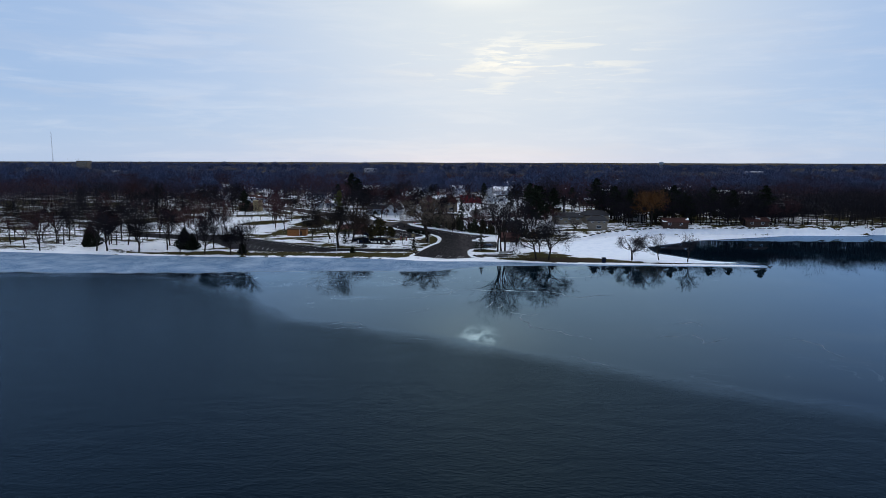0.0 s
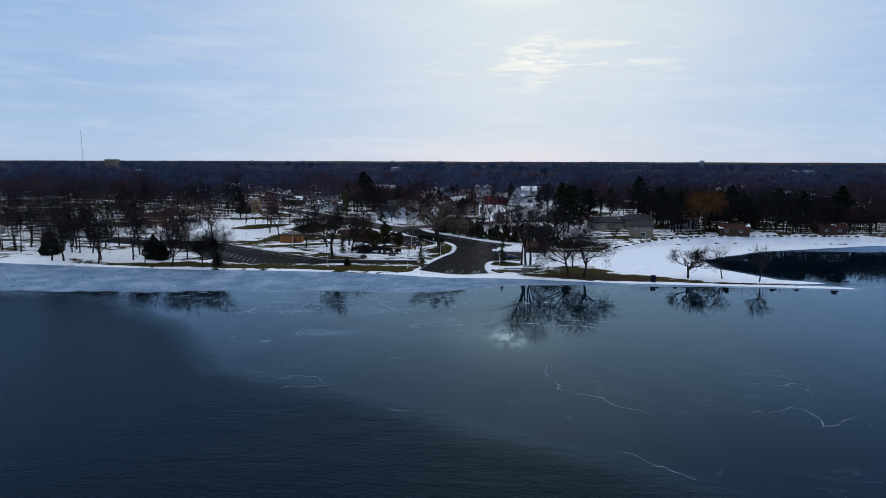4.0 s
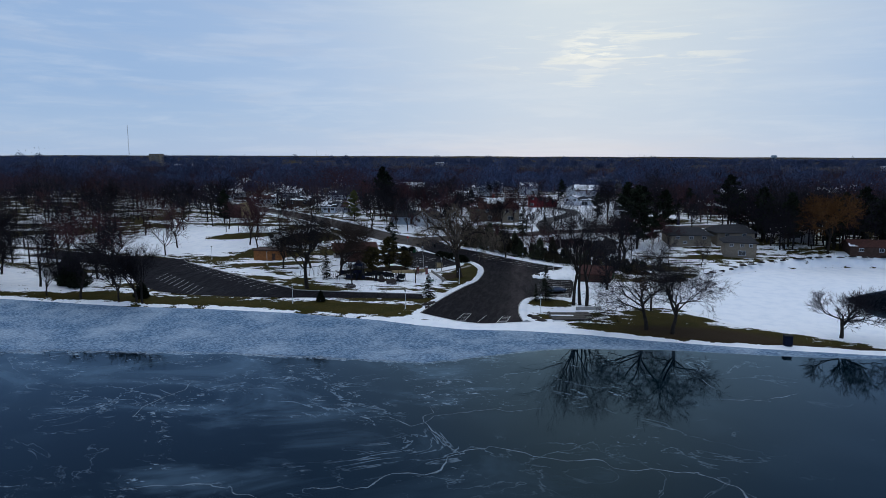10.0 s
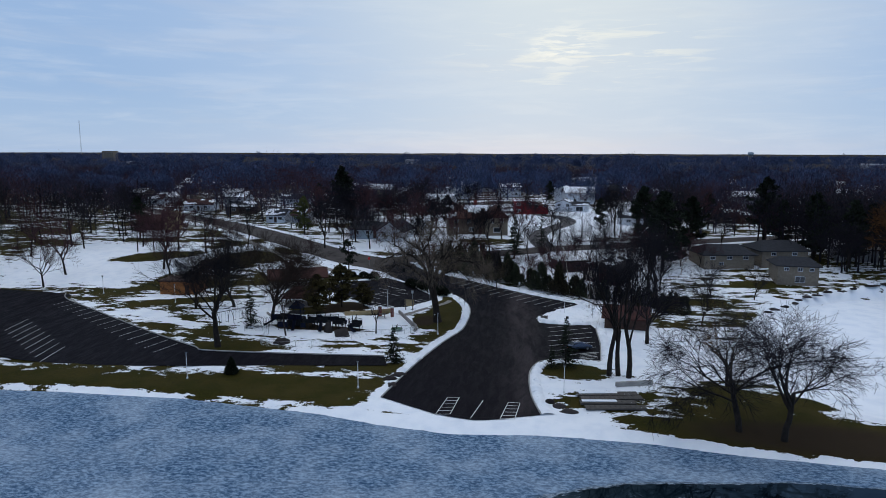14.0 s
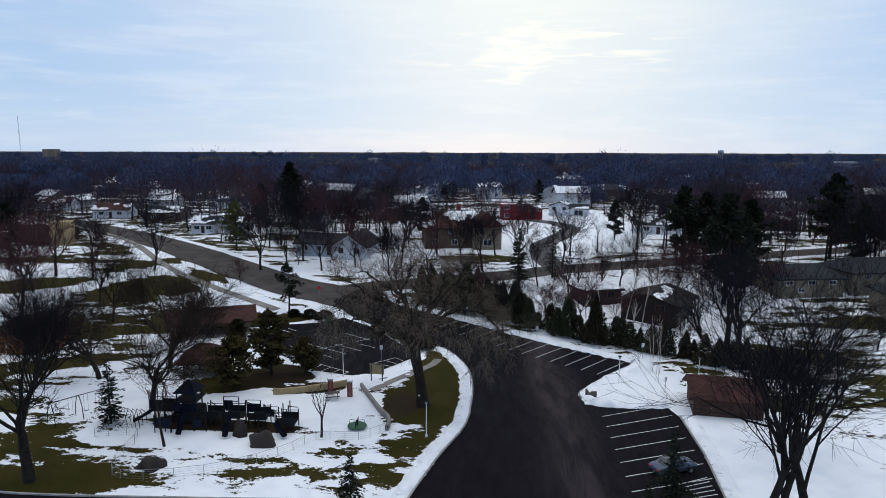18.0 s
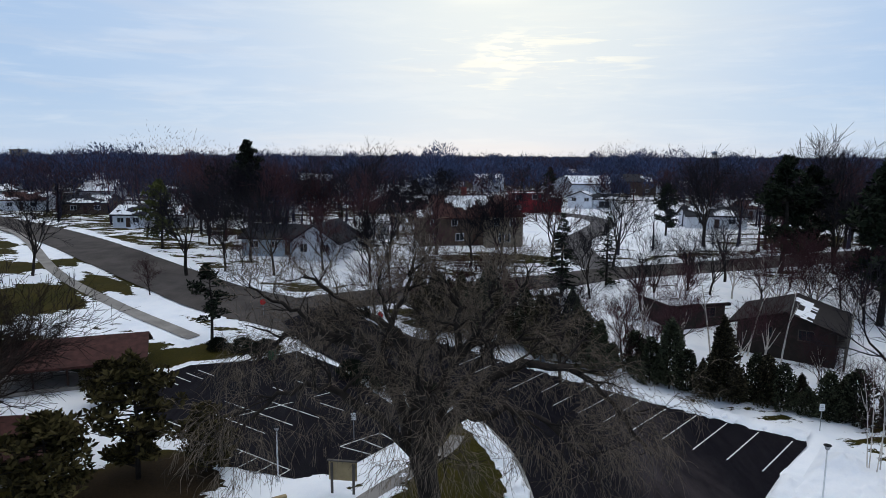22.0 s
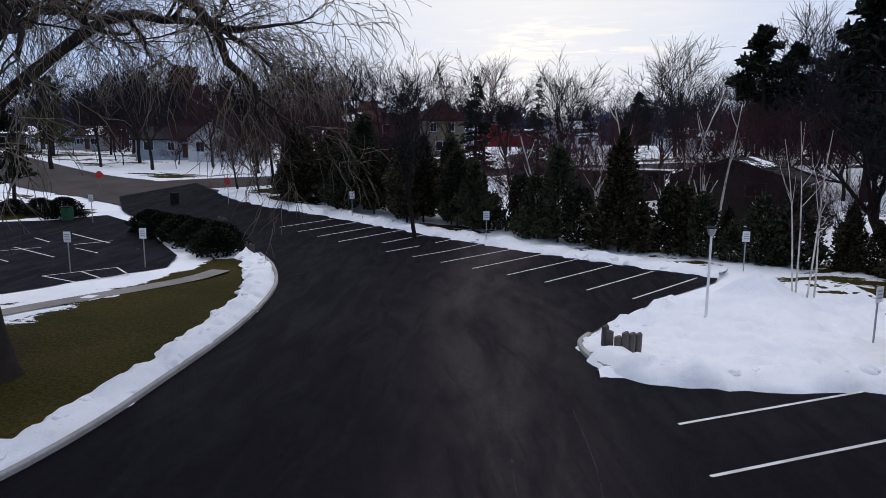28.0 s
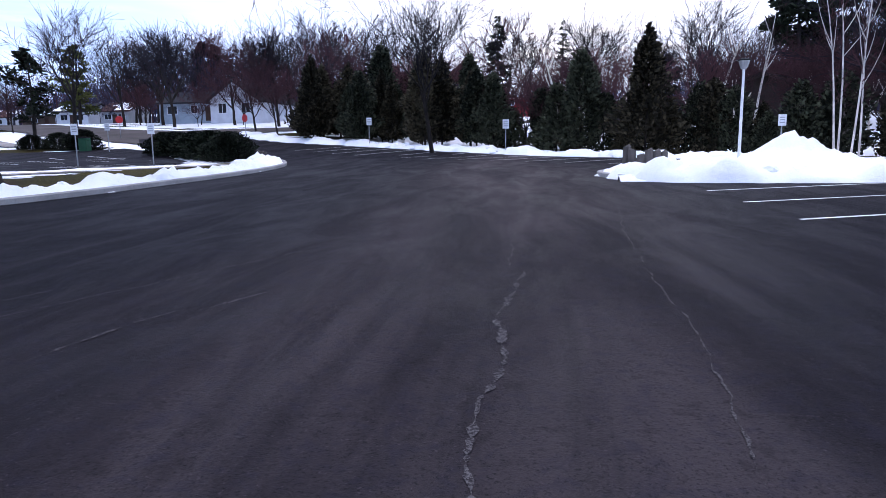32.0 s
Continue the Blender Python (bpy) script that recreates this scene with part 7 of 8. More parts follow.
def slide(parent, x0, y0, x1, y1, z0, w=0.32):
    """A chute with raised sides and a run-out."""
    bm = bmesh.new()
    d = Vector((x1 - x0, y1 - y0, 0)).normalized()
    n = Vector((-d.y, d.x, 0))
    prof = [(-w, 0.2), (-w + 0.05, 0.02), (0, 0), (w - 0.05, 0.02), (w, 0.2)]
    rows = []
    for k in range(9):
        f = k / 8
        z = z0 * (1 - f) ** 1.15 + 0.22
        p = Vector((x0 + (x1 - x0) * f, y0 + (y1 - y0) * f, z))
        rows.append([bm.verts.new(p + n * o + Vector((0, 0, h))) for o, h in prof])
    for a, b in zip(rows, rows[1:]):
        for s in range(4):
            bm.faces.new((a[s], a[s + 1], b[s + 1], b[s]))
    bmesh.ops.solidify(bm, geom=bm.faces[:], thickness=0.05)
    return part("slide", bm, M_BLUE_PLASTIC, parent)


slide(play, 0.2, -1.35, 0.6, -4.4, 2.3)
slide(play, 5.4, -2.2, 5.8, -4.6, 1.3)
slide(play, -3.8, 0.2, -6.0, -1.4, 1.2)
slide(play, 10.6, -2.6, 12.2, -4.2, 0.9)
for k in range(4):   # hooped climber
    a = -4.6 - 0.5 * k
    part("hoop", bar([(a, -2.6 + 0.1 * k, -0.2), (a - 0.15, -2.5, 1.3), (a - 0.1, -1.9, 2.0), (a, -1.2, 1.3), (a, -1.0, -0.2)], 0.035, 6), M_DARK_METAL, play)


rng = random.Random(21)
for k in range(26):   # single posts and bars between the decks
    ox, oy, h = rng.uniform(-4.5, 11.5), rng.uniform(-3.2, 1.8), rng.uniform(1.2, 2.6)
    pole = part("pole", bar([(ox, oy, -0.3), (ox, oy, h)], 0.07, 6), M_DARK_METAL, play)
    if k % 2:
        part("crossbar", bar([(ox, oy, h - 0.15), (ox + rng.uniform(0.8, 1.6), oy + rng.uniform(-0.5, 0.5), h - 0.15 - rng.uniform(0, 0.5))], 0.05, 6), M_DARK_METAL, pole)
for k, (ox, oy, h, w) in enumerate(((-1.6, -3.4, 2.0, 0.9), (2.4, -2.9, 1.7, 0.7), (7.0, 1.2, 2.1, 0.8), (4.2, 1.6, 2.3, 0.9), (-4.6, 1.4, 2.2, 0.9), (9.4, 0.6, 1.6, 0.7))):   # climbing frames beside the decks
    for s in (-w, w):
        part("frame_post", bar([(ox + s, oy, -0.3), (ox + s, oy, h)], 0.06, 6), M_DARK_METAL, play)
    for j in range(4):
        part("rung", bar([(ox - w, oy, h * (0.25 + 0.25 * j)), (ox + w, oy, h * (0.25 + 0.25 * j))], 0.035, 6), M_DARK_METAL, play)
    part("play_panel", boxes(((ox - w, oy - 0.05, h * 0.3), (ox + w * (0.2 if k % 2 else 1), oy + 0.05, h * 0.8)), bevel=0.02), M_BLUE_PLASTIC, play)
for a in (0.0, 1.57, 3.14, 4.71):
    part("tower_panel", boxes(((-1.3, -1.40, 0.3), (1.3, -1.36, 1.4)), bevel=0.01), M_DARK_METAL, play).matrix_local = Matrix.Rotation(a, 4, "Z")


def swings(x, y, turn):
    top = thing("swing_frame", "arched dark metal swing frame", "swing", "", (x, y, level(y)), turn)
    for k in range(3):
        u = -3.0 + 3.0 * k
        part("arch", bar([(u, -1.1, -0.2), (u, -0.8, 1.6), (u, -0.3, 2.5), (u, 0.3, 2.5), (u, 0.8, 1.6), (u, 1.1, -0.2)], 0.05, 8), M_DARK_METAL, top)
    part("beam", bar([(-3.0, 0, 2.58), (3.0, 0, 2.58)], 0.05, 8), M_DARK_METAL, top)
    for u in (-2.2, -0.9, 0.8, 2.1):
        seat = part("seat", boxes(((u - 0.25, -0.1, 0.5), (u + 0.25, 0.1, 0.54)), bevel=0.015), M_RUBBER, top)
        for s in (-0.22, 0.22):
            part("chain", bar([(u + s, 0, 0.54), (u + s, 0, 2.55)], 0.012, 4), M_DARK_METAL, seat)
    return top


swings(-49.8, 89.5, 55)


def boulder(name, label, x, y, w, d, h, seed):
    bm = bmesh.new()
    bmesh.ops.create_icosphere(bm, subdivisions=3, radius=1.0)
    for v in bm.verts:
        q = 1 + 0.40 * noise.noise(v.co * 1.3 + Vector((seed, 0, 0))) + 0.16 * noise.noise(v.co * 3.5 + Vector((0, seed, 0)))
        v.co = Vector((v.co.x * w * q, v.co.y * d * q, max(-0.25, v.co.z) * h * q))
    for f in bm.faces:
        f.smooth = True
    ob = part(name, bm, M_STONE)
    ob.location = (x, y, level(y))
    return tagged(ob, label, "boulder", "boulders")


boulder("climbing_boulder", "brown climbing boulder in the playground snow", -26.4, 84.0, 1.5, 1.0, 1.4, 3)
boulder("climbing_boulder", "small pointed boulder in the playground snow", -29.6, 86.0, 0.8, 0.7, 1.6, 8)
boulder("mound", "round dark mound beside the playground fence", -35.8, 78.6, 1.3, 1.1, 0.9, 5)
for k, (x, y) in enumerate(((9.6, 57.4), (10.6, 56.0), (11.8, 54.4), (-12.8, 61.0), (-13.6, 63.5), (-12.6, 65.2))):
    boulder("shore_stone", "rough grey shore stone with snow beside it", x, y, 0.7 + 0.2 * (k % 3), 0.6, 0.5, k)
rng = random.Random(31)
for k, (x, y) in enumerate(resample(curved([(57, 110), (67, 120.8), (79, 129), (98, 136.6), (130, 138.8), (160, 138.8)], 4), 2.4)):
    boulder("shore_stone", "dark rough stone along the edge of the inlet", x + rng.uniform(-0.6, 0.6), y + rng.uniform(-0.3, 0.9), rng.uniform(0.6, 1.2), rng.uniform(0.4, 0.7), rng.uniform(0.2, 0.45), k + 20)
merry = thing("spinner", "round green and dark playground spinner", "playground", "", (-17.2, 88.6, level(88.6)))
part("disc", bar([(0, 0, 0.18), (0, 0, 0.22), (0, 0, 0.30)], [1.0, 1.1, 1.05], 18), M_GREEN, merry)
part("hub", bar([(0, 0, -0.2), (0, 0, 0.9)], 0.09, 8), M_DARK_METAL, merry)
for k in range(4):
    a = k * math.pi / 2
    part("rail", bar([(0.9 * math.cos(a), 0.9 * math.sin(a), 0.3), (0.8 * math.cos(a), 0.8 * math.sin(a), 0.95), (0, 0, 0.85)], 0.03, 6), M_DARK_METAL, merry)
# leaning pole-like trunks
for x, y, h, lean in ((-20.6, 86.0, 6.5, 0.08), (-36.6, 83.0, 9.5, -0.05)):
    stand(bare_tree("thin_tree", "thin bare trunk standing in the playground", int(90 + h), h, 0.5, 3, (4, 3, 3), 0.16, fork=0.6, lean=(lean, 0)), x, y)


def mesh_fence(line, label, h=0.95, step=2.0):
    """Chain-link fence: posts, a top rail and thin wires."""
    pts = resample(line, step)
    top = thing("fence", label, "fence", "", (pts[0][0], pts[0][1], level(pts[0][1])))
    ox, oy, oz = pts[0][0], pts[0][1], float(level(pts[0][1]))
    loc = [(x - ox, y - oy, float(level(y)) - oz) for x, y in pts]
    for x, y, z in loc:
        part("post", bar([(x, y, z - 0.2), (x, y, z + h)], 0.03, 6), M_GREY_METAL, top)
    for f, r in ((1.0, 0.022), (0.08, 0.01), (0.3, 0.008), (0.55, 0.008), (0.78, 0.008)):
        part("rail" if f == 1.0 else "wire", bar([(x, y, z + h * f) for x, y, z in loc], r, 4), M_GREY_METAL, top)
    return top


mesh_fence(curved([(-45, 84.5), (-40.5, 85), (-39.6, 79), (-37.5, 76.2), (-30, 77.5), (-24, 81.5), (-21, 85.2), (-16.5, 85.6), (-13.8, 88.0)], 3), "low wire fence round the playground")


def low_wall(line, label, h=0.55, w=0.3, material=None):
    ob = part("low_wall", sweep(resample(line, 0.6), [(-w / 2, -0.2), (-w / 2, h - 0.03), (-w / 2 + 0.03, h), (w / 2 - 0.03, h), (w / 2, h - 0.03), (w / 2, -0.2)], 0.0), material or M_PATH)
    return tagged(ob, label, "wall", "low walls")


low_wall(curved([(-13.8, 88.0), (-13.9, 90.5), (-15.5, 93.4), (-17.4, 97.4), (-18.9, 100.6)], 5), "curving pale concrete garden wall beside the playground", 0.6, 0.35)
low_wall(curved([(-29.5, 97.4), (-26.9, 98.0), (-23.0, 99.8), (-20.6, 101.2)], 5), "curved tan slatted wall of the entrance garden", 0.8, 0.3, M_TAN_BOARD)
low_wall(curved([(-45.5, 97), (-43, 94), (-40.5, 91.5)], 4), "short pale concrete wall by the trees", 0.4, 0.3)
low_wall([(19.2, 64.2), (24.6, 65.6)], "straight concrete retaining wall below the tall trees", 0.7, 0.4, M_KERB)


def brick_pillar(x, y, h=1.9, w=0.62):
    """A pillar of single bricks on a mortar core, with a cap stone."""
    top = thing("brick_pillar", "square red brick gate pillar with a stone cap", "pillar", "brick pillars", (x, y, level(y)), 12)
    part("core", boxes(((-w / 2 + 0.012, -w / 2 + 0.012, -0.2), (w / 2 - 0.012, w / 2 - 0.012, h))), M_MORTAR, top)
    bm = boxes(((-0.1, -0.05, -0.0325), (0.1, 0.05, 0.0325)), bevel=0.006)
    me = bpy.data.meshes.new("brick")
    bm.to_mesh(me)
    bm.free()
    me.materials.append(M_BRICK_RED)
    rows = int(h / 0.15)
    for r in range(rows):
        for side in range(4):
            for k in range(2):
                b = new("brick", me)
                b.parent = top
                u = -w / 4 + w / 2 * k + (0.05 if r % 2 else -0.05)
                m = Matrix.Rotation(side * math.pi / 2, 4, "Z") @ Matrix.Translation((u, -w / 2 + 0.04, 0.075 + 0.15 * r)) @ Matrix.Diagonal((1.35, 1.0, 2.0, 1))
                b.matrix_local = m
    part("cap", boxes(((-w / 2 - 0.06, -w / 2 - 0.06, h), (w / 2 + 0.06, w / 2 + 0.06, h + 0.1)), bevel=0.02), M_KERB, top)
    part("snow_cap", boxes(((-w / 2, -w / 2, h + 0.1), (w / 2, w / 2, h + 0.17)), bevel=0.03), M_SNOW, top)
    return top


brick_pillar(-22.4, 98.2)
brick_pillar(-19.8, 97.6)

kiosk = thing("notice_board", "tan wooden notice board on two posts", "notice board", "", (-17.2, 102.8, level(102.8)), -6)
for x in (-0.75, 0.75):
    part("post", boxes(((x - 0.08, -0.06, -0.3), (x + 0.08, 0.06, 2.2)), bevel=0.01), M_WOOD_GREY, kiosk)
part("panel", boxes(((-0.98, 0.06, 0.95), (0.98, 0.10, 2.35)), bevel=0.02), M_TAN_BOARD, kiosk)
part("top_rail", boxes(((-1.05, -0.12, 2.35), (1.05, 0.10, 2.43)), bevel=0.01), M_WOOD_GREY, kiosk)
tag_plate = part("tag", boxes(((-0.09, -0.66, 1.45), (0.09, -0.63, 1.62))), M_SIGN_WHITE)
tag_plate.location = (-10.8, 95.1, level(95.1))
tagged(tag_plate, "small white number tag nailed on the old trunk", "tag")

# ---- the parked car ----
car = thing("parked_car", "dark blue-grey saloon car parked in the lower row", "car", "", (15.2, 80.6, level(80.6) + 0.06), 22)


def car_body():
    bm = bmesh.new()
    prof = [(-2.25, 0.35), (-2.28, 0.70), (-2.1, 0.92), (-1.5, 1.0), (-0.75, 1.42), (0.45, 1.45), (1.15, 1.02), (2.05, 0.88), (2.28, 0.62), (2.25, 0.32)]
    rows = []
    for y, squeeze in ((-0.88, 0.0), (-0.82, 0.0), (0.82, 0.0), (0.88, 0.0)):
        edge = abs(y) > 0.85
        rows.append([bm.verts.new((x * (0.985 if edge else 1.0), y * (0.80 if z > 1.1 else 1.0), z - (0.04 if edge and z > 0.5 else 0.0))) for x, z in prof])
    for a, b in zip(rows, rows[1:]):
        for s in range(len(prof) - 1):
            bm.faces.new((a[s], a[s + 1], b[s + 1], b[s]))
        bm.faces.new((a[-1], a[0], b[0], b[-1]))
    bm.faces.new(rows[0])
    bm.faces.new(rows[-1][::-1])
    bmesh.ops.recalc_face_normals(bm, faces=bm.faces[:])
    bmesh.ops.bevel(bm, geom=[e for e in bm.edges if e.calc_face_angle(0) > 0.5], offset=0.04, segments=2, affect="EDGES")
    for f in bm.faces:
        f.smooth = True
    return bm


body = part("body", car_body(), M_CAR, car)
for lo, hi in (((-0.62, -0.74, 1.08), (0.42, -0.70, 1.36)), ((-0.62, 0.70, 1.08), (0.42, 0.74, 1.36))):
    part("side_window", boxes((lo, hi), bevel=0.01), M_GLASS, car)
for x, z0, z1, s in ((0.80, 1.06, 1.40, 1), (-1.14, 1.06, 1.38, -1)):
    bm = bmesh.new()
    slab(bm, [(x + 0.31 * s, -0.62, z0), (x + 0.31 * s, 0.62, z0), (x - 0.28 * s, 0.58, z1 + 0.01), (x - 0.28 * s, -0.58, z1 + 0.01)], 0.02)
    bmesh.ops.recalc_face_normals(bm, faces=bm.faces[:])
    part("windscreen", bm, M_GLASS, car)
for x in (-1.42, 1.38):
    for y in (-0.82, 0.82):
        wheel = part("wheel", bar([(x, y - 0.11, 0.32), (x, y - 0.09, 0.32), (x, y + 0.09, 0.32), (x, y + 0.11, 0.32)], [0.28, 0.33, 0.33, 0.28], 18), M_RUBBER, car)
        part("rim", bar([(x, y - 0.125, 0.32), (x, y + 0.125, 0.32)], 0.2, 12), M_GREY_METAL, wheel)
for y in (-0.6, 0.6):
    part("headlight", boxes(((2.20, y - 0.2, 0.62), (2.285, y + 0.2, 0.74)), bevel=0.02), M_SIGN_WHITE, car)
    part("tail_light", boxes(((-2.295, y - 0.2, 0.70), (-2.2, y + 0.2, 0.82)), bevel=0.02), M_SIGN_RED, car)

# ---- launch gear: stacked dock sections, bins ----
for k, (x, y, t, l) in enumerate(((17.5, 60.6, 8, 8.5), (17.9, 59.2, 8, 8.5), (17.2, 57.6, 6, 7.5), (18.0, 56.0, 7, 8.0))):
    dock = thing("dock_section", "weathered wooden dock section stored on the bank", "dock", "dock sections", (x, y, level(y) + 0.12), t)
    for s in (-0.5, 0.5):
        part("beam", boxes(((-l / 2, s - 0.06, 0.0), (l / 2, s + 0.06, 0.22))), M_WOOD_GREY, dock)
    nb = int(l / 0.62)
    for j in range(nb):
        part("plank", boxes(((-l / 2 + l * j / nb, -0.62, 0.22), (-l / 2 + l * (j + 0.9) / nb, 0.62, 0.27))), M_WOOD_GREY, dock)
    if k % 2 == 0:
        part("snow_cover", boxes(((-l / 2 + 0.3, -0.1, 0.27), (l / 6, 0.6, 0.36)), bevel=0.04), M_SNOW, dock)


def bin_box(x, y, label, material, size=(1.3, 1.0, 1.4), turn=0, name="waste_bin"):
    w, d, h = size
    top = thing(name, label, "bin", "bins", (x, y, level(y)), turn)
    part("body", boxes(((-w / 2, -d / 2, -0.1), (w / 2, d / 2, h)), bevel=0.04), material, top)
    part("lid", boxes(((-w / 2 - 0.04, -d / 2 - 0.04, h), (w / 2 + 0.04, d / 2 + 0.04, h + 0.09)), bevel=0.03), M_DARK_METAL, top)
    return top


bin_box(29.8, 101.6, "green steel waste container behind the shed", M_GREEN, (1.8, 1.3, 1.4), -10, "waste_container")
bin_box(55.5, 44.8, "dark blue-grey service box on the point", M_BLUE_PLASTIC, (1.3, 1.2, 1.7), 0, "service_box")
bin_box(-29.5, 128.6, "dark green litter bin on the verge", M_GREEN, (0.7, 0.7, 1.1))
bin_box(-24.2, 136.8, "dark litter bin near the street corner", M_DARK_METAL, (0.6, 0.6, 1.0))

# ---- pressure cracks and drifted frost lines on the clear ice ----
def crack(points, width, seed):
    rng = random.Random(seed)
    line = resample(curved(points, 8), 0.6)
    verts, faces = [], []
    for k, (x, y) in enumerate(line):
        ax, ay = line[max(k - 1, 0)]
        bx, by = line[min(k + 1, len(line) - 1)]
        d = math.hypot(bx - ax, by - ay) or 1
        w = 0.55 * width * (0.25 + 1.3 * abs(noise.noise(Vector((x * 0.4, y * 0.4, seed))))) * min(1, k / 4, (len(line) - 1 - k) / 4 + 0.05)
        jx, jy = (2.6 * noise.noise(Vector((x * 0.16, y * 0.16, seed + o))) + 1.1 * noise.noise(Vector((x * 0.5, y * 0.5, seed + o))) + 0.3 * noise.noise(Vector((x * 1.4, y * 1.4, seed + o))) for o in (5.3, 9.7))
        nx, ny = -(by - ay) / d * w, (bx - ax) / d * w
        verts += [(x + jx + nx, y + jy + ny, LAKE_Z + 0.008), (x + jx - nx, y + jy - ny, LAKE_Z + 0.008)]
    for k in range(len(line) - 1):
        faces.append((2 * k, 2 * k + 1, 2 * k + 3, 2 * k + 2))
    return part("ice_crack", mesh_of("ice_crack", verts, faces, M_CRACK), None, lake)


M_CRACK = plain("refrozen_crack", (0.12, 0.16, 0.20), 0.7, 0.6, 1.2)
CRACKS = [
    ([(-10.6, -16.8), (-1.3, -12.9), (2.8, -6.8), (9.4, -4.8), (17.5, -6.3), (28.8, -6.3), (35.7, -13.6), (47.1, -10.6)], 0.30),
    ([(-2.7, 8.0), (-0.9, -0.2), (2.8, -6.8)], 0.28), ([(10.9, -27.6), (14.8, -22.1)], 0.3), ([(16.3, -29.6), (19.3, -33.8), (23.0, -32.5)], 0.3),
    ([(20.0, -33.0), (19.2, -43.0), (22.0, -48.5), (26.5, -50.0), (31.5, -55.0)], 0.42), ([(-23.9, -49.4), (-21.2, -47.6), (-16.1, -47.9)], 0.35),
    ([(-7.6, -55.5), (-1.4, -56.6)], 0.4), ([(-8.9, -33.6), (-5.3, -30.6), (-3.3, -27.3)], 0.3), ([(53.3, -40.2), (57.9, -40.7), (58.2, -46.3)], 0.35),
    ([(33.0, -8.7), (36.9, -13.3), (48.2, -10.3)], 0.3), ([(11.2, -26.1), (13.7, -20.2)], 0.25), ([(25.4, -68.1), (30.0, -71.4), (33.6, -72.9)], 0.4),
    ([(44.4, -54.1), (52.9, -52.1), (55.7, -59.0), (61.4, -53.8)], 0.35), ([(-26.0, -46.3), (-21.6, -43.5), (-16.5, -45.4)], 0.35),
    ([(34.4, 25.5), (37.3, 20.2)], 0.2), ([(35.6, 16.5), (44.5, 18.0), (50.1, 20.6)], 0.22), ([(72.6, -53.4), (77.4, -57.4), (76.6, -65.1)], 0.35),
    ([(-41.4, -3.3), (-40.7, 1.8), (-39.4, 12.2)], 0.25), ([(-12, 4), (-4, 1), (1, 6), (12, 8)], 0.2), ([(-30, -20), (-22, -16), (-14, -19)], 0.22),
]
for k, (points, width) in enumerate(CRACKS):
    crack(points, width, k)

# ---- far marks on the skyline ----
def at_far(x, y):
    return float(level(y)) + float(4.0 * wave(np.array(float(x)), np.array(float(y)), 0.004, 1.0) * ease(y, 450, 1200))


tower = thing("water_tower", "pale water tower on the skyline", "water tower", "", (429, 1244, at_far(429, 1244)), scale=0.72)
part("tank", bar([(0, 0, 22), (0, 0, 24), (0, 0, 28), (0, 0, 31), (0, 0, 32)], [3, 6.5, 7.5, 6, 1], 18), M_WALL_PALE, tower)
for k in range(6):
    a = k * math.pi / 3
    part("leg", bar([(5 * math.cos(a), 5 * math.sin(a), -1), (4.5 * math.cos(a), 4.5 * math.sin(a), 23)], 0.35, 6), M_GREY_METAL, tower)
mast = thing("radio_mast", "thin lattice radio mast far away", "mast", "", (-1010, 1420, at_far(-1010, 1420)))
for k in range(3):
    a = k * 2.094
    part("leg", bar([(1.2 * math.cos(a), 1.2 * math.sin(a), -1), (0.5 * math.cos(a), 0.5 * math.sin(a), 92)], 0.14, 5), M_GREY_METAL, mast)
for z in range(6, 90, 7):
    part("brace", bar([(1.1, 0, z), (-0.6, 0.9, z + 3), (-0.6, -0.9, z + 6), (1.1, 0, z + 7)], 0.06, 4), M_GREY_METAL, mast)
house("tall pale institutional block on the skyline", -880, 1330, 0, 26, 18, 22, 0, "x", 0, M_WALL_TAN, M_WALL_TAN, 0.3, [("front", -8 + 4 * (k % 5), 4 + 4.5 * (k // 5), 2.0, 2.2) for k in range(20)], 0, base=at_far(-880, 1330), name="institution", group="")
for x, y, w in ((-180, 1150, 30), (520, 1000, 26), (-620, 1000, 24)):
    house("long low pale commercial building far away", x, y, 0, w, 20, 7, 0, "x", 0, M_WALL_GREY, M_SNOW, 0.3, [("front", -w / 4, 3, 4, 2), ("front", w / 4, 3, 4, 2)], 0, base=at_far(x, y), name="commercial_building", group="far buildings")

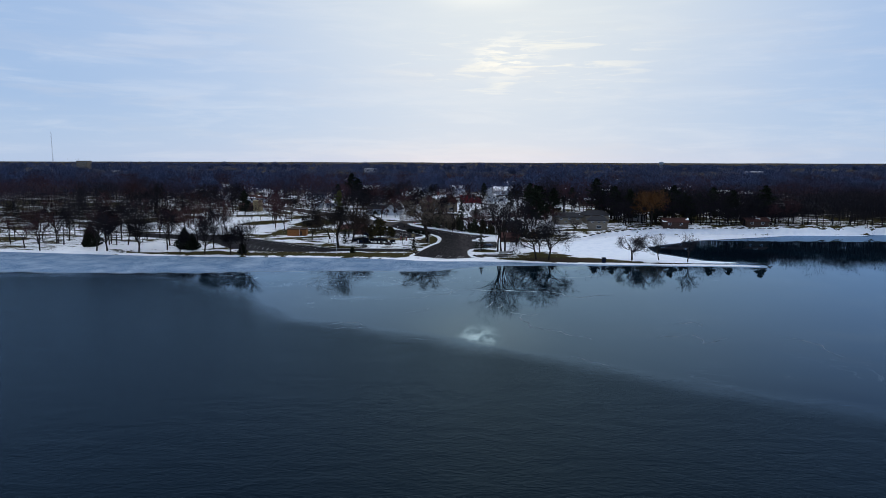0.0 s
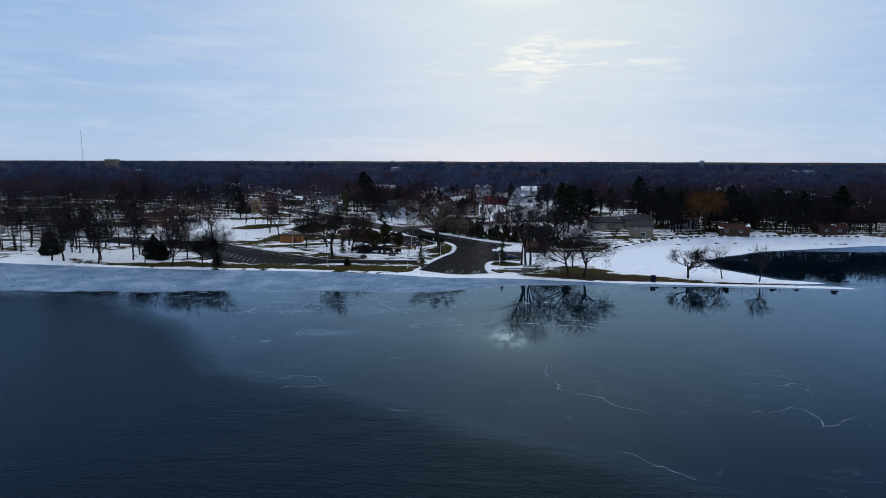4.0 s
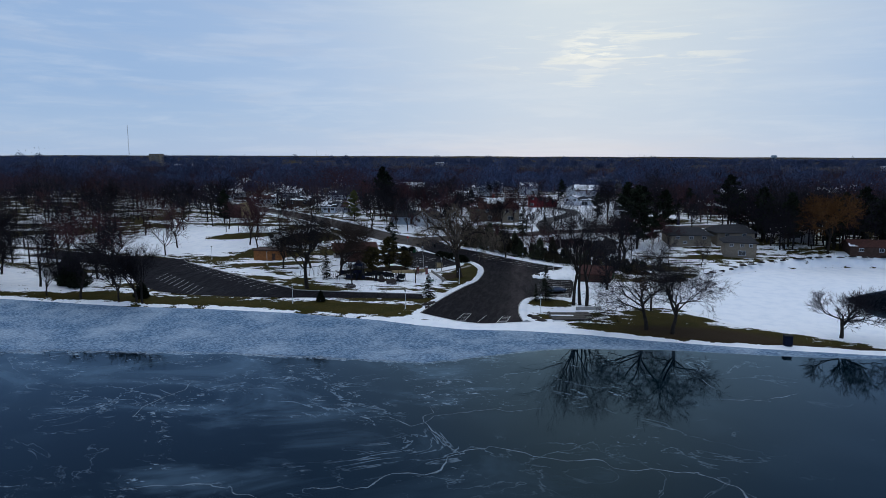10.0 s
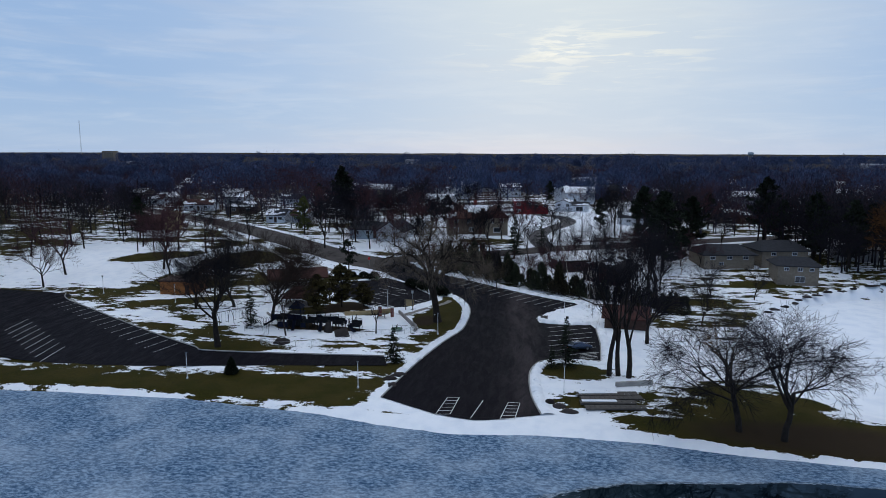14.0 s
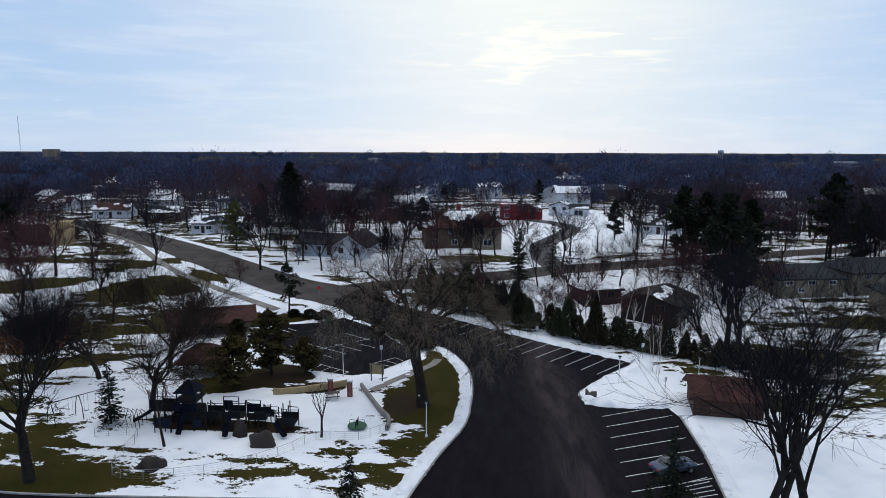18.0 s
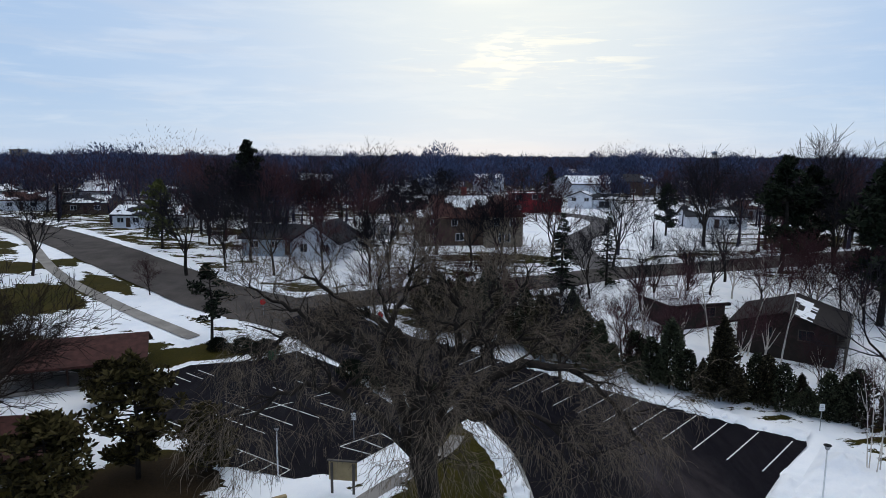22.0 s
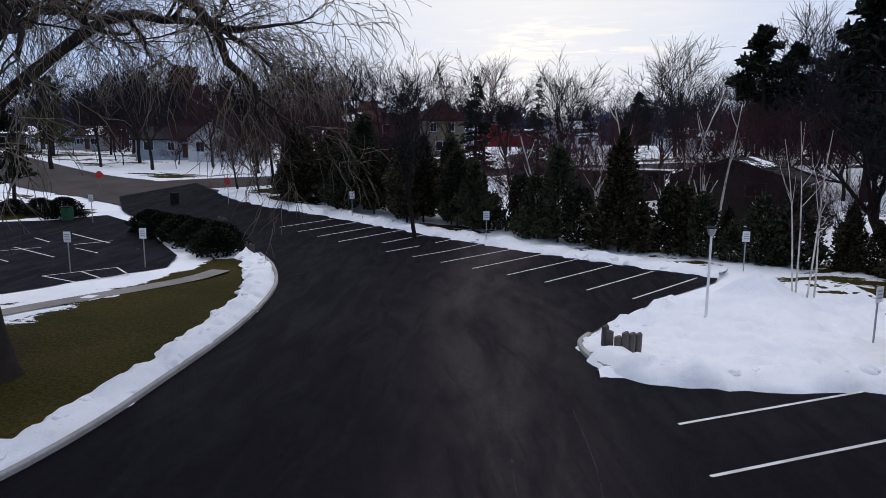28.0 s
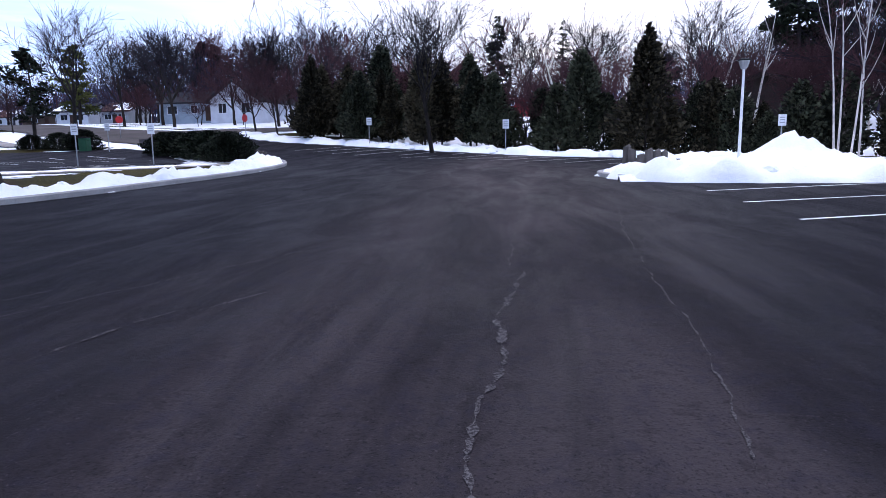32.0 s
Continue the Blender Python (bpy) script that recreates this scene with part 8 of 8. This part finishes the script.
# ---- salt-filled cracks in the asphalt ----
def make_salt():
    """Salt and grit caught in a crack, broken by dark asphalt."""
    m = Mat("salt_stained_crack")
    return m.done(m.mix(m.step(m.noise(55, 4, 0.8), 0.42, 0.58), (0.024, 0.021, 0.023), m.mix(m.noise(9, 3), (0.060, 0.056, 0.058), (0.13, 0.12, 0.12))), 0.95, 0.0, 0.05)


M_SALT = make_salt()


def seam(points, width, seed):
    """A thin ragged line of salt and grit in the asphalt."""
    line = resample(curved(points, 6), 0.03)
    verts, faces = [], []
    for k, (x, y) in enumerate(line):
        ax, ay = line[max(k - 1, 0)]
        bx, by = line[min(k + 1, len(line) - 1)]
        d = math.hypot(bx - ax, by - ay) or 1
        w = 1.35 * width * max(0.02, 0.3 + 0.9 * noise.noise(Vector((x * 7.1, y * 7.1, seed))) + 0.7 * noise.noise(Vector((x * 31.0, y * 31.0, seed)))) * min(1, k / 6 + 0.05, (len(line) - 1 - k) / 6 + 0.05)
        j = 0.05 * noise.noise(Vector((x * 2.6, y * 2.6, seed + 5))) + 0.012 * noise.noise(Vector((x * 16.0, y * 16.0, seed + 9)))
        nx, ny = -(by - ay) / d, (bx - ax) / d
        for o in (w + j, j - w):
            px, py = x + nx * o, y + ny * o
            verts.append((px, py, level(py) + 0.066))
    for k in range(len(line) - 1):
        faces.append((2 * k, 2 * k + 1, 2 * k + 3, 2 * k + 2))
    return part("crack", mesh_of("crack", verts, faces, M_SALT), None, lot_main)


for k, (points, width) in enumerate((
        ([(6.22, 83.4), (6.1, 82.4), (6.0, 81.6), (6.03, 80.5), (5.9, 79.9), (5.92, 79.3), (6.0, 78.6)], 0.034), ([(7.45, 83.6), (7.4, 82.0), (7.36, 81.1), (7.2, 80.0), (7.1, 79.2)], 0.012),
        ([(3.4, 81.7), (3.2, 81.1), (3.0, 80.2)], 0.02), ([(3.95, 82.4), (3.7, 82.0), (3.55, 81.6)], 0.022),
        ([(1.6, 80.6), (2.3, 81.9), (3.0, 83.4), (3.6, 84.6)], 0.012), ([(0.4, 79.8), (1.3, 81.2), (2.0, 82.6)], 0.010), ([(6.05, 83.6), (6.1, 85.5), (6.2, 88.0), (6.15, 91.0)], 0.016), ([(7.5, 83.8), (7.7, 86.5), (8.1, 90.0), (8.0, 94.0)], 0.014))):
    seam(points, width, k)
